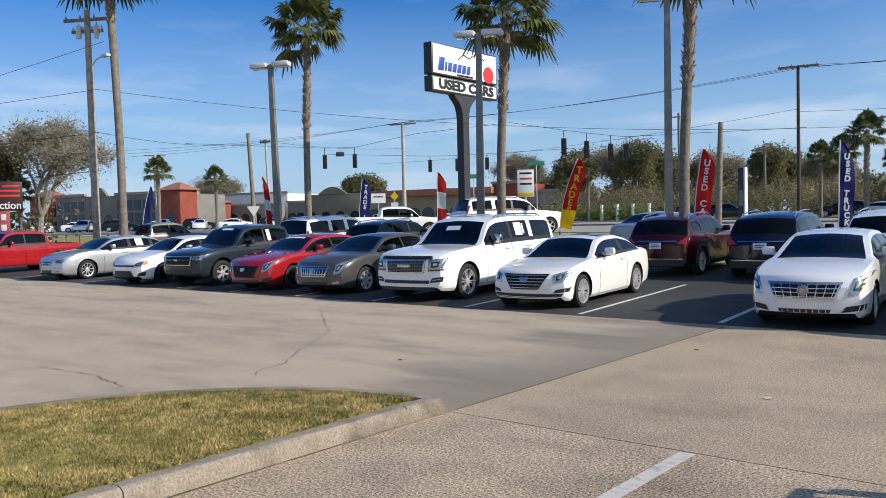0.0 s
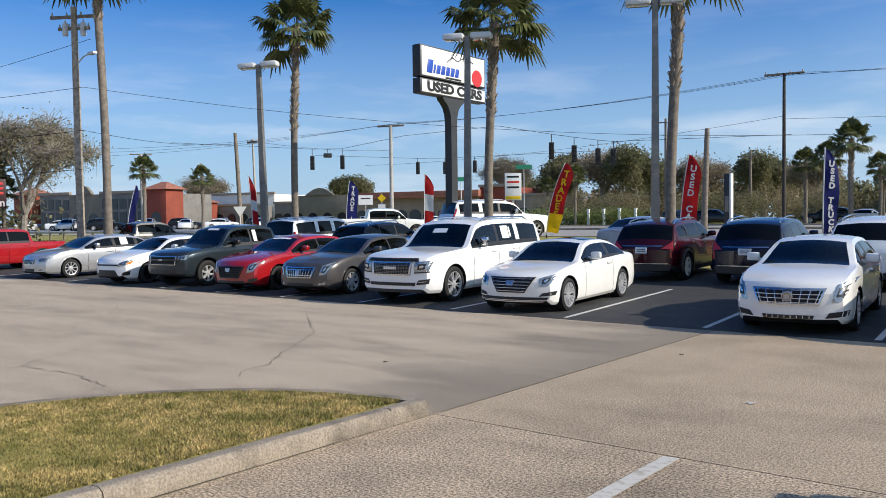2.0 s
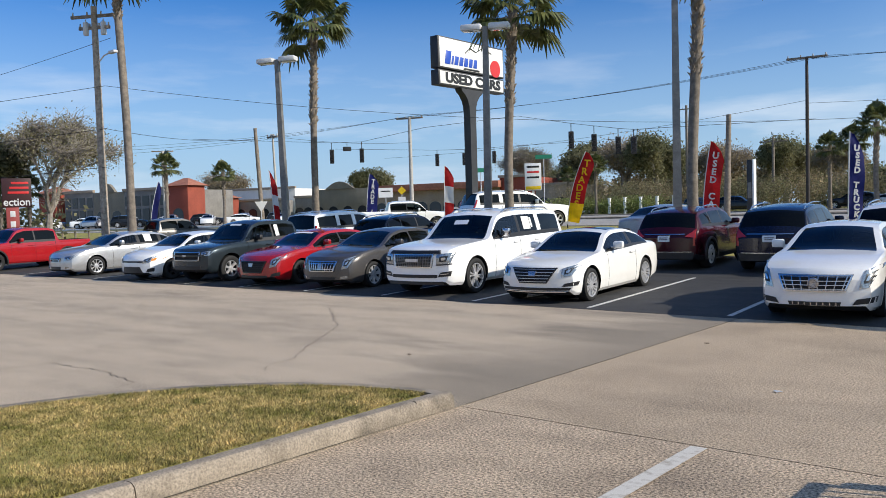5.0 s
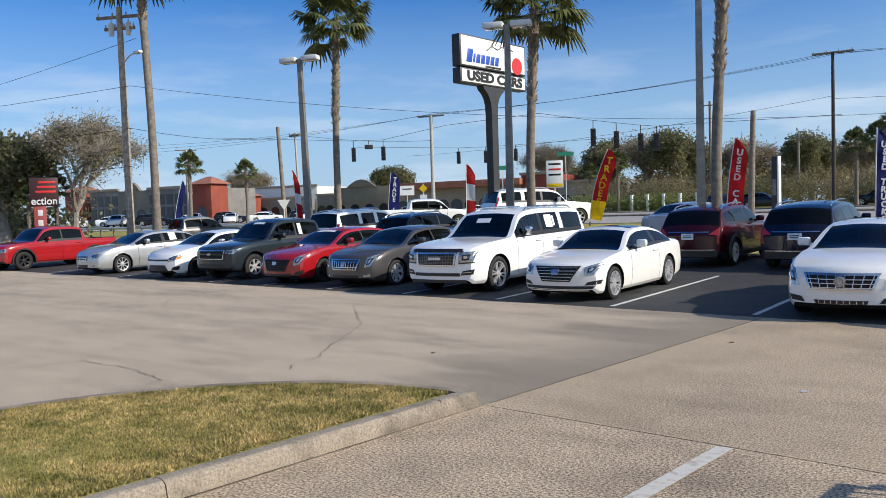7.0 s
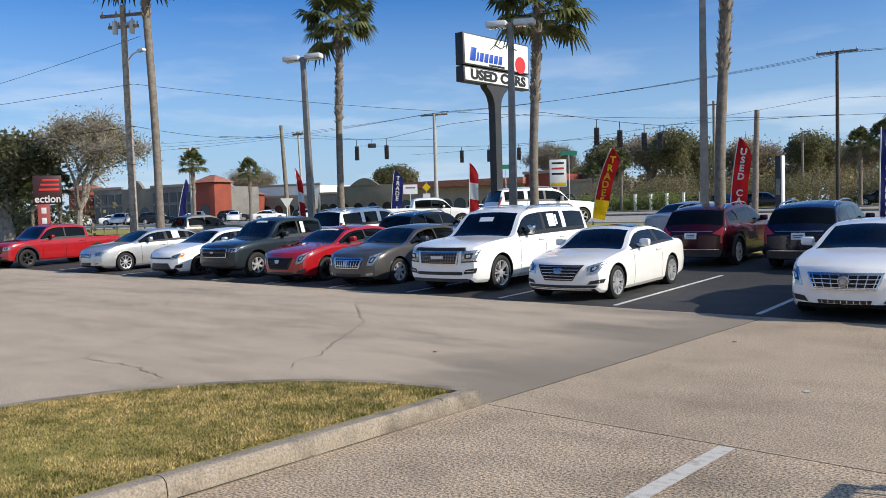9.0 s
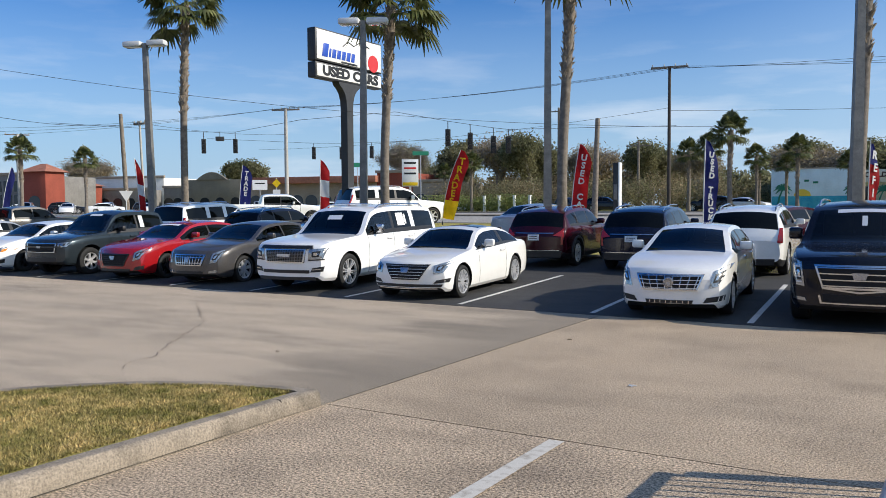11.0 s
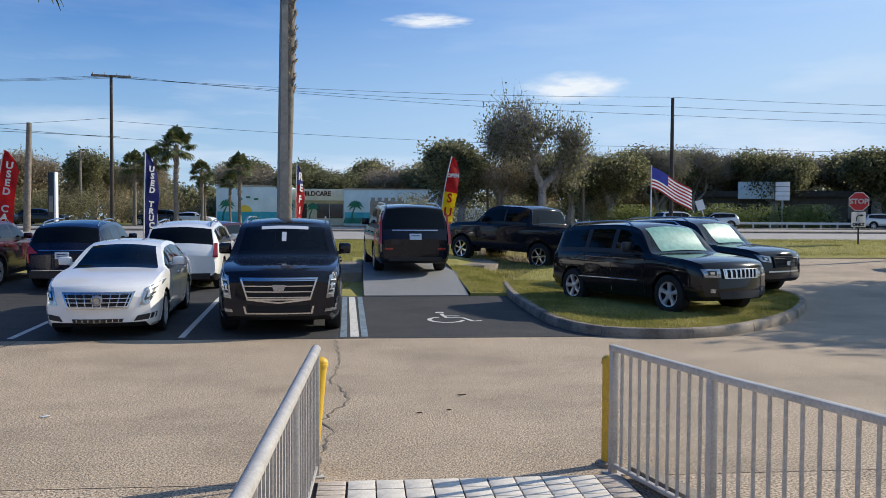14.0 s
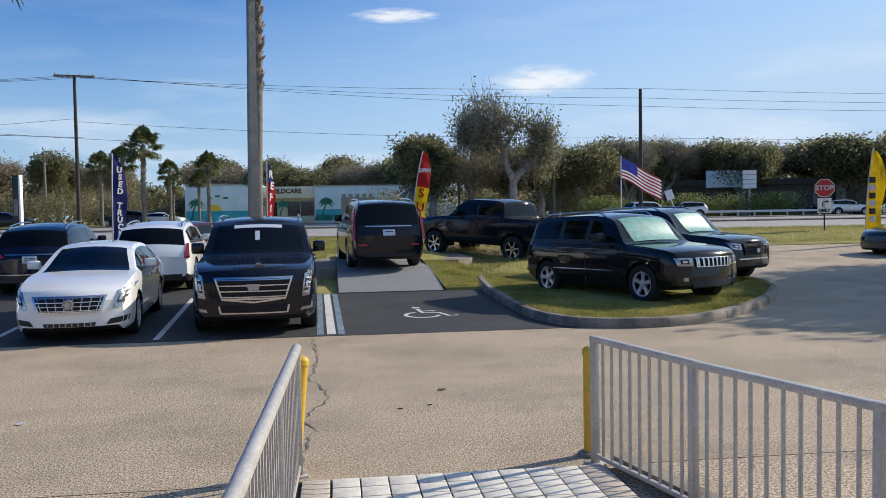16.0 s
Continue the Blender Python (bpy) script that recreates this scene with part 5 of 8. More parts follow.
# black large SUV with the big bright grille
S_ESC = dict(SUV, spokes=7, split=True, trim=BLACK, rails=(2.35, 4.6), handle_mat=P_NAVY)
r, f, b, gp, sp = vehicle("suv", "black full-size SUV with a large chrome grille and windshield banner", "suv", S_ESC, P_NAVY, pose(-0.95, 13.42, 0.0, 0.9, 0, 2.5), ROW)
g = grille(f, [(-0.50, 0.60), (0.50, 0.60), (0.62, 0.96), (-0.62, 0.96)], 4, CHROME, DARK, CHROME, bar=0.018)
f("grille_chin", [(0.0, 0.545), (0.50, 0.598), (0.51, 0.625), (0.0, 0.572)], CHROME, 0.03, 0.03, "", True, parent=g)
badge(f, 0, 0.80, 0.22, 0.10, g)
f("headlight", [(0.75, 0.62), (0.87, 0.64), (0.94, 1.03), (0.80, 0.99)], LENS_CLEAR, 0.014, 0.06, "tall vertical headlight", True)
for k in range(4):
    z = 0.68 + 0.075 * k
    f("lamp_element", [(0.79 + 0.012 * k, z), (0.87 + 0.012 * k, z + 0.005), (0.872 + 0.012 * k, z + 0.022), (0.795 + 0.012 * k, z + 0.018)], PAPER, 0.02, 0.02, "", True, nu=2, nv=1)
f("bumper_trim", [(-0.5, 0.375), (0.5, 0.375), (0.5, 0.395), (-0.5, 0.395)], CHROME, 0.014, 0.02, nu=10, nv=1)
f("bumper_trim", [(0.5, 0.375), (0.53, 0.375), (0.56, 0.50), (0.53, 0.50)], CHROME, 0.014, 0.02, "", True, nu=1)
f("lower_grille", [(-0.49, 0.41), (0.49, 0.41), (0.5, 0.52), (-0.5, 0.52)], DARK, 0.012, 0.03, nu=8)
f("fog_lamp", [(0.72, 0.40), (0.90, 0.42), (0.90, 0.47), (0.74, 0.45)], LENS_CLEAR, 0.014, 0.04, "", True)
f("fog_trim", [(0.88, 0.42), (0.92, 0.42), (0.95, 0.63), (0.92, 0.63)], CHROME, 0.014, 0.04, "", True)
gp("banner", -0.42, 0.42, 1.98, 2.05, BANNER, "pale banner across the windshield top")
gp("price_sheet", -0.05, 0.03, 1.78, 1.92)

# white long SUV
S_YUK = stretched(SUV, fl=1.10, spokes=6, split=True, rails=(2.6, 5.0), mirror_mat=CHROME, handle_mat=P_WHITE2, body_pillars=(1,))
r, f, b, gp, sp = vehicle("suv", "white extended full-size SUV with a chrome mesh grille", "suv", S_YUK, P_WHITE2, pose(-12.25, 13.55, 0.0, 0.9, 0, 4.5), ROW)
g = grille(f, [(-0.50, 0.66), (0.50, 0.66), (0.55, 0.955), (-0.55, 0.955)], 9, MESH_GREY, DARK, CHROME, 16, bar=0.011)
f("emblem", [(-0.17, 0.79), (0.17, 0.79), (0.17, 0.85), (-0.17, 0.85)], ALLOY, 0.05, 0.02, "dull metal bar emblem", parent=g)
f("headlight", [(0.60, 0.72), (0.90, 0.74), (0.95, 0.98), (0.61, 0.95)], LENS_CLEAR, 0.014, 0.06, "square clear headlight", True)
f("headlight_base", [(0.60, 0.70), (0.92, 0.72), (0.92, 0.745), (0.60, 0.725)], BLACK, 0.018, 0.05, "", True, nv=1)
f("lower_grille", [(-0.62, 0.43), (0.62, 0.43), (0.62, 0.50), (-0.62, 0.50)], BLACK, 0.014, 0.04, nu=10)
f("fog_lamp", [(0.64, 0.45), (0.90, 0.47), (0.92, 0.58), (0.70, 0.55)], BLACK, 0.014, 0.04, "", True)
f("fog_trim", [(0.70, 0.50), (0.88, 0.515), (0.88, 0.53), (0.70, 0.515)], CHROME, 0.02, 0.03, "", True, nv=1)
f("air_dam", [(-0.75, 0.28), (0.75, 0.28), (0.75, 0.35), (-0.75, 0.35)], BLACK, 0.010, 0.04, nu=10)
f("hood_deflector", [(-0.70, 0.965), (0.70, 0.965), (0.66, 1.035), (-0.66, 1.035)], BLACK, 0.035, 0.05, "dark plastic hood deflector", nu=10)
gp("banner", -0.25, 0.15, 2.02, 2.12, BANNER, "pale sticker on the windshield")
sp(1, 3.35, 3.7, 0.25, 0.75)
sp(1, 3.72, 3.8, 0.3, 0.7)

# bronze-grey sedan
r, f, b, gp, sp = vehicle("sedan", "bronze-grey sedan with an upright slatted chrome grille", "car", dict(SEDAN, spokes=7, trim=BLACK, wheel_mat=ALLOY), P_BRONZE, pose(-15.55, 13.75, 0.0, 0.9, 0, 4.5), ROW)
g = grille(f, [(-0.40, 0.47), (0.40, 0.47), (0.50, 0.745), (-0.50, 0.745)], 2, CHROME, DARK, CHROME, 11, bar=0.016)
badge(f, 0, 0.62, 0.13, 0.13, g)
f("headlight", [(0.60, 0.53), (0.75, 0.55), (0.88, 0.86), (0.64, 0.78)], LENS_CLEAR, 0.014, 0.05, "tall clear headlight", True)
f("lower_grille", [(-0.42, 0.27), (0.42, 0.27), (0.44, 0.34), (-0.44, 0.34)], BLACK, 0.014, 0.04)
f("fog_lamp", [(0.56, 0.29), (0.74, 0.31), (0.75, 0.37), (0.58, 0.35)], LENS_CLEAR, 0.014, 0.04, "", True)

# red sedan
r, f, b, gp, sp = vehicle("sedan", "bright red sports sedan with a black grille and black wheels", "car", dict(SEDAN, spokes=5, split=True, wheel_mat=ALLOY_DARK, all_dark=True), P_RED, pose(-18.25, 13.65, 0.0, 0.9, 0, 4.5), ROW)
g = grille(f, [(-0.34, 0.38), (0.34, 0.38), (0.50, 0.70), (-0.50, 0.70)], 6, BLACK, DARK, BLACK)
badge(f, 0, 0.60, 0.18, 0.095, g)
f("headlight", [(0.60, 0.52), (0.76, 0.56), (0.90, 0.87), (0.62, 0.74)], LENS_CLEAR, 0.014, 0.05, "slim vertical headlight", True)
f("lower_intake", [(-0.50, 0.25), (0.50, 0.25), (0.52, 0.31), (-0.52, 0.31)], BLACK, 0.014, 0.04)
f("fog_vent", [(0.60, 0.27), (0.82, 0.30), (0.84, 0.40), (0.66, 0.36)], BLACK, 0.012, 0.04, "", True)
gp("banner", -0.36, 0.36, 1.98, 2.07, BANNER, "pale banner across the windshield top")

# grey pickup
r, f, b, gp, sp = vehicle("pickup_truck", "dark grey crew-cab pickup with a chrome grille bar", "pickup", dict(PICKUP, mirror_mat=BLACK), P_GREY, pose(-21.35, 13.6, 0.0, 0.9, 0, 4.5), ROW)
g = grille(f, [(-0.56, 0.66), (0.56, 0.66), (0.60, 0.93), (-0.60, 0.93)], 3, BLACK, DARK, CHROME)
f("grille_bar", [(-0.72, 0.79), (0.72, 0.79), (0.72, 0.835), (-0.72, 0.835)], P_GREY, 0.04, 0.03, parent=g, nu=10)
badge(f, 0, 0.812, 0.18, 0.06, g)
f("headlight", [(0.62, 0.80), (0.86, 0.82), (0.90, 0.95), (0.63, 0.93)], LENS_CLEAR, 0.014, 0.05, "clear headlight", True)
f("lower_grille", [(-0.6, 0.40), (0.6, 0.40), (0.6, 0.52), (-0.6, 0.52)], BLACK, 0.014, 0.04, nu=8)
sp(1, 2.8, 2.95, 0.2, 0.8)
gp("banner", -0.2, 0.3, 1.88, 1.95, BANNER, "pale sticker on the windshield")

# white compact
r, f, b, gp, sp = vehicle("compact_car", "white compact sedan with a dark lower grille", "car", stretched(SEDAN, fl=0.935, fw=0.955, fh=0.99, spokes=5, R=0.315, rim=0.2, wheel_mat=ALLOY_DARK), P_WHITE2, pose(-24.05, 13.35, 0.0, 0.9, 0, 4.5), ROW)
f("upper_grille", [(-0.50, 0.58), (0.50, 0.58), (0.55, 0.63), (-0.55, 0.63)], BLACK, 0.014, 0.03, nu=8)
f("lower_grille", [(-0.52, 0.26), (0.52, 0.26), (0.40, 0.45), (-0.40, 0.45)], BLACK, 0.014, 0.04, nu=8)
f("headlight", [(0.50, 0.56), (0.74, 0.59), (0.87, 0.80), (0.56, 0.68)], LENS_CLEAR, 0.014, 0.05, "swept headlight", True)
f("indicator", [(0.76, 0.62), (0.86, 0.66), (0.87, 0.75), (0.78, 0.70)], LENS_AMBER, 0.018, 0.03, "amber indicator", True, nu=2, nv=2)
f("fog_vent", [(0.62, 0.28), (0.80, 0.30), (0.82, 0.42), (0.68, 0.38)], BLACK, 0.012, 0.04, "", True)

# silver sedan
r, f, b, gp, sp = vehicle("sedan", "silver full-size sedan with a small rounded chrome grille", "car", stretched(SEDAN, fl=1.04, spokes=9, trim=BLACK), P_SILVER, pose(-29.0, 13.25, 0.0, 0.9, 0, 3.0), ROW)
g = grille(f, [(-0.27, 0.53), (0.27, 0.53), (0.33, 0.68), (-0.33, 0.68)], 1, CHROME, DARK, CHROME, 9)
f("headlight", [(0.48, 0.58), (0.76, 0.60), (0.87, 0.77), (0.52, 0.72)], LENS_CLEAR, 0.014, 0.05, "clear headlight", True)
f("lower_grille", [(-0.3, 0.27), (0.3, 0.27), (0.32, 0.37), (-0.32, 0.37)], BLACK, 0.014, 0.04)
f("fog_lamp", [(0.52, 0.30), (0.66, 0.31), (0.66, 0.36), (0.54, 0.35)], LENS_CLEAR, 0.014, 0.04, "", True)
sp(1, 3.05, 3.35, 0.2, 0.85)

# red pickup at the end of the row
r, f, b, gp, sp = vehicle("pickup_truck", "bright red crew-cab pickup with black wheels", "pickup", dict(PICKUP, cladding=True, wheel_mat=ALLOY_DARK, all_dark=True), P_RED, pose(-35.9, 12.6, 0.0, 0, 0, 10), ROW)
g = grille(f, [(-0.50, 0.64), (0.50, 0.64), (0.56, 0.90), (-0.56, 0.90)], 3, BLACK, DARK, BLACK)
f("headlight", [(0.60, 0.74), (0.86, 0.77), (0.90, 0.92), (0.62, 0.88)], LENS_CLEAR, 0.014, 0.05, "clear headlight", True)
f("lower_grille", [(-0.55, 0.40), (0.55, 0.40), (0.55, 0.52), (-0.55, 0.52)], BLACK, 0.014, 0.04)

# second row, seen from behind
S_XT5 = dict(CROSS, trim=BLACK, rails=(2.3, 4.1), all_dark=True)
for x, y, pm, lb in ((-9.85, 25.45, P_MAROON, "dark red crossover SUV with red tail lamps, parked tail out"), (-7.05, 25.35, P_DKBLUE, "dark blue crossover SUV with red tail lamps, parked tail out")):
    r, f, b, gp, sp = vehicle("crossover", lb, "suv", S_XT5, pm, pose(x, y, gz(25.3), -1.5, 0, 183), ROW2)
    sl = rear_slope(S_XT5)
    b("tail_lamp", [(0.56, 0.90), (0.82, 0.87), (0.81, 1.10), (0.72, 1.02)], LENS_RED, 0.015, 0.06, "red wraparound tail lamp", True, fyr=sl)
    b("tail_lamp_stem", [(0.76, 0.66), (0.82, 0.66), (0.82, 0.87), (0.77, 0.88)], LENS_RED, 0.015, 0.06, "", True, fyr=sl)
    b("tailgate_trim", [(-0.56, 0.955), (0.56, 0.955), (0.56, 0.98), (-0.56, 0.98)], CHROME, 0.02, 0.03, nu=8, nv=1, fyr=sl)
    number_plate(b, 0.77, fyr=sl)
    b("bumper_insert", [(-0.75, 0.30), (0.75, 0.30), (0.78, 0.48), (-0.78, 0.48)], BLACK, 0.012, 0.03, nu=8)
    b("bumper_trim", [(-0.72, 0.485), (0.72, 0.485), (0.72, 0.505), (-0.72, 0.505)], CHROME, 0.016, 0.02, nu=8, nv=1)
S_SRX = dict(CROSS, trim=BLACK, rails=(2.3, 4.1), all_dark=True, cladding=False, spokes=7)
r, f, b, gp, sp = vehicle("crossover", "pearl white crossover SUV with upright red tail lamps", "suv", S_SRX, P_WHITE, pose(-4.25, 25.0, gz(25.3), -1.5, 0, 183), ROW2)
sl = rear_slope(S_SRX)
b("tail_lamp", [(0.77, 0.82), (0.89, 0.82), (0.86, 1.16), (0.80, 1.16)], LENS_RED, 0.016, 0.07, "upright red tail lamp", True, fyr=sl)
b("bumper_insert", [(-0.7, 0.30), (0.7, 0.30), (0.72, 0.44), (-0.72, 0.44)], BLACK, 0.012, 0.03, nu=8)
number_plate(b, 0.80, fyr=sl)

# more of the second row and beyond, each its own kind
SUB = stretched(SUV, fl=1.10, rails=(2.6, 5.0), spokes=6, all_dark=True, body_pillars=(1,))
r, f, b, gp, sp = vehicle("suv", "white full-size SUV parked beyond the second row", "suv", SUB, P_WHITE2, pose(-22.2, 36.2, gz(33) + 0.2, 0, 0, 152), ROW2)
b("tail_lamp", [(0.86, 0.95), (0.96, 0.95), (0.94, 1.45), (0.88, 1.45)], LENS_RED, 0.02, 0.06, "upright red tail lamp", True, fyr=rear_slope(SUB))
r, f, b, gp, sp = vehicle("suv", "white SUV with dark glass, parked tail out", "suv", dict(SUV, all_dark=True, rails=(2.4, 4.6), body_pillars=(0, 1)), P_WHITE2, pose(-25.4, 26.2, gz(26), -1.5, 0, 182), ROW2)
b("tail_lamp", [(0.86, 0.95), (0.96, 0.95), (0.94, 1.35), (0.88, 1.35)], LENS_RED, 0.02, 0.06, "red tail lamp", True, fyr=rear_slope(SUV))
r, f, b, gp, sp = vehicle("crossover", "blue-black crossover SUV parked tail out", "suv", dict(CROSS, all_dark=True, rails=(2.3, 4.1), cladding=False), P_DKBLUE, pose(-21.8, 26.0, gz(26), -1.5, 0, 182), ROW2)
b("tail_lamp", [(0.70, 0.90), (0.88, 0.88), (0.88, 1.08), (0.76, 1.04)], LENS_RED, 0.015, 0.06, "red tail lamp", True, fyr=rear_slope(CROSS))
r, f, b, gp, sp = vehicle("pickup_truck", "silver-grey SUV truck with red tail lamps", "pickup", dict(PICKUP, all_dark=True), P_BRONZE, pose(-39.4, 27.0, gz(27.0), -1.5, 0, 176), ROW2)
b("tail_lamp", [(0.80, 0.82), (0.92, 0.82), (0.92, 1.12), (0.80, 1.12)], LENS_RED, 0.02, 0.05, "red tail lamp", True)
r, f, b, gp, sp = vehicle("pickup_truck", "white pickup parked beyond the rows", "pickup", dict(PICKUP), P_WHITE2, pose(-31.0, 37.5, gz(35), 0, 0, 140), ROW2)
r, f, b, gp, sp = vehicle("sedan", "silver sedan half hidden behind the dark red crossover", "car", dict(SEDAN, all_dark=True), P_SILVER, pose(-12.3, 30.6, gz(29), 0, 0, 172), ROW2)
r, f, b, gp, sp = vehicle("sedan", "dark red sedan half hidden behind the white crossover", "car", dict(SEDAN, all_dark=True), P_MAROON, pose(-2.9, 28.7, gz(27.5), 0, 0, 155), ROW2)

# black SUV on the ramp
S_ESV = stretched(SUV, fl=1.08, rails=(2.55, 4.95), all_dark=True, spokes=7, split=True)
r, f, b, gp, sp = vehicle("suv", "black full-size SUV standing tail out on the display ramp", "suv", S_ESV, P_NAVY, pose(1.33, 27.55, 0.575, -1.3, 0, 184.4))
sl = rear_slope(S_ESV)
b("tail_lamp", [(0.90, 0.80), (0.99, 0.80), (0.90, 1.62), (0.86, 1.62)], LENS_RED, 0.02, 0.06, "tall thin red tail lamp", True, fyr=sl)
b("tailgate_trim", [(-0.62, 1.155), (0.62, 1.155), (0.62, 1.185), (-0.62, 1.185)], CHROME, 0.02, 0.03, nu=8, nv=1, fyr=sl)
number_plate(b, 0.92, fyr=sl)
b("bumper_insert", [(-0.7, 0.36), (0.7, 0.36), (0.72, 0.46), (-0.72, 0.46)], BLACK, 0.012, 0.03, nu=8)
b("rear_reflector", [(0.60, 0.66), (0.82, 0.66), (0.82, 0.70), (0.60, 0.70)], LENS_RED, 0.014, 0.02, "", True, fyr=sl)

# lifted dark pickup on the verge
S_SIE = raised(stretched(PICKUP, fl=1.09, fw=1.06, fh=1.04), 0.22)
S_SIE.update(R=0.445, rim=0.29, tw=0.32, clear=0.52, arch=0.10, poke=0.05, wheel_mat=CHROME, all_dark=True, mirror_h=0.22)
r, f, b, gp, sp = vehicle("pickup_truck", "lifted dark grey crew-cab pickup on big chrome wheels", "pickup", S_SIE, P_NAVY, pose(3.95, 30.6, 0.52, -3.0, 0, 219))
b("tail_lamp", [(0.84, 1.0), (0.98, 1.0), (0.98, 1.34), (0.84, 1.34)], LENS_RED, 0.02, 0.05, "red tail lamp", True)
f("headlight", [(0.62, 1.02), (0.92, 1.05), (0.95, 1.22), (0.63, 1.18)], LENS_CLEAR, 0.014, 0.05, "clear headlight", True)

# black SUV on the island
S_JEEP = stretched(SUV, fl=0.905, fw=0.95, fh=0.935, wb=2.85, fo=0.93, R=0.375, rim=0.24, tw=0.25, trim=BLACK, rails=(2.2, 4.2), spokes=5, wheel_mat=ALLOY, all_dark=True, mirror_mat=BLACK, tumble=0.32, bow_f=0.24, lean=0.05, clear=0.27)
r, f, b, gp, sp = vehicle("suv", "black mid-size SUV with a seven-slot grille on the grass island", "suv", S_JEEP, P_BLACK, pose(7.35, 14.65, 0.155, -0.6, 0, 24))
g = grille(f, [(-0.44, 0.70), (0.44, 0.70), (0.46, 0.88), (-0.46, 0.88)], 0, CHROME, DARK, CHROME, 8, bar=0.040)
f("headlight", [(0.50, 0.72), (0.80, 0.73), (0.84, 0.88), (0.50, 0.88)], LENS_CLEAR, 0.014, 0.05, "clear headlight", True)
f("lower_grille", [(-0.5, 0.33), (0.5, 0.33), (0.55, 0.46), (-0.55, 0.46)], BLACK, 0.014, 0.04)
f("fog_lamp", [(0.60, 0.44), (0.70, 0.45), (0.70, 0.52), (0.60, 0.51)], LENS_CLEAR, 0.014, 0.04, "", True)
gp("sunshade", -0.62, 0.62, 1.42, 1.90, SHADE, "pale green sunshade behind the windshield")
for side in (1, -1):
    bm = bmesh.new()
    box(bm, -0.01, 0.02, 1.75, 3.55, -0.012, 0.012, 0.005)
    part("side_moulding", bm, CHROME, r, m=pose(side * 0.965, 0, 0.60))

# dark blue SUV behind it
S_4R = stretched(SUV, fl=0.93, fw=0.945, fh=0.96, wb=2.79, fo=0.93, R=0.385, rim=0.23, tw=0.26, rails=(2.2, 4.2), spokes=6, wheel_mat=ALLOY_DARK, all_dark=True, tumble=0.30, cladding=True, clear=0.29)
r, f, b, gp, sp = vehicle("suv", "dark blue off-road SUV beside the black SUV on the island", "suv", S_4R, P_NAVY, pose(10.05, 18.1, gz(18) + 0.13, -0.6, 0, 32))
g = grille(f, [(-0.44, 0.64), (0.44, 0.64), (0.50, 0.90), (-0.50, 0.90)], 3, BLACK, DARK, BLACK)
badge(f, 0, 0.74, 0.16, 0.09, g)
f("headlight", [(0.54, 0.76), (0.82, 0.80), (0.87, 0.95), (0.56, 0.90)], LENS_CLEAR, 0.014, 0.05, "clear headlight", True)
f("bumper_trim", [(-0.62, 0.54), (0.62, 0.54), (0.62, 0.57), (-0.62, 0.57)], CHROME, 0.016, 0.03, nu=8, nv=1)
gp("sunshade", -0.55, 0.55, 1.42, 1.88, SHADE, "pale sunshade behind the windshield")
gp("hood_scoop", -0.25, 0.25, 0.75, 1.15, P_BLACK, "low hood scoop")

# grey sedan by the exit
r, f, b, gp, sp = vehicle("sedan", "dark grey sedan with star-spoked wheels by the exit", "car", dict(SEDAN, spokes=5, split=True), P_GREY, pose(18.45, 25.9, gz(25), 0, 0, 277))
f("headlight", [(0.55, 0.52), (0.76, 0.55), (0.86, 0.76), (0.58, 0.66)], LENS_CLEAR, 0.014, 0.05, "clear headlight", True)

# parked cars far across the street
FAR = "cars parked across the street"
far_car = vehicle("parked_car", "far parked white sedan across the street", "car", dict(SEDAN, all_dark=True), P_WHITE2, pose(-16.0, 93, gz(93), 0, 0, 80), FAR)[0]
far_suv = vehicle("parked_suv", "far parked dark SUV across the street", "suv", dict(CROSS, all_dark=True), P_NAVY, pose(-30, 88, gz(88), 0, 0, 95), FAR)[0]
far_wht = vehicle("parked_suv", "far parked silver SUV across the street", "suv", dict(CROSS, all_dark=True), P_SILVER, pose(30.5, 71, gz(71), 0, 0, 100), FAR)[0]
copy_thing(far_car, pose(-21, 95, gz(95), 0, 0, 10))
copy_thing(far_wht, pose(56, 80, gz(80), 0, 0, 85))
copy_thing(far_wht, pose(33, 80, gz(80), 0, 0, 265))
copy_thing(far_suv, pose(-36, 90, gz(90), 0, 0, 60))
copy_thing(far_suv, pose(-24, 89, gz(89), 0, 0, 275))
for k in range(24):
    a = radians(66 - 1.22 * k)
    d = (122, 129, 118)[k % 3]
    copy_thing((far_car, far_suv, far_wht, far_car)[k % 4], pose(-math.sin(a) * d, math.cos(a) * d, 1.2, 0, 0, 50 + 90 * (k % 2)))
for k in range(6):
    copy_thing((far_suv, far_car)[k % 2], pose(-62 + 4.6 * k, 101 + (k % 2), 1.2, 0, 0, 90))

# ---- palms and trees ----
PALM_LEAF = material("palm_leaf", (0.048, 0.07, 0.022), 0.42, second=(0.17, 0.175, 0.06), scale=1.5, spread=0.5, translucent=0.3)
PALM_DEAD = material("palm_dry_leaf", (0.26, 0.18, 0.09), 0.9, spread=0.3)
PALM_TRUNK = material("palm_trunk", (0.20, 0.17, 0.14), 0.95, vary=0.3, scale=5, bump=0.8, bump_scale=25)
PALM_BOOT = material("palm_boot", (0.27, 0.22, 0.165), 0.95, vary=0.35, scale=8, spread=0.4)
LEAF = material("oak_leaf", (0.145, 0.15, 0.07), 0.6, second=(0.30, 0.275, 0.15), scale=0.35, spread=0.55, translucent=0.62)
LEAF_HEDGE = material("clipped_hedge_leaf", (0.12, 0.165, 0.04), 0.6, second=(0.25, 0.27, 0.09), scale=0.6, spread=0.45, translucent=0.4)
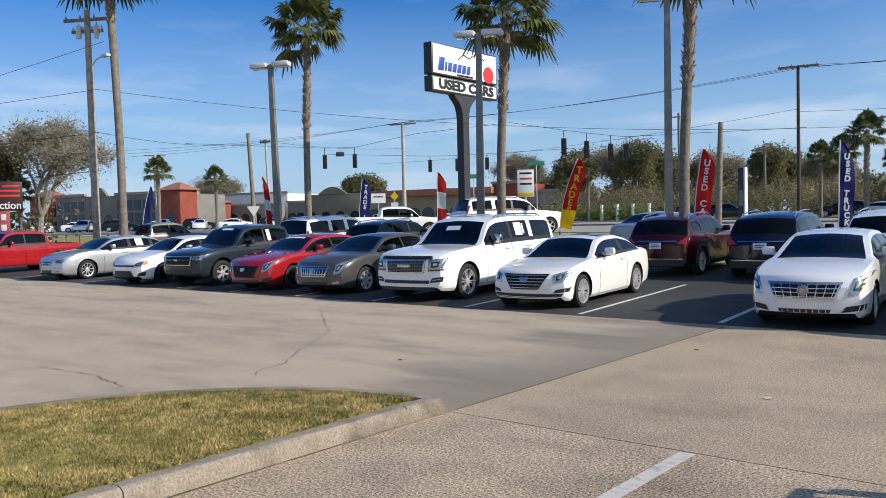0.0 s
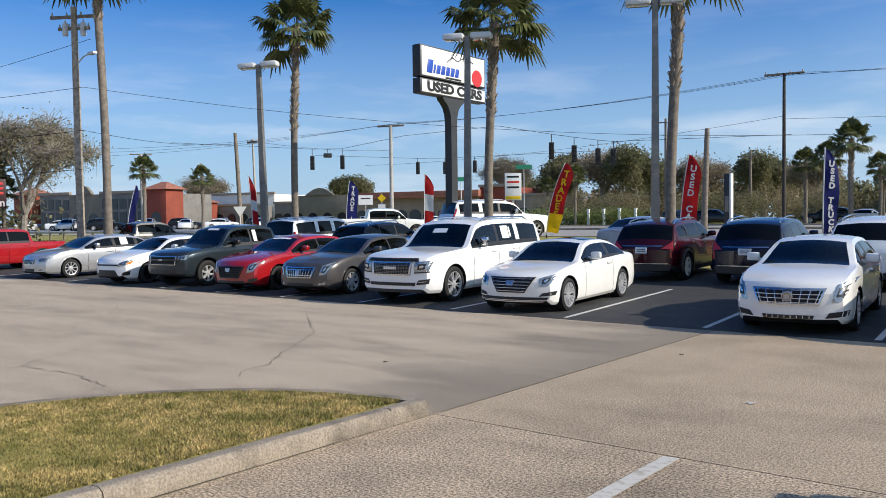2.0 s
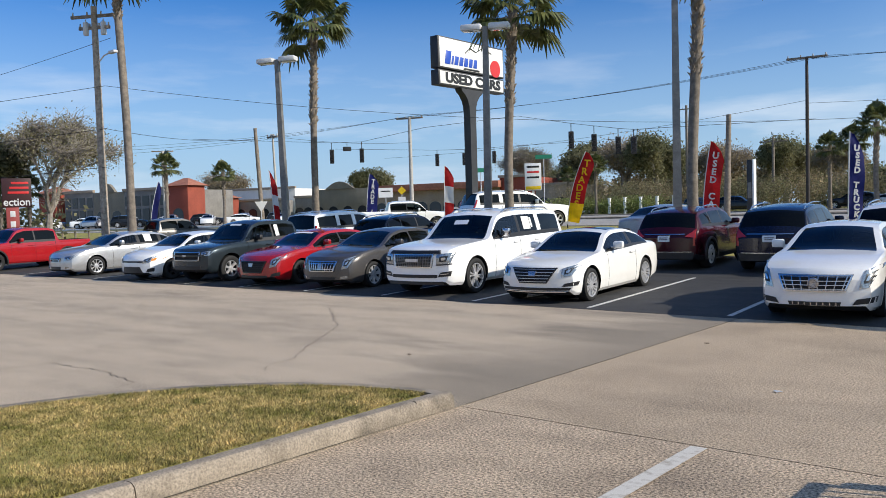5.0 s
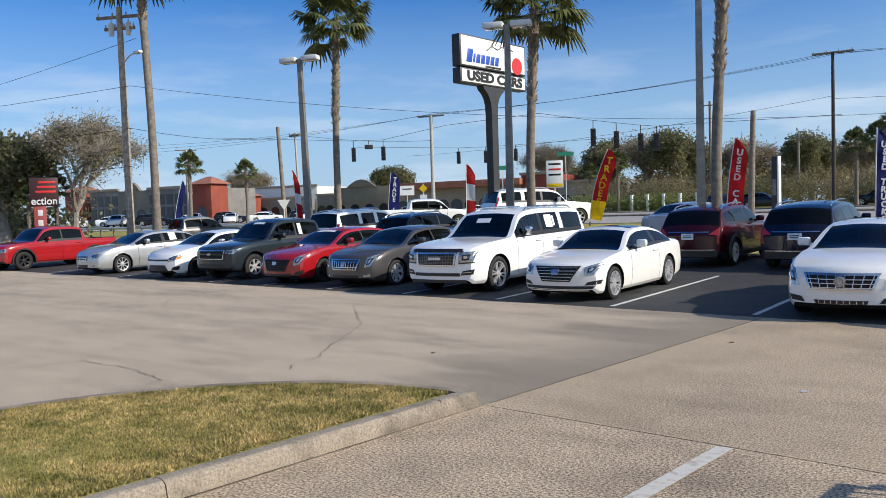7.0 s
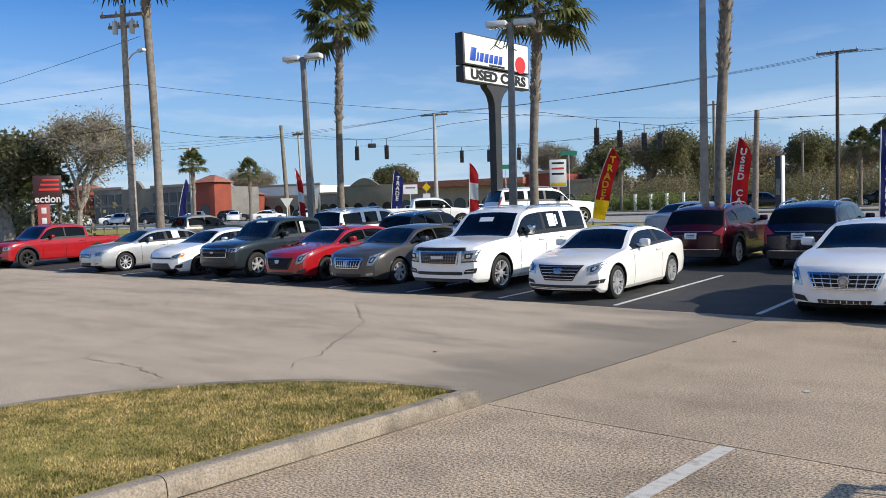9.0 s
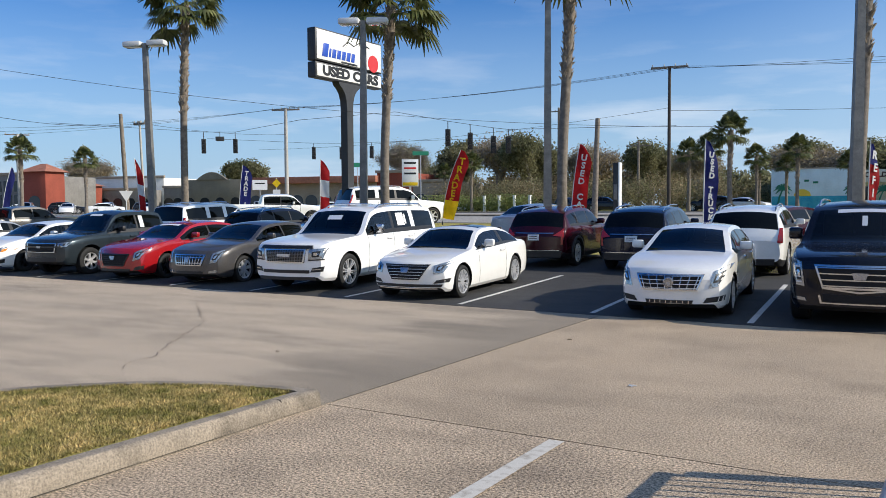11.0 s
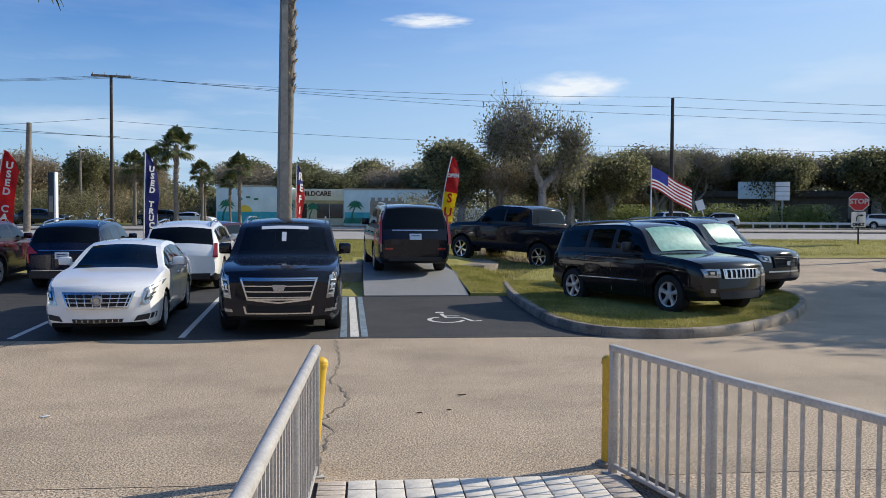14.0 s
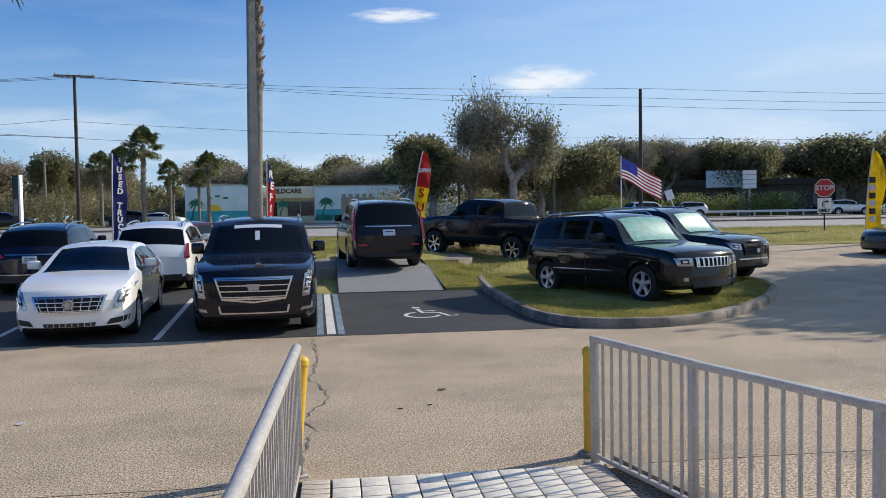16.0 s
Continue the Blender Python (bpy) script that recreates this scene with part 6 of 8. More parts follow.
LEAF_DRY = material("bald_tree_leaf", (0.22, 0.175, 0.10), 0.7, second=(0.36, 0.28, 0.16), scale=0.6, spread=0.45, translucent=0.35)
LEAF_OLIVE = material("thin_olive_leaf", (0.20, 0.19, 0.10), 0.7, second=(0.30, 0.26, 0.15), scale=0.6, spread=0.45, translucent=0.4)
BARK = material("grey_bark", (0.27, 0.24, 0.205), 0.95, vary=0.3, scale=5, bump=0.6)


def fan_leaf(bm, base, direction, length, r, segs=18, droop=0.5):
    """A costapalmate leaf: stalk and a fan of narrow drooping segments."""
    d = direction.normalized()
    side = d.cross(Vector((0, 0, 1)))
    side = side.normalized() if side.length > 0.05 else Vector((1, 0, 0))
    up = side.cross(d).normalized()
    hub = base + d * length * 0.62 - Vector((0, 0, 0.10 * length * droop))
    w = 0.018
    a, b = [bm.verts.new(base + side * s) for s in (-w, w)], [bm.verts.new(hub + side * s) for s in (-w * 0.6, w * 0.6)]
    bm.faces.new((a[0], a[1], b[1], b[0]))
    for k in range(segs):
        t = (k / (segs - 1) - 0.5) * 2
        ang = t * 2.05
        out = (d * math.cos(ang) + side * math.sin(ang) + up * (0.10 * math.cos(ang * 2))).normalized()
        ln = length * (0.56 - 0.14 * abs(t)) * r.uniform(0.85, 1.1)
        sw = 0.085 * length
        perp = out.cross(up).normalized() * sw
        mid = hub + out * ln * 0.6 - Vector((0, 0, ln * 0.10 * droop))
        tip = hub + out * ln * 0.94 - Vector((0, 0, ln * (0.14 + 0.40 * droop * r.uniform(0.6, 1.3))))
        v0, v1, v2, v3, v4 = bm.verts.new(hub), bm.verts.new(mid + perp * 0.5), bm.verts.new(mid - perp * 0.5), bm.verts.new(tip + perp * 0.08), bm.verts.new(tip - perp * 0.08)
        bm.faces.new((v0, v1, v2))
        bm.faces.new((v1, v3, v4, v2))


def palm(height, trunk_r, crown, seed, boots=0.45, lean=(0, 0), label="tall cabbage palm with shaggy trunk", leaves=40, m=None):
    r = random.Random(seed)
    root = thing("palm_tree", m or Matrix(), label, "palm tree", "palms of the lot")
    bm = bmesh.new()
    n = 14
    pts, rad = [], []
    for i in range(n + 1):
        t = i / n
        pts.append((lean[0] * t * t + 0.03 * math.sin(t * 7 + seed), lean[1] * t * t, height * t))
        rad.append(trunk_r * (1.25 - 0.35 * min(1, t * 6)) * (1 - 0.12 * t) if t < 0.5 else trunk_r * 0.84)
    tube(bm, [(0, 0, -0.15)] + pts[1:], rad, 14)
    part("trunk", bm, PALM_TRUNK, root)
    bm = bmesh.new()
    z0 = height * (1 - boots)
    cnt = int(boots * height / 0.075)
    for k in range(cnt):
        t = k / cnt
        z = z0 + (height - z0) * t
        q = z / height
        cx, cy = lean[0] * q * q + 0.03 * math.sin(q * 7 + seed), lean[1] * q * q
        for c in range(3):
            a = k * 2.4 + c * 2.094 + r.uniform(-0.3, 0.3)
            o = Vector((math.cos(a), math.sin(a), 0))
            s = Vector((-o.y, o.x, 0)) * 0.055
            base = Vector((cx, cy, z)) + o * trunk_r * 0.78
            tip = base + o * r.uniform(0.05, 0.14) + Vector((0, 0, r.uniform(0.12, 0.26)))
            v = [bm.verts.new(p) for p in (base - s, base + s, base + s * 0.8 + Vector((0, 0, 0.10)), base - s * 0.8 + Vector((0, 0, 0.10)), tip - s * 0.5, tip + s * 0.5)]
            for f in ((0, 1, 5, 4), (3, 4, 5, 2), (0, 4, 3), (1, 2, 5)):
                bm.faces.new([v[i] for i in f])
    part("boot_sheath", bm, PALM_BOOT, root, "rough brown leaf bases round the trunk")
    top_p = Vector((lean[0] + 0.03 * math.sin(7 + seed), lean[1], height - 0.1))
    bm, dead = bmesh.new(), bmesh.new()
    for k in range(leaves):
        t = k / leaves
        a = k * 2.39996 + r.uniform(-0.2, 0.2)
        el = radians(86 - 112 * t ** 0.85 + r.uniform(-12, 12))
        d = Vector((math.cos(a) * math.cos(el), math.sin(a) * math.cos(el), math.sin(el)))
        fan_leaf(bm if t < 0.985 else dead, top_p + d * 0.1, d, crown * r.uniform(0.8, 1.12), r, 20, 0.35 + 0.75 * t)
    part("crown", bm, PALM_LEAF, root, "fan-shaped green palm leaves", smooth=False)
    part("dry_leaves", dead, PALM_DEAD, root, "hanging dry brown leaves", smooth=False)
    return root


P_A = palm(11.3, 0.20, 1.95, 1, 0.46, (0.36, 0.0), m=pose(-32.05, 28, gz(28)))
P_B = palm(9.75, 0.21, 2.0, 2, 0.40, (0.42, 0.0), m=pose(-19.9, 28, gz(28)))
P_C = palm(10.9, 0.21, 1.9, 3, 0.45, (0.45, 0.0), m=pose(-11.92, 28, gz(28)))
P_D = palm(11.3, 0.21, 1.8, 4, 0.50, (0.2, 0.0), m=pose(-2.2, 28, gz(28)))
P_E = palm(13.9, 0.21, 2.1, 5, 0.20, (-0.62, 0.0), m=pose(-35.8, 20.0, gz(20)), label="tall slim palm with a smooth grey trunk")


def tree(height, spread, trunk_r, seed, leaf_mat, leaves=2600, bare=0.0, leaf=0.16, low=0.3, label="broad dark green oak", name="tree", twigs=0):
    """Tapered trunk, forking limbs and a crown of many small leaves in clumps."""
    r = random.Random(seed)
    root = thing(name, Matrix(), label, "tree", "trees across the street")
    bm = bmesh.new()
    tips = []

    def grow(p, d, ln, rad, depth):
        q = p + d * ln
        mid = p.lerp(q, 0.5) + Vector((r.uniform(-1, 1), r.uniform(-1, 1), r.uniform(-0.3, 0.6))) * ln * 0.07
        tube(bm, [p, mid, q], [rad, rad * 0.85, rad * 0.68], 7 if depth < 2 else 5, caps=False)
        if depth >= 1:
            tips.append((q, ln))
            tips.append((mid, ln))
        if depth < (5 if leaf < 0.06 else 4):
            for _ in range(3 if depth < 2 else 2 + (r.random() < 0.4)):
                nd = (d + Vector((r.uniform(-1, 1), r.uniform(-1, 1), r.uniform(-0.35, 0.7))) * (0.75 + 0.1 * depth)).normalized()
                nd.x *= spread
                nd.y *= spread
                grow(q, nd.normalized(), ln * r.uniform(0.62, 0.82), rad * 0.62, depth + 1)
    grow(Vector((0, 0, -0.1)), Vector((r.uniform(-0.08, 0.08), r.uniform(-0.08, 0.08), 1)), height * low, trunk_r, 0)
    part("trunk", bm, BARK, root, "grey-brown trunk and forking limbs")
    if twigs:
        bm = bmesh.new()
        for c, ln in tips:
            for _ in range(twigs):
                out = Vector((c.x, c.y, 0)).normalized() * 0.5 if c.xy.length > 0.1 else Vector()
                d = (Vector((r.gauss(0, 1), r.gauss(0, 1), r.gauss(0.35, 0.8))) + out).normalized() * height * r.uniform(0.04, 0.10)
                side = d.orthogonal().normalized() * height * 0.0011
                turn = side.cross(d.normalized())
                bend = d * 0.5 + Vector((r.gauss(0, 1), r.gauss(0, 1), r.gauss(0, 1))) * d.length * 0.1
                e = c + d
                ring = [bm.verts.new(c + v) for v in (side, turn - side * 0.5, -turn - side * 0.5)]
                mid = [bm.verts.new(c + bend + v * 0.7) for v in (side, turn - side * 0.5, -turn - side * 0.5)]
                tip = bm.verts.new(e)
                for i in range(3):
                    j = (i + 1) % 3
                    bm.faces.new((ring[i], ring[j], mid[j], mid[i]))
                    bm.faces.new((mid[i], mid[j], tip))
        part("branchwork", bm, BARK, root, "fine grey bare twigs", smooth=False)
    share_of = [r.random() ** 1.5 for _ in tips]
    top_z = max(t[0].z for t in tips)
    bm = bmesh.new()
    count = int(leaves * (1 - bare))
    for k in range(count):
        i = r.randrange(len(tips))
        if r.random() > share_of[i]:
            i = r.randrange(len(tips))
        c, ln = tips[i]
        o = Vector((r.gauss(0, 1), r.gauss(0, 1), r.gauss(0, 0.75)))
        if o.length > 1.9:
            o *= r.uniform(1.0, 1.9) / o.length
        o = o * height * (0.032 + 0.03 * share_of[i])
        p = c + o
        a = Vector((r.gauss(0, 1), r.gauss(0, 1), r.gauss(0, 1))).normalized() * leaf * r.uniform(0.6, 1.3)
        b = a.cross(Vector((r.gauss(0, 1), r.gauss(0, 1), r.gauss(0, 1)))).normalized() * leaf * 0.6
        bm.faces.new([bm.verts.new(v) for v in (p - a, p + b, p + a, p - b)])
    part("crown", bm, leaf_mat, root, "uneven crown of small leaves", smooth=False)
    root["top"] = top_z
    return root


OAK = tree(9.5, 1.25, 0.32, 11, LEAF, 27000, leaf=0.08, low=0.15)
OAK2 = tree(9.0, 1.0, 0.3, 12, LEAF, 25000, leaf=0.085, low=0.14)
BALD = tree(9.0, 1.0, 0.15, 13, LEAF_OLIVE, 7500, leaf=0.05, low=0.17, twigs=9, label="half-bare winter tree with brown leaves")
BALD2 = tree(8.5, 1.0, 0.2, 14, LEAF_DRY, 9000, leaf=0.055, low=0.14, twigs=6, label="brown winter tree with thin foliage")
BIG = tree(13.0, 1.7, 0.30, 19, LEAF, 7500, leaf=0.065, low=0.12, twigs=14, label="large spreading oak with a partly bare crown")
TOPS = {}
for o in (OAK, OAK2, BALD, BALD2, BIG):
    TOPS[o.name] = o["top"]
    del o["top"]


def put(ob, x, y, h, first=False, wide=1.0):
    """Places a tree, or a copy of it, with the top at the given height above the ground."""
    s = h / TOPS[ob.name.split("|")[0]] if ob.name in TOPS else 1.0
    m = Matrix.Translation((x, y, gz(y))) @ Matrix.Rotation(rng.uniform(0, 6.28), 4, "Z") @ Matrix.Diagonal((s * wide, s * wide, s, 1))
    if first:
        ob.matrix_basis = m
        return ob
    return copy_thing(ob, m @ Matrix.Diagonal((1 / ob.scale.x, 1 / ob.scale.y, 1 / ob.scale.z, 1)))


put(BIG, 17.0, 76, 11.2, True, 0.64)
put(OAK, 36, 96, 8.5, True)
put(OAK2, 58, 88, 7.8, True, 1.2)
put(BALD, -52, 23.4, 8.1, True, 1.02)
put(BALD2, 40, 104, 9.0, True)
# the oak at (27, 21.5) stands unseen, added to shade the exit lane
for x, y, h, o in ((48, 92, 8.0, OAK), (66, 84, 8.4, OAK), (74, 92, 9.2, OAK2), (30, 108, 9, BALD), (24, 112, 9.5, BALD2), (8, 82, 7.5, OAK2), (26, 84, 7.0, OAK), (12, 120, 9, OAK), (2, 126, 8.5, OAK2), (-8, 130, 8.5, OAK),
                  (-18, 128, 8.6, OAK2), (-30, 118, 7.8, BALD2), (-38, 122, 9.0, OAK), (-50, 128, 9.5, BALD2), (-56, 118, 10.5, OAK), (-64, 122, 11, BALD2), (-72, 126, 10.5, OAK2), (-80, 120, 11.5, BALD), (-90, 150, 9, OAK),
                  (-100, 150, 11.5, BALD), (-105, 160, 9, OAK2), (-72, 22, 6.5, OAK), (-66, 18, 6.5, OAK2), (-150, 150, 11, OAK2), (-170, 120, 11, BALD2), (27, 21.5, 9.0, OAK),
                  (-56.2, 20.6, 6.6, OAK2), (10, 81, 6.4, OAK), (13.5, 80, 5.8, BALD2), (21, 81, 6.2, OAK2), (18, 83, 6.4, OAK), (34, 92, 8.6, BALD), (39, 94, 9.0, BALD), (44, 97, 8.6, BALD), (46, 96, 6.8, OAK), (50, 100, 6.6, BALD)):
    put(o, x, y, h)
# lower trees that close the gaps of the far tree line
for k, (x, y, h) in enumerate(((-15, 112, 7.0), (-5, 110, 6.6), (4, 114, 7.2), (11, 106, 7.4), (20, 102, 7.2), (27, 99, 7.0), (33, 102, 7.8), (43, 99, 7.6), (53, 98, 8.2), (62, 96, 8.0))):
    put((BALD2, OAK, BALD2, OAK2)[k % 4], x, y, h, False, 1.45)
# street palms across the road
for k, (x, y, h) in enumerate(((-17.4, 80, 8.6), (-19.8, 82, 7.0), (-22.3, 84, 6.6), (-15.6, 83, 5.8), (-11.8, 82, 6.4), (-7.6, 83, 5.0), (13, 84, 5.2), (22.5, 82, 5.5), (27, 86, 5.6), (-14, 90, 5.2), (-17, 92, 5.0), (-51, 90, 6.8), (-94, 57.2, 8.6), (-90, 63, 7.5), (-66, 108, 6.6), (-56, 24, 4.5), (-53, 21, 3.8))):
    if k == 0:
        P_F = palm(6.2, 0.2, 1.5, 8, 0.5, leaves=40, m=pose(x, y, gz(y)))
        P_F.matrix_basis = P_F.matrix_basis @ Matrix.Diagonal((h / 7, h / 7, h / 7, 1))
        tagged(P_F, "cabbage palm with a round crown by the street", group="palms by the street")
    else:
        copy_thing(P_F, Matrix.Translation((x, y, gz(y))) @ Matrix.Rotation(k * 1.3, 4, "Z") @ Matrix.Diagonal((1, 1, 1, 1)) @ Matrix.Diagonal((7 / 8.3 * h / 7,) * 3 + (1,)))


def foliage_band(name, label, cells, seed, leaf, mat):
    """Dense far foliage: leaves in clumps along (x0, x1, y, depth, height, count) cells."""
    r = np.random.default_rng(seed)
    quads = []
    for x0, x1, y, dep, hgt, cnt in cells:
        n = max(4, int((x1 - x0) / 0.9))
        cx, cy, ch = r.uniform(x0, x1, n), y + r.uniform(-dep, dep, n), hgt * r.uniform(0.5, 1.0, n)
        k = r.integers(0, n, cnt)
        rad = (1.0 + 0.9 * r.random(cnt)) * 0.7
        g_ = r.normal(0, 1, (cnt, 3))
        p = np.stack([cx[k] + g_[:, 0] * rad, cy[k] + g_[:, 1] * rad, gz(y) + ch[k] * np.sqrt(r.random(cnt)) + g_[:, 2] * 0.35], 1)
        p[:, 2] = np.clip(p[:, 2], gz(y), gz(y) + hgt * 1.08)
        a = r.normal(0, 1, (cnt, 3))
        a *= (leaf * r.uniform(0.5, 1.2, cnt) / np.linalg.norm(a, axis=1))[:, None]
        b = np.cross(a, r.normal(0, 1, (cnt, 3)))
        b *= (leaf * 0.6 / np.linalg.norm(b, axis=1))[:, None]
        quads.append(np.stack([p - a, p + b, p + a, p - b], 1).reshape(-1, 3))
    co = np.concatenate(quads)
    me = bpy.data.meshes.new(name)
    me.from_pydata(co.tolist(), [], np.arange(len(co)).reshape(-1, 4).tolist())
    me.materials.append(mat)
    return tagged(new(name, me), label, "foliage", kind="stuff")


foliage_band("far_woods", "far belt of dark green woods behind the street", [(-90, 0, 142, 5, 7.0, 34000), (0, 60, 125, 5, 6.5, 24000), (60, 120, 105, 5, 8.0, 18000), (-260, -90, 215, 6, 7.5, 22000)], 21, 0.34, LEAF)
foliage_band("far_thicket", "ragged olive thicket under the far trees", [(-64, -22, 104, 3, 4.0, 26000), (-22, -4, 106, 3, 3.4, 10000), (4, 26, 90, 3, 3.4, 9000)], 26, 0.13, LEAF)
foliage_band("far_thicket_brown", "ragged brown winter scrub under the far trees", [(-62, -20, 101, 3, 4.8, 12000), (28, 46, 100, 3, 4.0, 5000)], 27, 0.10, LEAF_DRY)
foliage_band("far_woods_brown", "far belt of brown winter woods", [(-85, -35, 128, 4, 8.0, 15000), (20, 45, 118, 4, 7.5, 9000), (-240, -100, 205, 6, 8, 8000)], 22, 0.28, LEAF_DRY)
foliage_band("hedge_far", "clipped green hedge along the far pavement", [(-59, -41, 92, 0.5, 2.0, 9000), (33, 50, 84, 0.8, 2.4, 11000), (25.5, 30, 82, 0.6, 2.2, 4000)], 23, 0.12, LEAF_HEDGE)
foliage_band("shrubs_left", "green shrubs under the trees at the lot's end", [(-75, -56, 24, 1.5, 3.0, 3000)], 24, 0.22, LEAF)

# ---- posts, lamps and cables ----


def lamp_post(x, y, h=8.68, heads=2, yaw=0):
    root = thing("lamp_post", pose(x, y, gz(y), 0, 0, yaw), "tall bronze-grey square lamp post with pale box heads", "lamp post", "parking lot lamp posts")
    bm = bmesh.new()
    g_ = [[bm.verts.new((sx * r_, sy * r_, z)) for sx, sy in ((-1, -1), (1, -1), (1, 1), (-1, 1))] for r_, z in ((0.145, 0.4), (0.095, h))]
    for i in range(4):
        bm.faces.new((g_[0][i], g_[0][(i + 1) % 4], g_[1][(i + 1) % 4], g_[1][i]))
    bm.faces.new(g_[1])
    part("pole", bm, STEEL_POLE, root, smooth=False)
    bm = bmesh.new()
    lathe(bm, [(0.24, -0.1), (0.24, 0.45), (0.21, 0.5), (0.001, 0.5)], 24)
    part("base", bm, CONC_POLE, root, "round concrete base")
    for s in ((-1, 1) if heads == 2 else (1,)):
        bm = bmesh.new()
        box(bm, 0.08, 0.16, -0.05, 0.05, h - 0.12, h - 0.02, 0.01, pose(0, 0, 0, 0, 0, 0 if s > 0 else 180))
        part("arm", bm, STEEL_POLE, root)
        bm = bmesh.new()
        box(bm, 0.14, 0.95, -0.24, 0.24, h - 0.14, h + 0.10, 0.07, pose(0, 0, 0, 0, 0, 0 if s > 0 else 180))
        head = part("lamp_head", bm, LAMP_HEAD, root, "pale box-shaped lamp head")
        bm = bmesh.new()
        box(bm, 0.2, 0.88, -0.18, 0.18, h - 0.155, h - 0.13, 0.01, pose(0, 0, 0, 0, 0, 0 if s > 0 else 180))
        part("lens", bm, LENS_CLEAR, head)
    return root


L_A = lamp_post(-31.28, 25.5, yaw=25)
L_A.matrix_basis = pose(-31.28, 25.5, gz(25.5), 0, -2.0, 0) @ pose(0, 0, 0, 0, 0, 25) @ Matrix.Diagonal((1.06, 1.06, 1.06, 1))
for x, lean_deg in ((-19.12, 0.6), (-11.38, 0.1), (-2.1, 0.5)):
    copy_thing(L_A, pose(x, 25.5, gz(25.5), 0, lean_deg, 0) @ pose(0, 0, 0, 0, 0, 25) @ Matrix.Diagonal((1 / 1.06, 1 / 1.06, 1 / 1.06, 1)))


def utility_pole(x, y, h, rad, mat, label, arms=((0.35, 2.2),), lean=(0, 0), arm_yaw=0, extras=""):
    root = thing("utility_pole", pose(x, y, gz(y)), label, "utility pole", "utility poles along the streets")
    bm = bmesh.new()
    tube(bm, [(0, 0, -0.3), (lean[0] * 0.5, lean[1] * 0.5, h / 2), (lean[0], lean[1], h)], [rad, rad * 0.88, rad * 0.72], 12)
    part("pole", bm, mat, root)
    for dz, ln in arms:
        bm = bmesh.new()
        box(bm, -ln / 2, ln / 2, -0.06, 0.06, h - dz - 0.07, h - dz + 0.07, 0.01, pose(lean[0], lean[1], 0, 0, 0, arm_yaw))
        arm = part("crossarm", bm, WOOD_POLE, root)
        for k in (-0.46, -0.15, 0.15, 0.46):
            bm = bmesh.new()
            a = radians(arm_yaw)
            lathe(bm, [(0.035, 0.07), (0.05, 0.12), (0.03, 0.16), (0.045, 0.20), (0.001, 0.24)], 8, centre=(lean[0] + math.cos(a) * ln * k, lean[1] + math.sin(a) * ln * k, h - dz))
            part("insulator", bm, CONC_POLE, arm)
    if "t" in extras:
        for s in (-1, 1):
            bm = bmesh.new()
            lathe(bm, [(0.001, -0.4), (0.12, -0.38), (0.135, -0.3), (0.135, 0.16), (0.11, 0.22), (0.035, 0.24), (0.03, 0.36), (0.001, 0.37)], 14, centre=(lean[0] * 0.9 + s * 0.36, s * 0.25, h - 0.95))
            part("transformer", bm, LAMP_HEAD, root, "grey transformer can")
    if "l" in extras:
        bm = bmesh.new()
        tube(bm, [(lean[0] * 0.7, 0, h - 2.75), (0.45, 0.05, h - 2.4), (0.95, 0.1, h - 2.3)], 0.035, 8)
        part("lamp_arm", bm, LAMP_HEAD, root)
        bm = bmesh.new()
        box(bm, 0.9, 1.45, 0.0, 0.24, h - 2.38, h - 2.24, 0.05)
        part("lamp_head", bm, LAMP_HEAD, root)
    return root


utility_pole(-37.52, 19.6, 12.0, 0.19, WOOD_POLE_PALE, "tall wooden utility pole with two transformers", ((0.45, 2.4), (1.0, 1.6)), (-0.2, 0.0), 30, "tl")
utility_pole(-47.74, 36.7, 7.4, 0.17, WOOD_POLE, "short weathered wooden pole", (), (-0.55, 0))
utility_pole(-47.9, 38.2, 7.0, 0.10, CONC_POLE, "thin grey metal pole beside a wooden one", ((0.2, 1.2),), (-0.35, 0))
utility_pole(-50.4, 55.5, 9.6, 0.2, CONC_POLE, "pale concrete utility pole with a crossarm", ((0.1, 2.6),), (0, 0), 20)
utility_pole(-19.75, 51.4, 6.5, 0.21, WOOD_POLE, "short weathered pole by the street", (), (0.22, 0))
utility_pole(-17.22, 59.6, 10.75, 0.14, WOOD_POLE_DARK, "dark wooden utility pole with a crossarm", ((0.05, 2.6),), (0, 0), 10)
utility_pole(22.6, 58.1, 9.75, 0.16, WOOD_POLE_DARK, "dark wooden utility pole across the exit", (), (0, 0))
utility_pole(-43.9, 100.9, 13.6, 0.2, WOOD_POLE, "far wooden utility pole with a crossarm", ((0.5, 3.0),), (0, 0), 10)
utility_pole(-99.0, 60.0, 10.2, 0.26, CONC_POLE, "pale far utility pole before the shops", ((0.1, 2.8),), (-0.2, 0), 60)
utility_pole(-34.3, 104.5, 9.0, 0.2, WOOD_POLE, "far wooden utility pole with a crossarm", ((0.6, 3.2),), (0, 0), 10)
utility_pole(-39.9, 134.2, 10.3, 0.22, WOOD_POLE, "far wooden utility pole with a crossarm", ((0.8, 3.0),), (0, 0), 10)


def cable(a, b, sag, rad=0.012, label="black overhead cable between the poles"):
    bm = bmesh.new()
    a, b = Vector(a), Vector(b)
    tube(bm, [a.lerp(b, i / 16) - Vector((0, 0, sag * 4 * (i / 16) * (1 - i / 16))) for i in range(17)], rad, 5, caps=False)
    tagged(part("cable", bm, CABLE), label, "cable", "overhead cables")


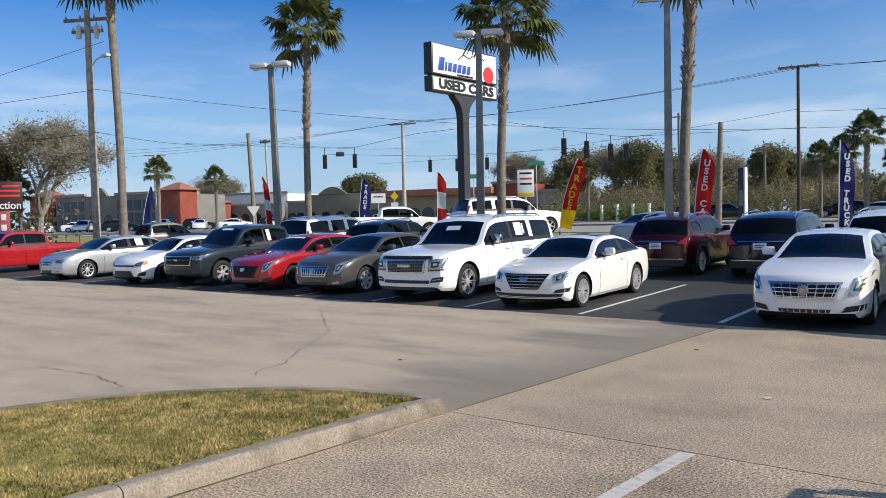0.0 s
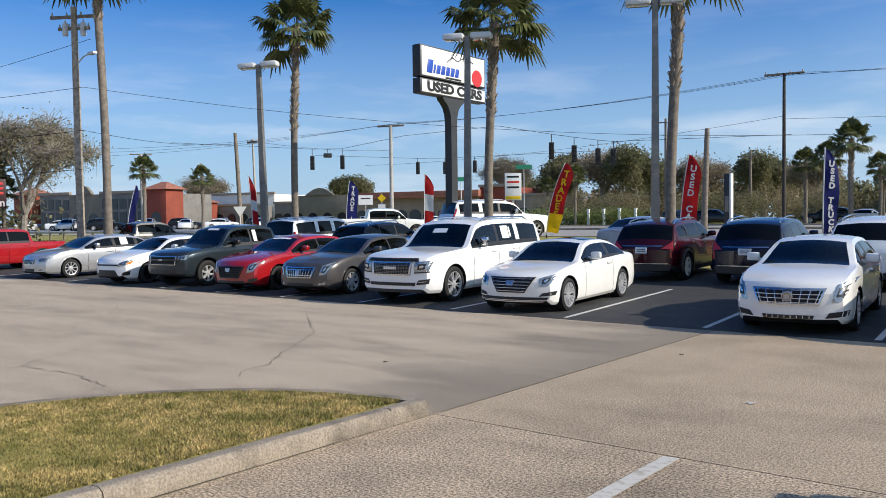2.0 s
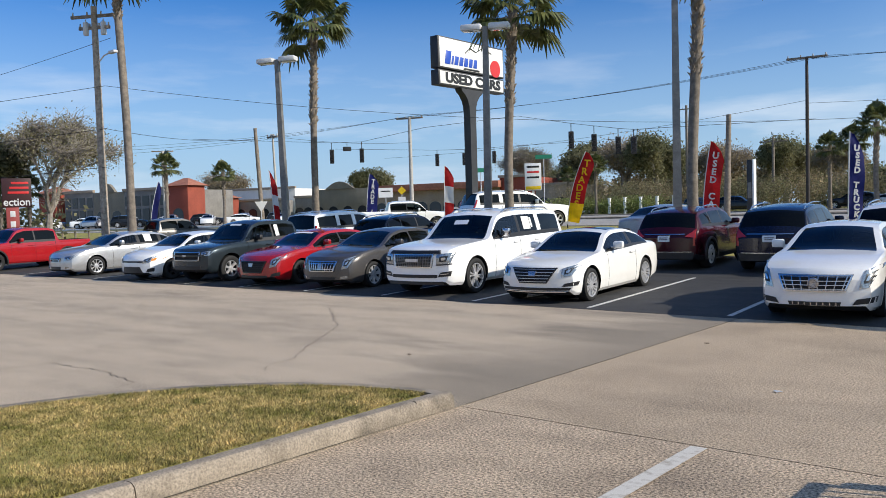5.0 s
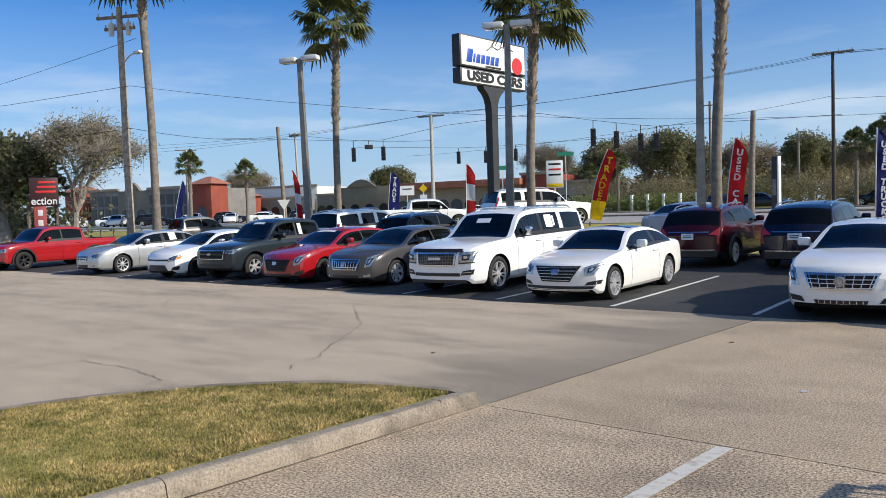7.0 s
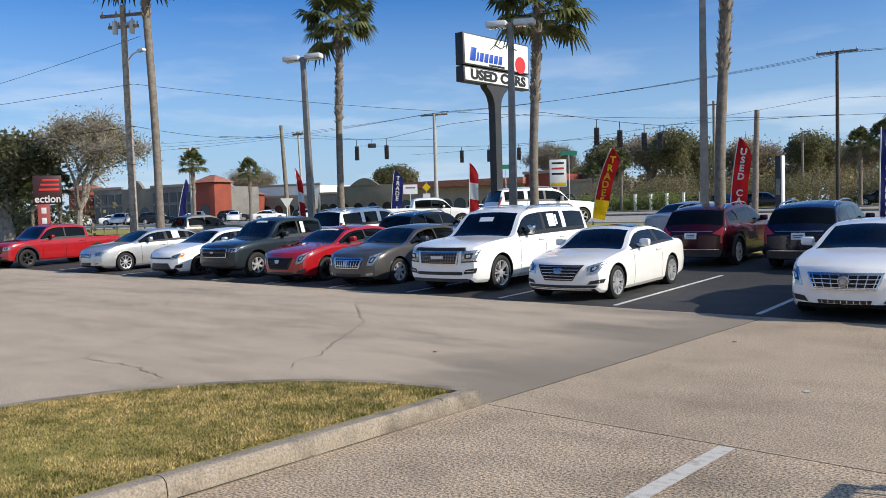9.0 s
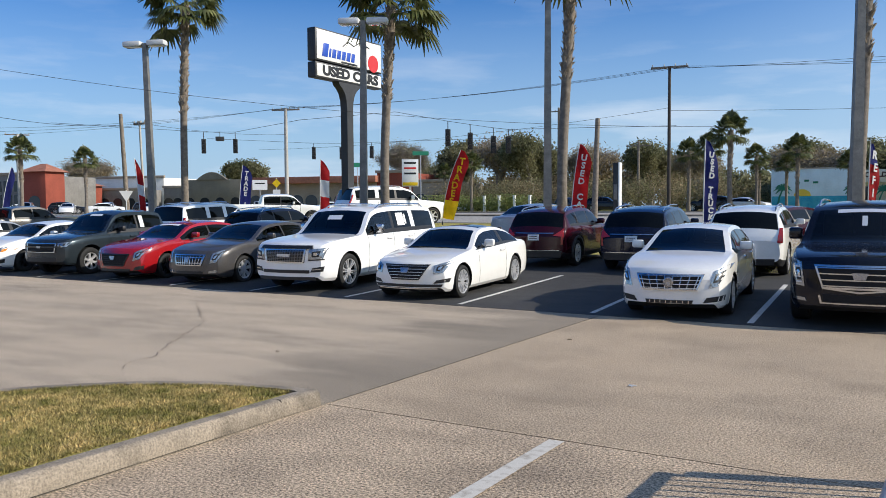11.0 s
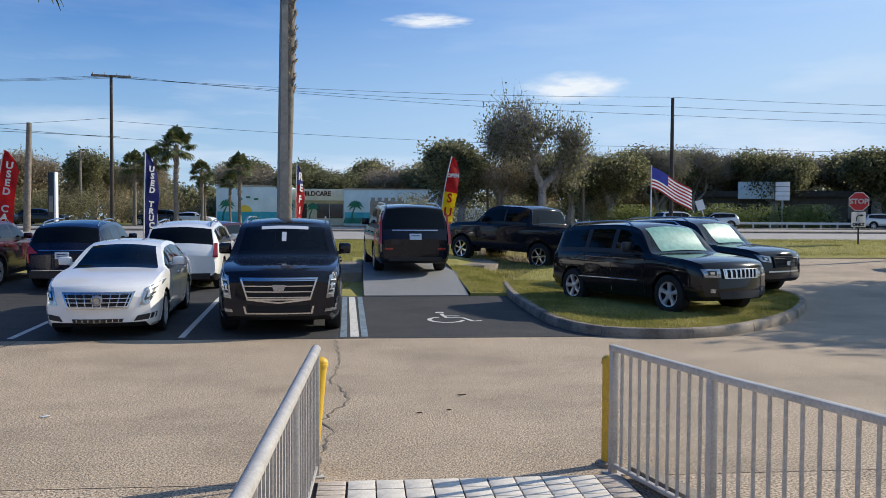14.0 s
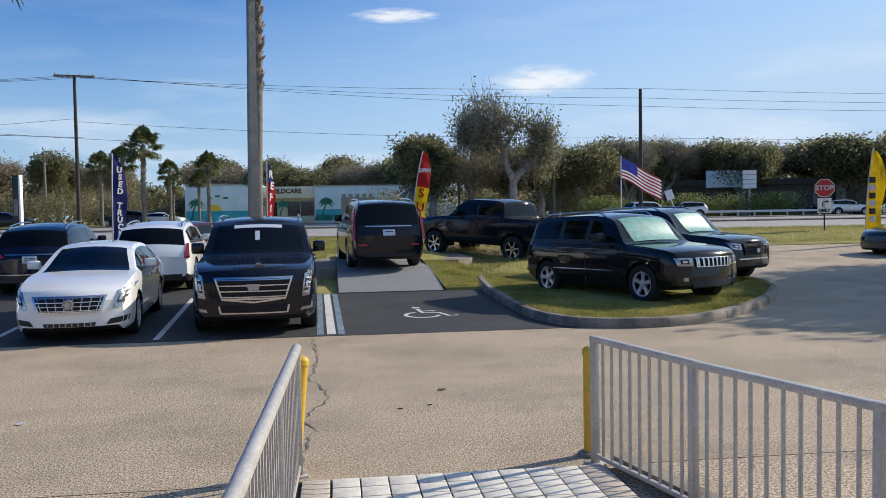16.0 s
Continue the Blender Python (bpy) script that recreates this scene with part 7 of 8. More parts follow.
RX = (-17.2, 59.6)
for k, dz in enumerate((10.95 + 0.9, 10.95 + 0.95, 11.9)):
    o = (-1.4, 0.0, 1.4)[k]
    cable((RX[0] + o, RX[1], 11.75), (22.5, 58.1, (10.9, 10.2, 9.6)[k]), 0.35)
    cable((22.5, 58.1, (10.9, 10.2, 9.6)[k]), (75, 55, 10.5 - 0.6 * k), 0.4)
    cable((-50.3 + o, 55.5, 10.75), (RX[0] + o, RX[1], 11.75), 0.5)
    cable((-95, 40, 9.5 + 0.5 * k), (-50.3 + o, 55.5, 10.75), 0.9)
cable((-60, 62, 7.8), (RX[0], RX[1], 8.9), 0.6)
cable((RX[0], RX[1], 8.7), (22.5, 58.1, 7.3), 0.35)
cable((22.5, 58.1, 7.3), (75, 56, 7.6), 0.4)
cable((-90, 10, 6.8), (-37.0, 19.6, 6.3), 0.3)
cable((-90, 8, 9.0), (-37.0, 19.6, 8.3), 0.3)
cable((-37.0, 19.6, 8.3), (-10, 45, 6.0), 0.8, 0.010)
cable((-37.6, 19.6, 6.4), (-48.2, 36.7, 7.6), 0.35)
cable((-47.5, 37, 7.8), (-50.3, 55.5, 8.4), 0.3)
cable((-90, 10, 4.4), (-37.0, 19.6, 4.5), 0.2)
cable((-90, 20, 11.4), (-36.6, 19.8, 10.5), 0.4)

# traffic signals on span wires
SIG = material("signal_black", (0.02, 0.02, 0.02), 0.5)
SIG_LENS = material("signal_lens", (0.05, 0.035, 0.03), 0.3)


def signal(x, y, z, yaw, hang):
    root = thing("traffic_light", pose(x, y, z, 0, 0, yaw) @ Matrix.Diagonal((1.3, 1.3, 1.3, 1)), "black three-lamp traffic light on a span wire", "traffic light", "traffic lights over the crossing")
    bm = bmesh.new()
    box(bm, -0.17, 0.17, -0.12, 0.12, -0.55, 0.55, 0.03)
    part("housing", bm, SIG, root)
    for k in (-0.35, 0.0, 0.35):
        bm = bmesh.new()
        lathe(bm, [(0.001, -0.13), (0.11, -0.13), (0.12, -0.12), (0.13, -0.30), (0.125, -0.30), (0.115, -0.12)], 14, "y", (0, 0, k))
        part("visor", bm, SIG_LENS, root)
    bm = bmesh.new()
    tube(bm, [(0, 0, 0.5), (0, 0, 0.5 + hang / 1.3)], 0.03, 6)
    part("hanger", bm, SIG, root)


for x, y, z in ((-62.8, 57.2, 8.0), (-60.7, 59.4, 8.05)):
    signal(x, y, z, 48, 0.75)
for x, y, z, hg in ((-36.16, 59.92, 7.7, 0.75), (-34.53, 60.87, 7.4, 0.75), (-32.81, 61.82, 7.1, 0.75), (-31.69, 62.4, 7.05, 0.65)):
    signal(x, y, z, 30, hg)
for x, y, z in ((-63, 74, 8.2), (-60.5, 76, 8.2), (-57.6, 78, 8.3)):
    signal(x, y, z, 45, 0.5)


bx = thing("signal_box", pose(-61.7, 58.3, 8.75, 0, 0, 48), "small dark box hung between two traffic lights", "signal box")
bm = bmesh.new()
box(bm, -0.42, 0.42, -0.12, 0.12, -0.22, 0.22, 0.02)
part("panel", bm, SIG, bx)
bm = bmesh.new()
tube(bm, [(0, 0, 0.2), (0, 0, 0.72)], 0.03, 6)
part("hanger", bm, SIG, bx)


def span_wire(pts):
    bm = bmesh.new()
    tube(bm, pts, 0.02, 6, caps=False)
    tagged(part("cable", bm, CABLE), "span wire that carries the traffic lights", "cable", "overhead cables")


span_wire([(-72, 47, 10.0), (-62.8, 57.2, 9.4), (-60.7, 59.4, 9.45), (-50, 57, 9.8), (-39.9, 57.5, 9.9), (-36.16, 59.92, 9.1), (-34.53, 60.87, 8.8), (-32.81, 61.82, 8.5), (-31.69, 62.4, 8.35), (-18.5, 66, 8.2)])
span_wire([(-72, 66, 9.8), (-63, 74, 9.35), (-60.5, 76, 9.35), (-57.6, 78, 9.45), (-46, 86, 9.9)])
# grass berm under the white SUV beyond the rows
bm = bmesh.new()
g_ = [[bm.verts.new((-23.0 + rr_ * 6.5 * math.cos(a), 33.4 + rr_ * 4.6 * math.sin(a), gz(33) + 0.2 * (1 - max(0, rr_ - 0.72) / 0.28) - 0.03)) for a in [2 * math.pi * k / 28 for k in range(28)]] for rr_ in (0.05, 0.4, 0.72, 0.85, 1.0)]
for a_, b_ in zip(g_, g_[1:]):
    for k in range(28):
        bm.faces.new((a_[k], b_[k], b_[(k + 1) % 28], a_[(k + 1) % 28]))
bm.faces.new(g_[0])
bmesh.ops.recalc_face_normals(bm, faces=bm.faces[:])
tagged(part("grass_berm", bm, GRASS_EARTH), "low grass berm beside the street", "lawn", kind="structure")

# ---- signs, banners and buildings ----
BLUE_INK = material("sign_blue", (0.02, 0.08, 0.45), 0.4)
RED_INK = material("sign_red", (0.6, 0.03, 0.03), 0.4)
BLACK_INK = material("sign_black", (0.012, 0.012, 0.012), 0.45)
SIGN_FACE = material("sign_face", (0.82, 0.82, 0.80), 0.35, vary=0.05, scale=2)
SIGN_CASE = material("sign_case", (0.03, 0.032, 0.036), 0.5, vary=0.2, scale=3)
FAB_RED = material("banner_red", (0.55, 0.025, 0.03), 0.7, vary=0.12, scale=5, translucent=0.45)
FAB_BLUE = material("banner_blue", (0.035, 0.045, 0.24), 0.7, vary=0.12, scale=5, translucent=0.45)
FAB_YEL = material("banner_yellow", (0.86, 0.64, 0.02), 0.7, vary=0.12, scale=5, translucent=0.45)
FAB_WHITE = material("banner_cloth_white", (0.78, 0.78, 0.78), 0.7, translucent=0.3)


def lettering(s, size, mat, parent, m, name="lettering", label="", bold=0.012):
    """Words in the built-in font, as a thin mesh standing in its xz plane, facing -y."""
    cu = bpy.data.curves.new("text", "FONT")
    cu.body, cu.size, cu.extrude, cu.align_x, cu.align_y = s, size, 0.008, "CENTER", "CENTER"
    cu.resolution_u, cu.offset = 3, bold
    tmp = bpy.data.objects.new("text", cu)
    me = bpy.data.meshes.new_from_object(tmp)
    bpy.data.objects.remove(tmp)
    me.transform(Matrix.Rotation(radians(90), 4, "X"))
    me.materials.clear()
    me.materials.append(mat)
    ob = new(name, me)
    ob.parent = parent
    ob.matrix_basis = m
    if label:
        tagged(ob, label)
    return ob


# pole sign: faces +x, its length along y
sg = thing("pole_sign", pose(-24.7, 31.64, gz(31.4), 0, 0, 90), "tall two-panel pole sign for used cars on a black post", "sign")
for z0, z1, nm in ((7.13, 7.84, "lower_cabinet"), (7.90, 9.38, "upper_cabinet")):
    bm = bmesh.new()
    box(bm, -2.55, 2.55, -0.24, 0.24, z0, z1, 0.03)
    cab = part(nm, bm, SIGN_CASE, sg)
    bm = bmesh.new()
    box(bm, -2.46, 2.46, -0.262, -0.235, z0 + 0.07, z1 - 0.07, 0.008)
    part("sign_panel", bm, SIGN_FACE, cab, "white lit sign panel")
lettering("USED CARS", 0.72, BLACK_INK, sg, pose(0.05, -0.272, 7.48) @ Matrix.Diagonal((1.16, 1, 0.86, 1)), "lettering", "heavy black letters", 0.035)
# blue wordmark as plain slanted bars, a tall first one and a small line under it
for x0, x1, z0, z1, mt in ((-2.12, -1.72, 8.12, 8.74, BLUE_INK), (-1.64, -1.50, 8.14, 8.55, BLUE_INK), (-1.42, -1.14, 8.14, 8.55, BLUE_INK), (-1.06, -0.78, 8.14, 8.55, BLUE_INK), (-0.70, -0.42, 8.14, 8.55, BLUE_INK), (-0.34, -0.06, 8.14, 8.55, BLUE_INK), (0.02, 0.28, 8.14, 8.55, BLUE_INK), (-0.72, 0.5, 7.99, 8.08, BLACK_INK)):
    bm = bmesh.new()
    box(bm, x0, x1, -0.272, -0.262, z0, z1, 0.01)
    for v in bm.verts:
        v.co.x += (v.co.z - z0) * 0.18
    part("sign_shape", bm, mt, sg, "plain coloured bar of the sign")
bm = bmesh.new()
lathe(bm, [(0.001, -0.275), (0.42, -0.275), (0.42, -0.262)], 28, "y", (1.8, 0, 8.3))
part("sign_shape", bm, RED_INK, sg, "red oval of the sign")
bm = bmesh.new()
tube(bm, [(-0.6, -0.268, 8.78), (-0.2, -0.268, 9.06), (0.25, -0.268, 8.92), (0.8, -0.268, 9.2), (1.5, -0.268, 9.0)], 0.025, 6)
part("sign_shape", bm, SIGN_CASE, sg, "thin dark curve of the sign")
# post that flares in a curve under the cabinets
bm = bmesh.new()
prev = None
for z, hw_ in ((-0.1, 0.23), (5.9, 0.23), (6.3, 0.27), (6.6, 0.38), (6.82, 0.56), (6.98, 0.78), (7.14, 0.86)):
    ring = [bm.verts.new((a * hw_, b * 0.2, z)) for a, b in ((-1, -1), (1, -1), (1, 1), (-1, 1))]
    if prev:
        for i in range(4):
            bm.faces.new((prev[i], prev[(i + 1) % 4], ring[(i + 1) % 4], ring[i]))
    prev = ring
part("post", bm, SIGN_CASE, sg, "square black post with a flared head")


def feather(x, y, top, yaw, bands, words, lean=0.35, width=0.75, ink=FAB_WHITE, size=0.34, label="", z0=0.35):
    """A feather banner: bent pole, cloth bands from the top down, letters one under another."""
    zb = gz(y)
    h = top - zb
    root = thing("feather_banner", pose(x, y, zb, 0, 0, yaw), label, "banner", "feather banners along the street")

    def spine(t):
        return Vector((lean * t * t * 0.6, 0, h * t))
    bm = bmesh.new()
    tube(bm, [spine(i / 12) for i in range(13)], 0.02, 6)
    part("pole", bm, LAMP_HEAD, root)
    bm = bmesh.new()
    lathe(bm, [(0.2, -0.08), (0.2, 0.02), (0.03, 0.05), (0.03, 0.3)], 12)
    part("base", bm, BLACK, root)

    def cloth(t, u):
        p = spine(t)
        w = width * min(1, (1.02 - t) * 5.5) ** 0.6 if t > 0.82 else width
        if t < 0.3:
            w *= 0.75 + 0.25 * (t / 0.3)
        return p + Vector((w * u, 0.07 * math.sin(t * 13 + u * 3) * u, -0.10 * u))
    for t0, t1, mt in bands:
        bm = bmesh.new()
        g = [[bm.verts.new(cloth(t0 + (t1 - t0) * j / 10, i / 6)) for i in range(7)] for j in range(11)]
        for a, b in zip(g, g[1:]):
            for i in range(6):
                bm.faces.new((a[i], a[i + 1], b[i + 1], b[i]))
        r = bmesh.ops.solidify(bm, geom=bm.faces[:], thickness=0.006)
        part("cloth", bm, mt, root)
    for k, ch in enumerate(words):
        if ch == " ":
            continue
        t = 0.86 - (0.86 - z0) * k / max(1, len(words) - 1)
        p = cloth(t, 0.5)
        lettering(ch, size, ink, root, pose(p.x, p.y - 0.03, p.z) @ Matrix.Rotation(radians(8), 4, "Y"))
    return root


feather(-12.6, 30.4, 4.3, 12, ((0.12, 1.0, FAB_RED),), "USED CARS", 0.6, 0.58, label="red feather banner with white used cars lettering", size=0.34, z0=0.2)
feather(-20.9, 34.2, 4.6, 15, ((0.36, 1.0, FAB_RED), (0.12, 0.36, FAB_YEL)), "TRADES", 1.6, 0.68, FAB_YEL, label="red and yellow feather banner with trades lettering", size=0.46, z0=0.35)
feather(-7.15, 29.2, 4.15, 40, ((0.05, 1.0, FAB_BLUE),), "USED TRUCKS", 0.12, 0.5, label="dark blue feather banner with used trucks lettering", size=0.27, z0=0.2)
feather(-2.4, 34.0, 4.15, 58, ((0.75, 1.0, FAB_BLUE), (0.05, 0.75, FAB_RED)), "REFIN", 0.15, 0.5, label="blue and red feather banner with white letters", size=0.42, z0=0.30)
feather(3.35, 32.6, 4.45, 20, ((0.62, 1.0, FAB_RED), (0.05, 0.62, FAB_YEL)), "  SUN", 0.9, 0.55, FAB_RED, label="red and yellow open Sunday feather banner", size=0.50, z0=0.25)
feather(20.5, 29.3, 4.15, 5, ((0.05, 1.0, FAB_YEL),), "", 0.55, 0.72, label="yellow feather banner with black and white blocks")
feather(-28.8, 34.4, 4.45, 35, ((0.7, 1.0, FAB_RED), (0.45, 0.7, FAB_WHITE), (0.08, 0.45, FAB_RED)), "", 0.1, 0.5, label="red and white striped feather banner")
feather(-42.7, 42.1, 4.9, 40, ((0.05, 1.0, FAB_BLUE),), "TRADE IN", 0.5, 0.75, label="dark blue feather banner with white letters", size=0.42, z0=0.2)
feather(-28.5, 22.6, 3.95, 45, ((0.72, 1.0, FAB_RED), (0.6, 0.72, FAB_WHITE), (0.05, 0.6, FAB_RED)), "", -0.35, 0.26, label="red and white feather banner leaning beside a pole")
feather(-51.8, 30.2, 4.6, 50, ((0.1, 1.0, FAB_BLUE),), "", 1.1, 0.38, label="dark feather banner bent by the wind")
ob = [o for o in scene.objects if o.name.startswith("feather_banner") and o.parent is None][5]
for k in range(6):
    bm = bmesh.new()
    box(bm, 0.12, 0.40, -0.075, -0.055, 0.85 + 0.30 * k, 1.08 + 0.30 * k, 0.01)
    part("banner_block", bm, BLACK_INK if k % 2 else FAB_WHITE, ob, "plain block in place of lettering")
op = [o for o in scene.objects if o.name.startswith("feather_banner") and o.parent is None][4]
lettering("OPEN", 0.20, FAB_WHITE, op, pose(0.58, -0.06, 2.9))


def road_sign(x, y, h, yaw, kind):
    root = thing("road_sign", pose(x, y, gz(y), 0, 0, yaw), {"stop": "red octagonal stop sign over a right-turn-only plate", "board": "white sign board on two posts", "yield": "white triangular road sign on a thin post", "tilt": "leaning white sign on a thin post", "warn": "yellow warning sign on a thin post", "green": "green street name sign on a thin post"}[kind], "sign")
    bm = bmesh.new()
    tube(bm, [(0, 0.04, -0.1), (0, 0.04, h)], 0.035, 8)
    part("post", bm, BLACK if kind == "stop" else LAMP_HEAD, root)

    def plate(pts, mat, z, off=0.0, label=""):
        bm = bmesh.new()
        f0 = [bm.verts.new((px_, -off, z + pz_)) for px_, pz_ in pts]
        f1 = [bm.verts.new((px_, 0.012 - off, z + pz_)) for px_, pz_ in pts]
        bm.faces.new(f0)
        bm.faces.new(f1[::-1])
        for i in range(len(pts)):
            bm.faces.new((f0[i], f1[i], f1[(i + 1) % len(pts)], f0[(i + 1) % len(pts)]))
        bmesh.ops.recalc_face_normals(bm, faces=bm.faces[:])
        part("plate", bm, mat, root, label, smooth=False)

    def octo(r):
        return [(r * math.cos(radians(22.5 + 45 * k)), r * math.sin(radians(22.5 + 45 * k))) for k in range(8)]
    sq = lambda w, hh: [(-w, -hh), (w, -hh), (w, hh), (-w, hh)]
    if kind == "stop":
        plate(octo(0.43), FAB_WHITE, h - 0.38)
        plate(octo(0.40), RED_INK, h - 0.38, 0.008)
        lettering("STOP", 0.30, FAB_WHITE, root, pose(0, -0.02, h - 0.38))
        plate(sq(0.28, 0.33), FAB_WHITE, h - 1.16)
        lettering("ONLY", 0.17, BLACK_INK, root, pose(0, -0.015, h - 1.38))
        bm = bmesh.new()
        tube(bm, [(-0.08, -0.015, h - 1.22), (-0.08, -0.015, h - 1.06), (0.0, -0.015, h - 0.98), (0.10, -0.015, h - 0.98)], 0.022, 6)
        part("arrow", bm, BLACK_INK, root)
        plate([(0.08, -0.07), (0.2, 0.0), (0.08, 0.07)], BLACK_INK, h - 0.98, 0.012)
    elif kind == "board":
        plate(sq(0.75, 0.5), SIGN_FACE, h - 0.5)
        plate(sq(0.5, 0.06), BLACK_INK, h - 0.35, 0.008)
    elif kind == "yield":
        plate([(-0.45, 0.35), (0, -0.4), (0.45, 0.35)], FAB_WHITE, h - 0.4)
    elif kind == "tilt":
        plate(sq(0.3, 0.4), SIGN_FACE, h - 0.4)
        root.matrix_basis = root.matrix_basis @ pose(0, 0, 0, 0, -18, 0)
    elif kind == "warn":
        plate([(-0.35, 0), (0, -0.35), (0.35, 0), (0, 0.35)], FAB_YEL, h - 0.4)
        plate(sq(0.3, 0.18), FAB_WHITE, h - 1.1)
    elif kind == "green":
        plate(sq(0.7, 0.17), material("sign_green", (0.02, 0.22, 0.12), 0.4), h - 0.2)
    return root


road_sign(21.8, 34.0, 2.35, -32, "stop")
road_sign(-47, 36.0, 2.2, 50, "yield")
road_sign(-60, 62.0, 3.6, 40, "board")
road_sign(27.6, 63, 2.6, -20, "tilt")
road_sign(-46.5, 50.0, 3.2, 42, "warn")
road_sign(-40.5, 53.0, 4.4, 38, "green")
road_sign(-39.0, 60.0, 5.6, 36, "green")

# flag on a pole
fl = thing("flag", pose(17.2, 47.2, gz(47.2), 0, 0, -15), "striped red, white and blue flag drooping from a white pole", "flag")
bm = bmesh.new()
tube(bm, [(0, 0, -0.1), (0, 0, 4.15)], 0.035, 8)
part("flagpole", bm, LAMP_HEAD, fl, "thin white flagpole")


def flag_at(u, v):
    return (0.03 + 2.3 * u, 0.12 * math.sin(u * 9) * u, 4.05 - 1.25 * v - 1.35 * u ** 1.1 + 0.05 * math.sin(u * 8))


for k in range(13):
    bm = bmesh.new()
    u0 = 0.4 if k < 7 else 0.0
    g = [[bm.verts.new(flag_at(u0 + (1 - u0) * i / 14, (k + j) / 13)) for i in range(15)] for j in range(2)]
    for i in range(14):
        bm.faces.new((g[0][i], g[1][i], g[1][i + 1], g[0][i + 1]))
    part("stripe", bm, RED_INK if k % 2 == 0 else FAB_WHITE, fl)
bm = bmesh.new()
g = [[bm.verts.new(flag_at(0.4 * i / 8, 7 / 13 * j / 4)) for i in range(9)] for j in range(5)]
for a, b in zip(g, g[1:]):
    for i in range(8):
        bm.faces.new((a[i], b[i], b[i + 1], a[i + 1]))
part("canton", bm, FAB_BLUE, fl, "dark blue corner of the flag")

# white cabinets and low rail by the street
for x, y, h in ((-16.67, 47.2, 3.35),):
    k_ = thing("signal_cabinet", pose(x, y, gz(y)), "tall narrow dark cabinet with a white edge by the street", "cabinet")
    bm = bmesh.new()
    box(bm, -0.21, 0.10, -0.2, 0.2, 0, h, 0.03)
    part("body", bm, SIGN_CASE, k_)
    bm = bmesh.new()
    box(bm, 0.104, 0.20, -0.2, 0.2, 0, h + 0.02, 0.02)
    part("edge_panel", bm, SIGN_FACE, k_, "white edge panel")
    bm = bmesh.new()
    box(bm, -0.16, 0.06, -0.215, -0.195, h * 0.35, h * 0.62, 0.01)
    part("door", bm, STEEL_POLE, k_)
gr = thing("guard_rail", Matrix(), "low steel guard rail along the far lot edge", "guard rail")
for k in range(24):
    bm = bmesh.new()
    box(bm, -0.06, 0.06, -0.06, 0.06, 0, 0.75, 0.01)
    part("post", bm, WOOD_POLE, gr, m=pose(-78 + 1.9 * k, 31 + 0.18 * k, gz(32)))
bm = bmesh.new()
tube(bm, [(-78, 31, gz(32) + 0.62), (-34.3, 35.1, gz(32) + 0.62)], 0.10, 8)
part("beam", bm, LAMP_HEAD, gr)
gr = thing("guard_rail", Matrix(), "low grey rail along the far pavement", "guard rail")
for k in range(20):
    bm = bmesh.new()
    box(bm, -0.07, 0.07, -0.07, 0.07, 0, 0.7, 0.01)
    part("post", bm, LAMP_HEAD, gr, m=pose(27 + 1.8 * k, 80, gz(80)))
bm = bmesh.new()
box(bm, 27, 61.5, 79.95, 80.05, gz(80) + 0.45, gz(80) + 0.68, 0.02)
part("beam", bm, LAMP_HEAD, gr)

for k in range(6):
    p_ = thing("marker_post", pose(-49.5 + 2.1 * k, 90.6, gz(90)), "short white post beside the clipped hedge", "post", "white posts by the hedge")
    bm = bmesh.new()
    box(bm, -0.14, 0.14, -0.14, 0.14, 0, 1.9, 0.03)
    part("shaft", bm, SIGN_FACE, p_)
    bm = bmesh.new()
    box(bm, -0.18, 0.18, -0.18, 0.18, 1.9, 2.0, 0.02)
    part("cap", bm, SIGN_FACE, p_)

# red roadside sign at the lot's end
rs = thing("monument_sign", pose(-48.45, 20.0, gz(20), 0, 0, 68) @ Matrix.Diagonal((0.88, 0.88, 0.97, 1)), "dark red monument sign with white letters on a red pillar", "sign")
bm = bmesh.new()
box(bm, -0.75, 0.95, -0.2, 0.2, 2.85, 4.55, 0.03)
part("sign_box", bm, material("sign_dark_red", (0.035, 0.008, 0.009), 0.5), rs)
bm = bmesh.new()
box(bm, -0.55, 0.2, -0.18, 0.18, 0, 2.9, 0.03)
part("pillar", bm, material("sign_pillar_red", (0.28, 0.05, 0.045), 0.6), rs)
lettering("ection", 0.62, FAB_WHITE, rs, pose(0.1, -0.22, 3.15))
for k in range(4):
    bm = bmesh.new()
    box(bm, -0.32, -0.02, -0.2, -0.18, 0.5 + 0.6 * k, 0.85 + 0.6 * k, 0.01)
    part("sign_bar", bm, FAB_WHITE, rs, "plain white bar")
for k in range(3):
    bm = bmesh.new()
    box(bm, -0.4 + 0.1 * k, 0.8, -0.215, -0.2, 3.65 + 0.28 * k, 3.78 + 0.28 * k, 0.01)
    part("sign_bar", bm, RED_INK, rs, "plain red bar")

# white panel sign by the far shops
ps = thing("panel_sign", pose(-61.2, 91.4, gz(91), 0, 0, 34), "white shop directory sign on a post", "sign")
bm = bmesh.new()
box(bm, -1.1, 1.1, -0.15, 0.15, 3.4, 7.0, 0.03)
part("panel", bm, SIGN_FACE, ps)
bm = bmesh.new()
box(bm, -1.0, 1.0, -0.17, -0.14, 3.5, 3.95, 0.02)
part("panel", bm, FAB_YEL, ps)
for z, mt in ((6.4, BLACK_INK), (5.7, RED_INK), (5.0, BLACK_INK)):
    bm = bmesh.new()
    box(bm, -0.8, 0.8, -0.17, -0.15, z, z + 0.25, 0.01)
    part("sign_bar", bm, mt, ps)
bm = bmesh.new()
box(bm, -0.15, 0.15, -0.12, 0.12, 0, 3.5, 0.02)
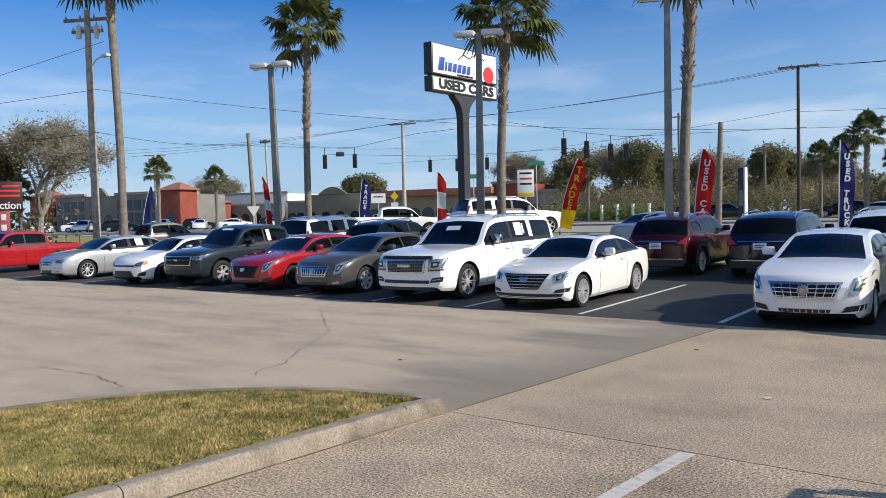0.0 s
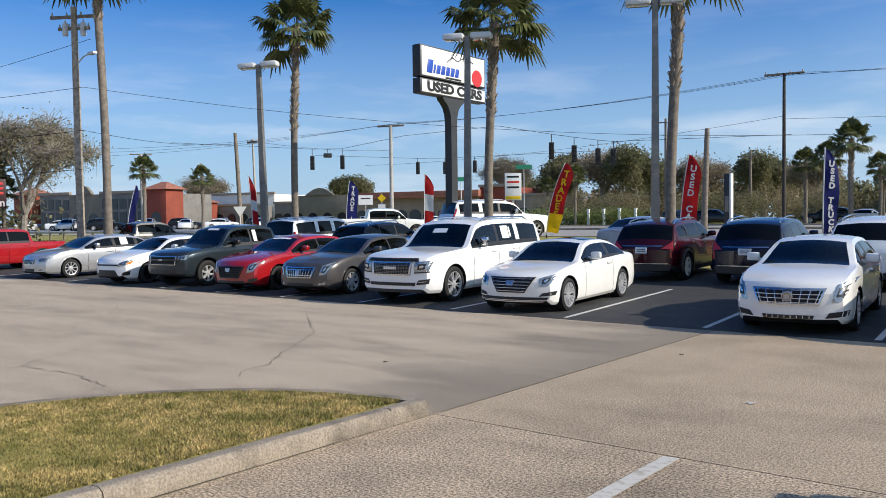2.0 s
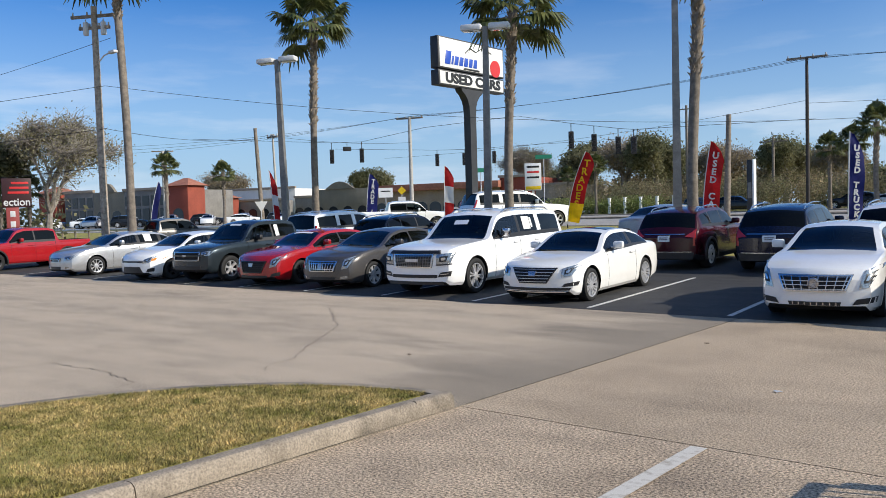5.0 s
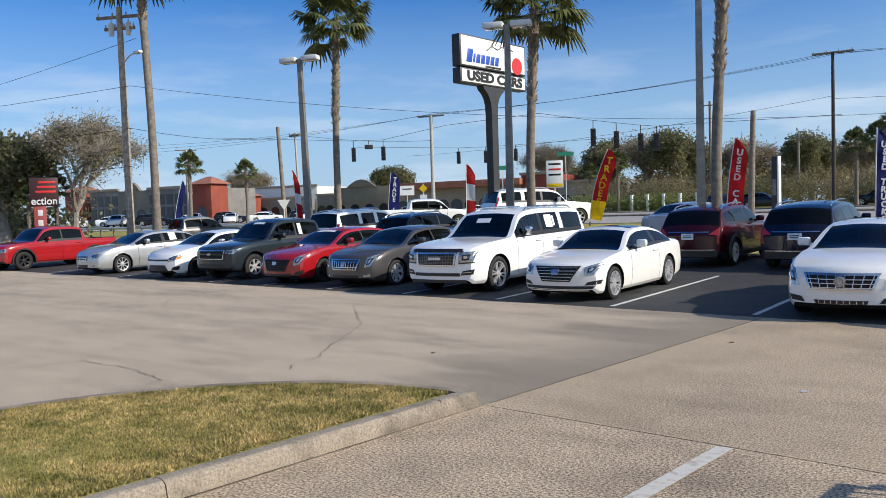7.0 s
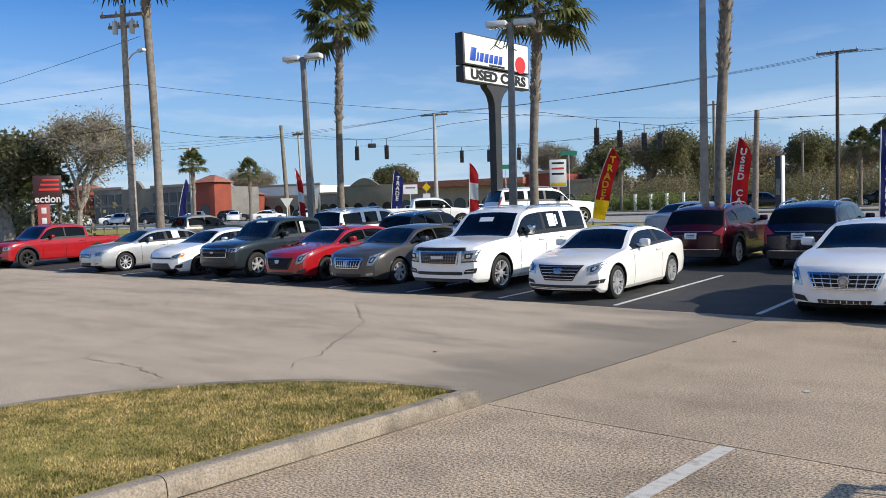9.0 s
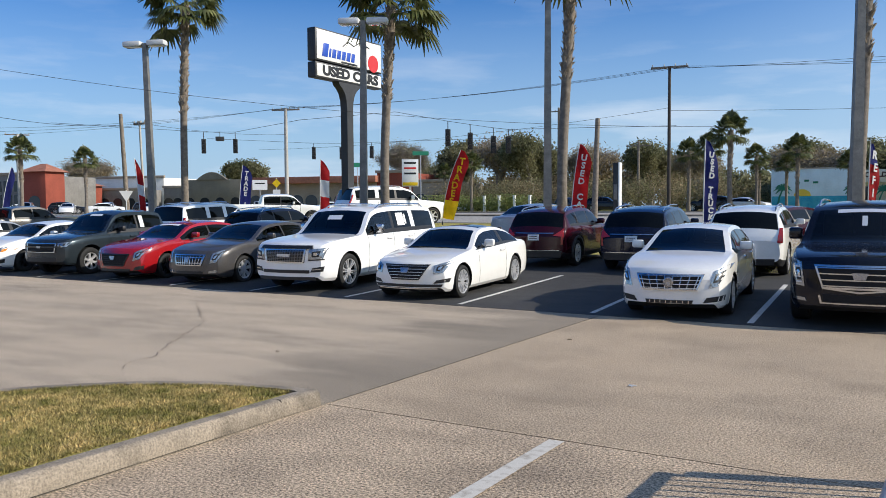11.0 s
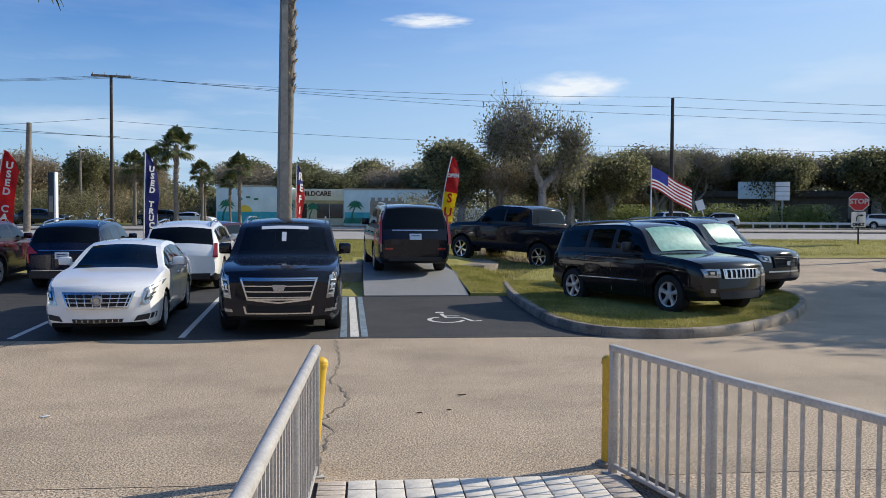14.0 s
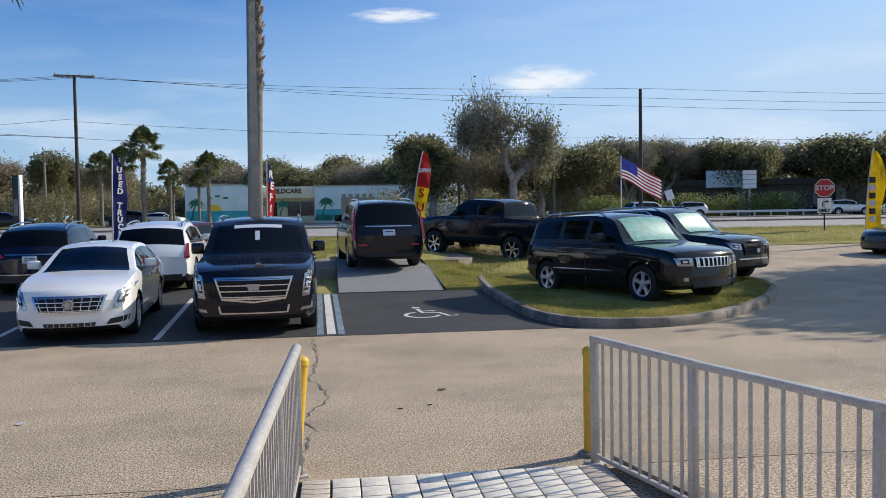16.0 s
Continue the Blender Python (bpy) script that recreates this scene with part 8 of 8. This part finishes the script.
part("post", bm, CONC_POLE, ps)

# childcare building with painted walls
WALL_CREAM = material("stucco_cream", (0.74, 0.70, 0.56), 0.9, vary=0.1, scale=1.5)
WALL_SKY = material("mural_sky", (0.66, 0.80, 0.86), 0.85, vary=0.08, scale=0.6)
SEA = material("mural_sea", (0.03, 0.36, 0.52), 0.85, second=(0.10, 0.50, 0.58), scale=1.0)
MURAL_SUN = material("mural_sun", (0.85, 0.62, 0.08), 0.85)
MURAL_GREEN = material("mural_palm", (0.03, 0.20, 0.13), 0.85)
MURAL_GREY = material("mural_castle", (0.32, 0.30, 0.27), 0.9, vary=0.2, scale=2)
BROWN_INK = material("sign_brown", (0.07, 0.03, 0.02), 0.6)
SHOP_GLASS = material("shop_glass", (0.02, 0.025, 0.03), 0.06)
cb = thing("childcare_building", pose(0, 96.5, 1.2), "low childcare building with beach murals and a cream front", "building")


def wall_box(parent, name, x0, x1, y0, y1, z0, z1, mat, label="", bev=0.02):
    bm = bmesh.new()
    box(bm, x0, x1, y0, y1, z0, z1, bev)
    return part(name, bm, mat, parent, label)


wall_box(cb, "wall", -16.6, -8.0, 0, 14, 0, 4.45, WALL_SKY, "wall painted as a pale sky")
wall_box(cb, "wall", -8.0, -2.05, 1.2, 14, 0, 4.1, WALL_CREAM, "cream stucco shop front")
wall_box(cb, "wall", -2.05, 9.2, 0, 14, 0, 4.2, WALL_SKY, "wall painted as a pale sky")
wall_box(cb, "wall", 10.3, 14.8, 2, 12, 0, 2.15, SIGN_FACE, "low white side wall")
wall_box(cb, "fascia", -8.0, -2.05, 0.4, 1.2, 2.9, 4.25, WALL_CREAM)
wall_box(cb, "roof_edge", -16.7, -8.0, -0.08, 0.12, 4.45, 4.58, CONC_POLE)
wall_box(cb, "roof_edge", -2.05, 9.3, -0.08, 0.12, 4.2, 4.33, CONC_POLE)
lettering("CHILDCARE", 0.72, BROWN_INK, cb, pose(-5.5, 0.38, 3.7), bold=0.03)
for x0, x1 in ((-7.7, -6.4), (-5.2, -3.8), (-3.7, -2.2)):
    w = wall_box(cb, "window", x0, x1, 1.14, 1.25, 0.85, 2.5, SHOP_GLASS, "dark shop window", 0.0)
    wall_box(w, "frame", x0 - 0.06, x1 + 0.06, 1.12, 1.16, 2.5, 2.6, CONC_POLE, "", 0.0)
for x0, x1 in ((-16.5, -8.1), (-1.95, 9.1)):
    wall_box(cb, "mural_sea", x0, x1, -0.02, 0.01, 0.25, 1.55, SEA, "painted blue sea", 0.0)
bm = bmesh.new()
for k in range(12):
    a0, a1 = math.pi * k / 12, math.pi * (k + 1) / 12
    bm.faces.new([bm.verts.new(v) for v in ((-13.4, -0.03, 1.55), (-13.4 + 0.85 * math.cos(a0), -0.03, 1.55 + 0.75 * math.sin(a0)), (-13.4 + 0.85 * math.cos(a1), -0.03, 1.55 + 0.75 * math.sin(a1)))])
part("mural_sun", bm, MURAL_SUN, cb, "painted yellow sun")
for x, s, yy in ((-15.9, 1.0, -0.035), (-9.0, 0.95, -0.035), (-6.1, 0.9, 0.36), (-1.2, 1.0, -0.035)):
    bm = bmesh.new()
    tube(bm, [(x, yy, 0.3), (x + 0.15 * s, yy, 1.4 * s), (x + 0.5 * s, yy, 2.3 * s)], [0.13 * s, 0.1 * s, 0.07 * s], 6)
    for k in range(8):
        a = radians(-40 + 37 * k)
        tube(bm, [(x + 0.5 * s, yy, 2.3 * s), (x + 0.5 * s + 0.5 * s * math.cos(a), yy, 2.5 * s + 0.42 * s * math.sin(a)), (x + 0.5 * s + 0.95 * s * math.cos(a), yy, 2.15 * s + 0.55 * s * math.sin(a))], [0.10 * s, 0.13 * s, 0.02], 5)
    part("mural_palm", bm, MURAL_GREEN, cb, "painted green palm")
for x0, x1 in ((-2.0, -0.2), (0.6, 1.6), (-9.6, -8.2)):
    bm = bmesh.new()
    for k in range(9):
        x = x0 + (x1 - x0) * k / 8
        tube(bm, [(x, -0.04, 0.3), (x + 0.15, -0.04, 0.8), (x + 0.35, -0.04, 1.0)], [0.1, 0.08, 0.01], 4)
    part("mural_bush", bm, MURAL_GREEN, cb, "painted dark green plants")
bm = bmesh.new()
for k in range(5):
    box(bm, 1.1 + 0.78 * k, 1.55 + 0.78 * k, -0.03, 0.0, 2.9, 3.3)
box(bm, 1.0, 4.8, -0.03, 0.0, 0.3, 2.9)
part("mural_castle", bm, MURAL_GREY, cb, "painted grey castle")
for k, (x, z) in enumerate(((-13.9, 2.9), (-13.0, 3.1), (-12.1, 2.9), (7.6, 3.2), (8.4, 3.2))):
    wall_box(cb, "mural_bar", x - 0.25, x + 0.25, -0.025, 0.01, z, z + 0.22, BLUE_INK if k > 2 else MURAL_GREEN, "plain bar in place of lettering", 0.0)

# shops to the right, in the trees
sh = thing("shop_building", pose(49, 92, 1.2, 0, 0, -20), "low dark shop building with a pale blue sign", "building")
wall_box(sh, "wall", -10, 14, 0, 10, 0, 3.6, material("dark_brown_wall", (0.09, 0.075, 0.06), 0.9, vary=0.2, scale=2))
wall_box(sh, "roof", -10.6, 14.6, -0.8, 10.6, 3.6, 4.3, material("dark_roof", (0.06, 0.055, 0.05), 0.9, vary=0.2, scale=3))
wall_box(sh, "sign_panel", -5, -1, -0.95, -0.8, 3.4, 5.4, WALL_SKY, "pale blue shop sign")
for x in (-8, -3, 2, 7):
    wall_box(sh, "window", x, x + 3.4, -0.05, 0.05, 0.5, 2.7, SHOP_GLASS, "", 0.0)
sd = thing("street_board", pose(44.5, 83.5, 1.2, 0, 0, -25), "small shop directory board on a post", "sign")
wall_box(sd, "post", -0.1, 0.1, -0.1, 0.1, 0, 3.0, CONC_POLE)
for k in range(4):
    wall_box(sd, "panel", -0.7, 0.7, -0.15, 0.15, 3.0 + 0.5 * k, 3.45 + 0.5 * k, SIGN_FACE)

# rows of shops beyond the crossing, their fronts turned from the sun
ROW_LEFT, ROW_MID, ROW_RIGHT = pose(-115.9, 78.4, 1.2, 0, 0, 14), pose(-117.2, 116.1, 1.2, 0, 0, 14), pose(-65.6, 112.3, 1.2, 0, 0, 14)
WALL_TAN = material("strip_tan", (0.34, 0.28, 0.22), 0.9, vary=0.12, scale=0.5)
WALL_GREY = material("strip_grey", (0.20, 0.19, 0.18), 0.9, vary=0.15, scale=0.5)
WALL_OLIVE = material("strip_olive", (0.20, 0.18, 0.14), 0.9, vary=0.12, scale=0.5)
WALL_RED = material("strip_red", (0.27, 0.062, 0.038), 0.9, vary=0.12, scale=0.5)
WALL_PALE = material("strip_pale", (0.72, 0.70, 0.66), 0.9, vary=0.08, scale=0.5)
ROOF_TILE = material("clay_roof", (0.35, 0.14, 0.09), 0.9, vary=0.2, scale=2)


def strip(row, name, x0, x1, h, mat, label, roof="flat", arches=0, depth=14, yoff=0.0, panes=0):
    b = thing(name, row @ Matrix.Translation(((x0 + x1) / 2, yoff, 0)), label, "building", "shops beyond the crossing")
    w = (x1 - x0) / 2
    wall_box(b, "wall", -w, w, 0, depth, 0, h, mat, "", 0.05)
    if roof == "flat":
        wall_box(b, "cornice", -w - 0.2, w + 0.2, -0.25, 0.3, h, h + 0.45, WALL_TAN, "", 0.03)
    elif roof == "hip":
        bm = bmesh.new()
        e = [bm.verts.new(v) for v in ((-w - 0.6, -0.6, h), (w + 0.6, -0.6, h), (w + 0.6, depth + 0.6, h), (-w - 0.6, depth + 0.6, h))]
        t = [bm.verts.new((-w * 0.25, depth / 2, h + 1.3)), bm.verts.new((w * 0.25, depth / 2, h + 1.3))]
        for f in ((e[0], e[1], t[1], t[0]), (e[1], e[2], t[1]), (e[2], e[3], t[0], t[1]), (e[3], e[0], t[0])):
            bm.faces.new(f)
        part("roof", bm, ROOF_TILE, b, smooth=False)
    elif roof == "tile":
        wall_box(b, "roof_edge", -w - 0.4, w + 0.4, -1.6, 0.6, h - 0.5, h + 0.6, ROOF_TILE, "brown tiled roof edge", 0.05)
    elif roof == "gable":
        bm = bmesh.new()
        n = 10
        v0 = [bm.verts.new((-w * 0.5 + w * k / n, -0.3, h + 1.5 * math.sin(math.pi * k / n))) for k in range(n + 1)]
        bm.faces.new(v0)
        r = bmesh.ops.extrude_face_region(bm, geom=bm.faces[:])
        bmesh.ops.translate(bm, vec=(0, 0.6, 0), verts=[v for v in r["geom"] if isinstance(v, bmesh.types.BMVert)])
        part("gable", bm, mat, b, smooth=False)
    for k in range(panes):
        x0, x1 = -w + 2 * w * k / panes + 0.25, -w + 2 * w * (k + 1) / panes - 0.25
        for z0, z1 in ((0.4, 3.0), (3.5, h - 0.9)):
            wall_box(b, "window", x0, x1, -0.08, 0.05, z0, z1, SHOP_GLASS, "dark shop window", 0.0)
    for k in range(arches):
        x = -w + (k + 0.5) * 2 * w / arches
        bm = bmesh.new()
        pts = [(x - 1.1, 0.0), (x + 1.1, 0.0)] + [(x + 1.1 * math.cos(a), 1.9 + 0.9 * math.sin(a)) for a in [math.pi * q / 8 for q in range(9)]]
        bm.faces.new([bm.verts.new((px_, -0.06, pz_)) for px_, pz_ in pts])
        part("arched_window", bm, SHOP_GLASS, b, "dark arched shop front", smooth=False)
    return b


# offsets along each row in metres from its east end
strip(ROW_LEFT, "shop", -40, -35.6, 6.4, WALL_RED, "small red tower of the far shops", "hip", 0, 5, -1)
strip(ROW_LEFT, "shop", -34.4, -27, 6.2, WALL_GREY, "dark grey shop front with tall dark glass", "flat", 0, panes=4)
strip(ROW_LEFT, "shop", -27, -19.4, 6.1, WALL_OLIVE, "olive-grey shop with a rounded gable", "gable", 2)
strip(ROW_LEFT, "shop", -19.4, -7.2, 6.1, WALL_GREY, "dark grey shop front with a cornice and dark glass", "flat", 0, panes=6)
strip(ROW_LEFT, "shop", -7.2, -2.9, 6.5, WALL_RED, "red stucco tower with a hipped clay roof", "hip", 1, 4, -2)
strip(ROW_MID, "shop", -43, -18, 6.9, WALL_PALE, "pale stucco shop wall", "flat", 0)
strip(ROW_MID, "shop_arcade", -43, -18.2, 4.4, WALL_GREY, "dark arcade in front of a pale shop wall", "flat", 8, 3.5, -4)
strip(ROW_MID, "shop", -36.4, -29.3, 5.2, WALL_RED, "small red entrance with a hipped roof", "hip", 1, 5, -9.4)
strip(ROW_MID, "shop", -18, -13.7, 4.8, WALL_GREY, "low dark shop arcade", "flat", 2)
strip(ROW_MID, "shop", -13.7, 0.2, 6.3, WALL_OLIVE, "olive-grey shop with a rounded gable and arches", "gable", 4)
strip(ROW_RIGHT, "shop", -38, -14.3, 5.2, WALL_TAN, "long tan shop arcade with a brown roof edge", "tile", 9)
strip(ROW_RIGHT, "shop", -14.3, -8.1, 6.2, WALL_RED, "red brick shop end", "flat", 0)
strip(ROW_RIGHT, "shop", -8.1, 0, 4.6, WALL_TAN, "beige shop building behind the hedge", "flat", 3)
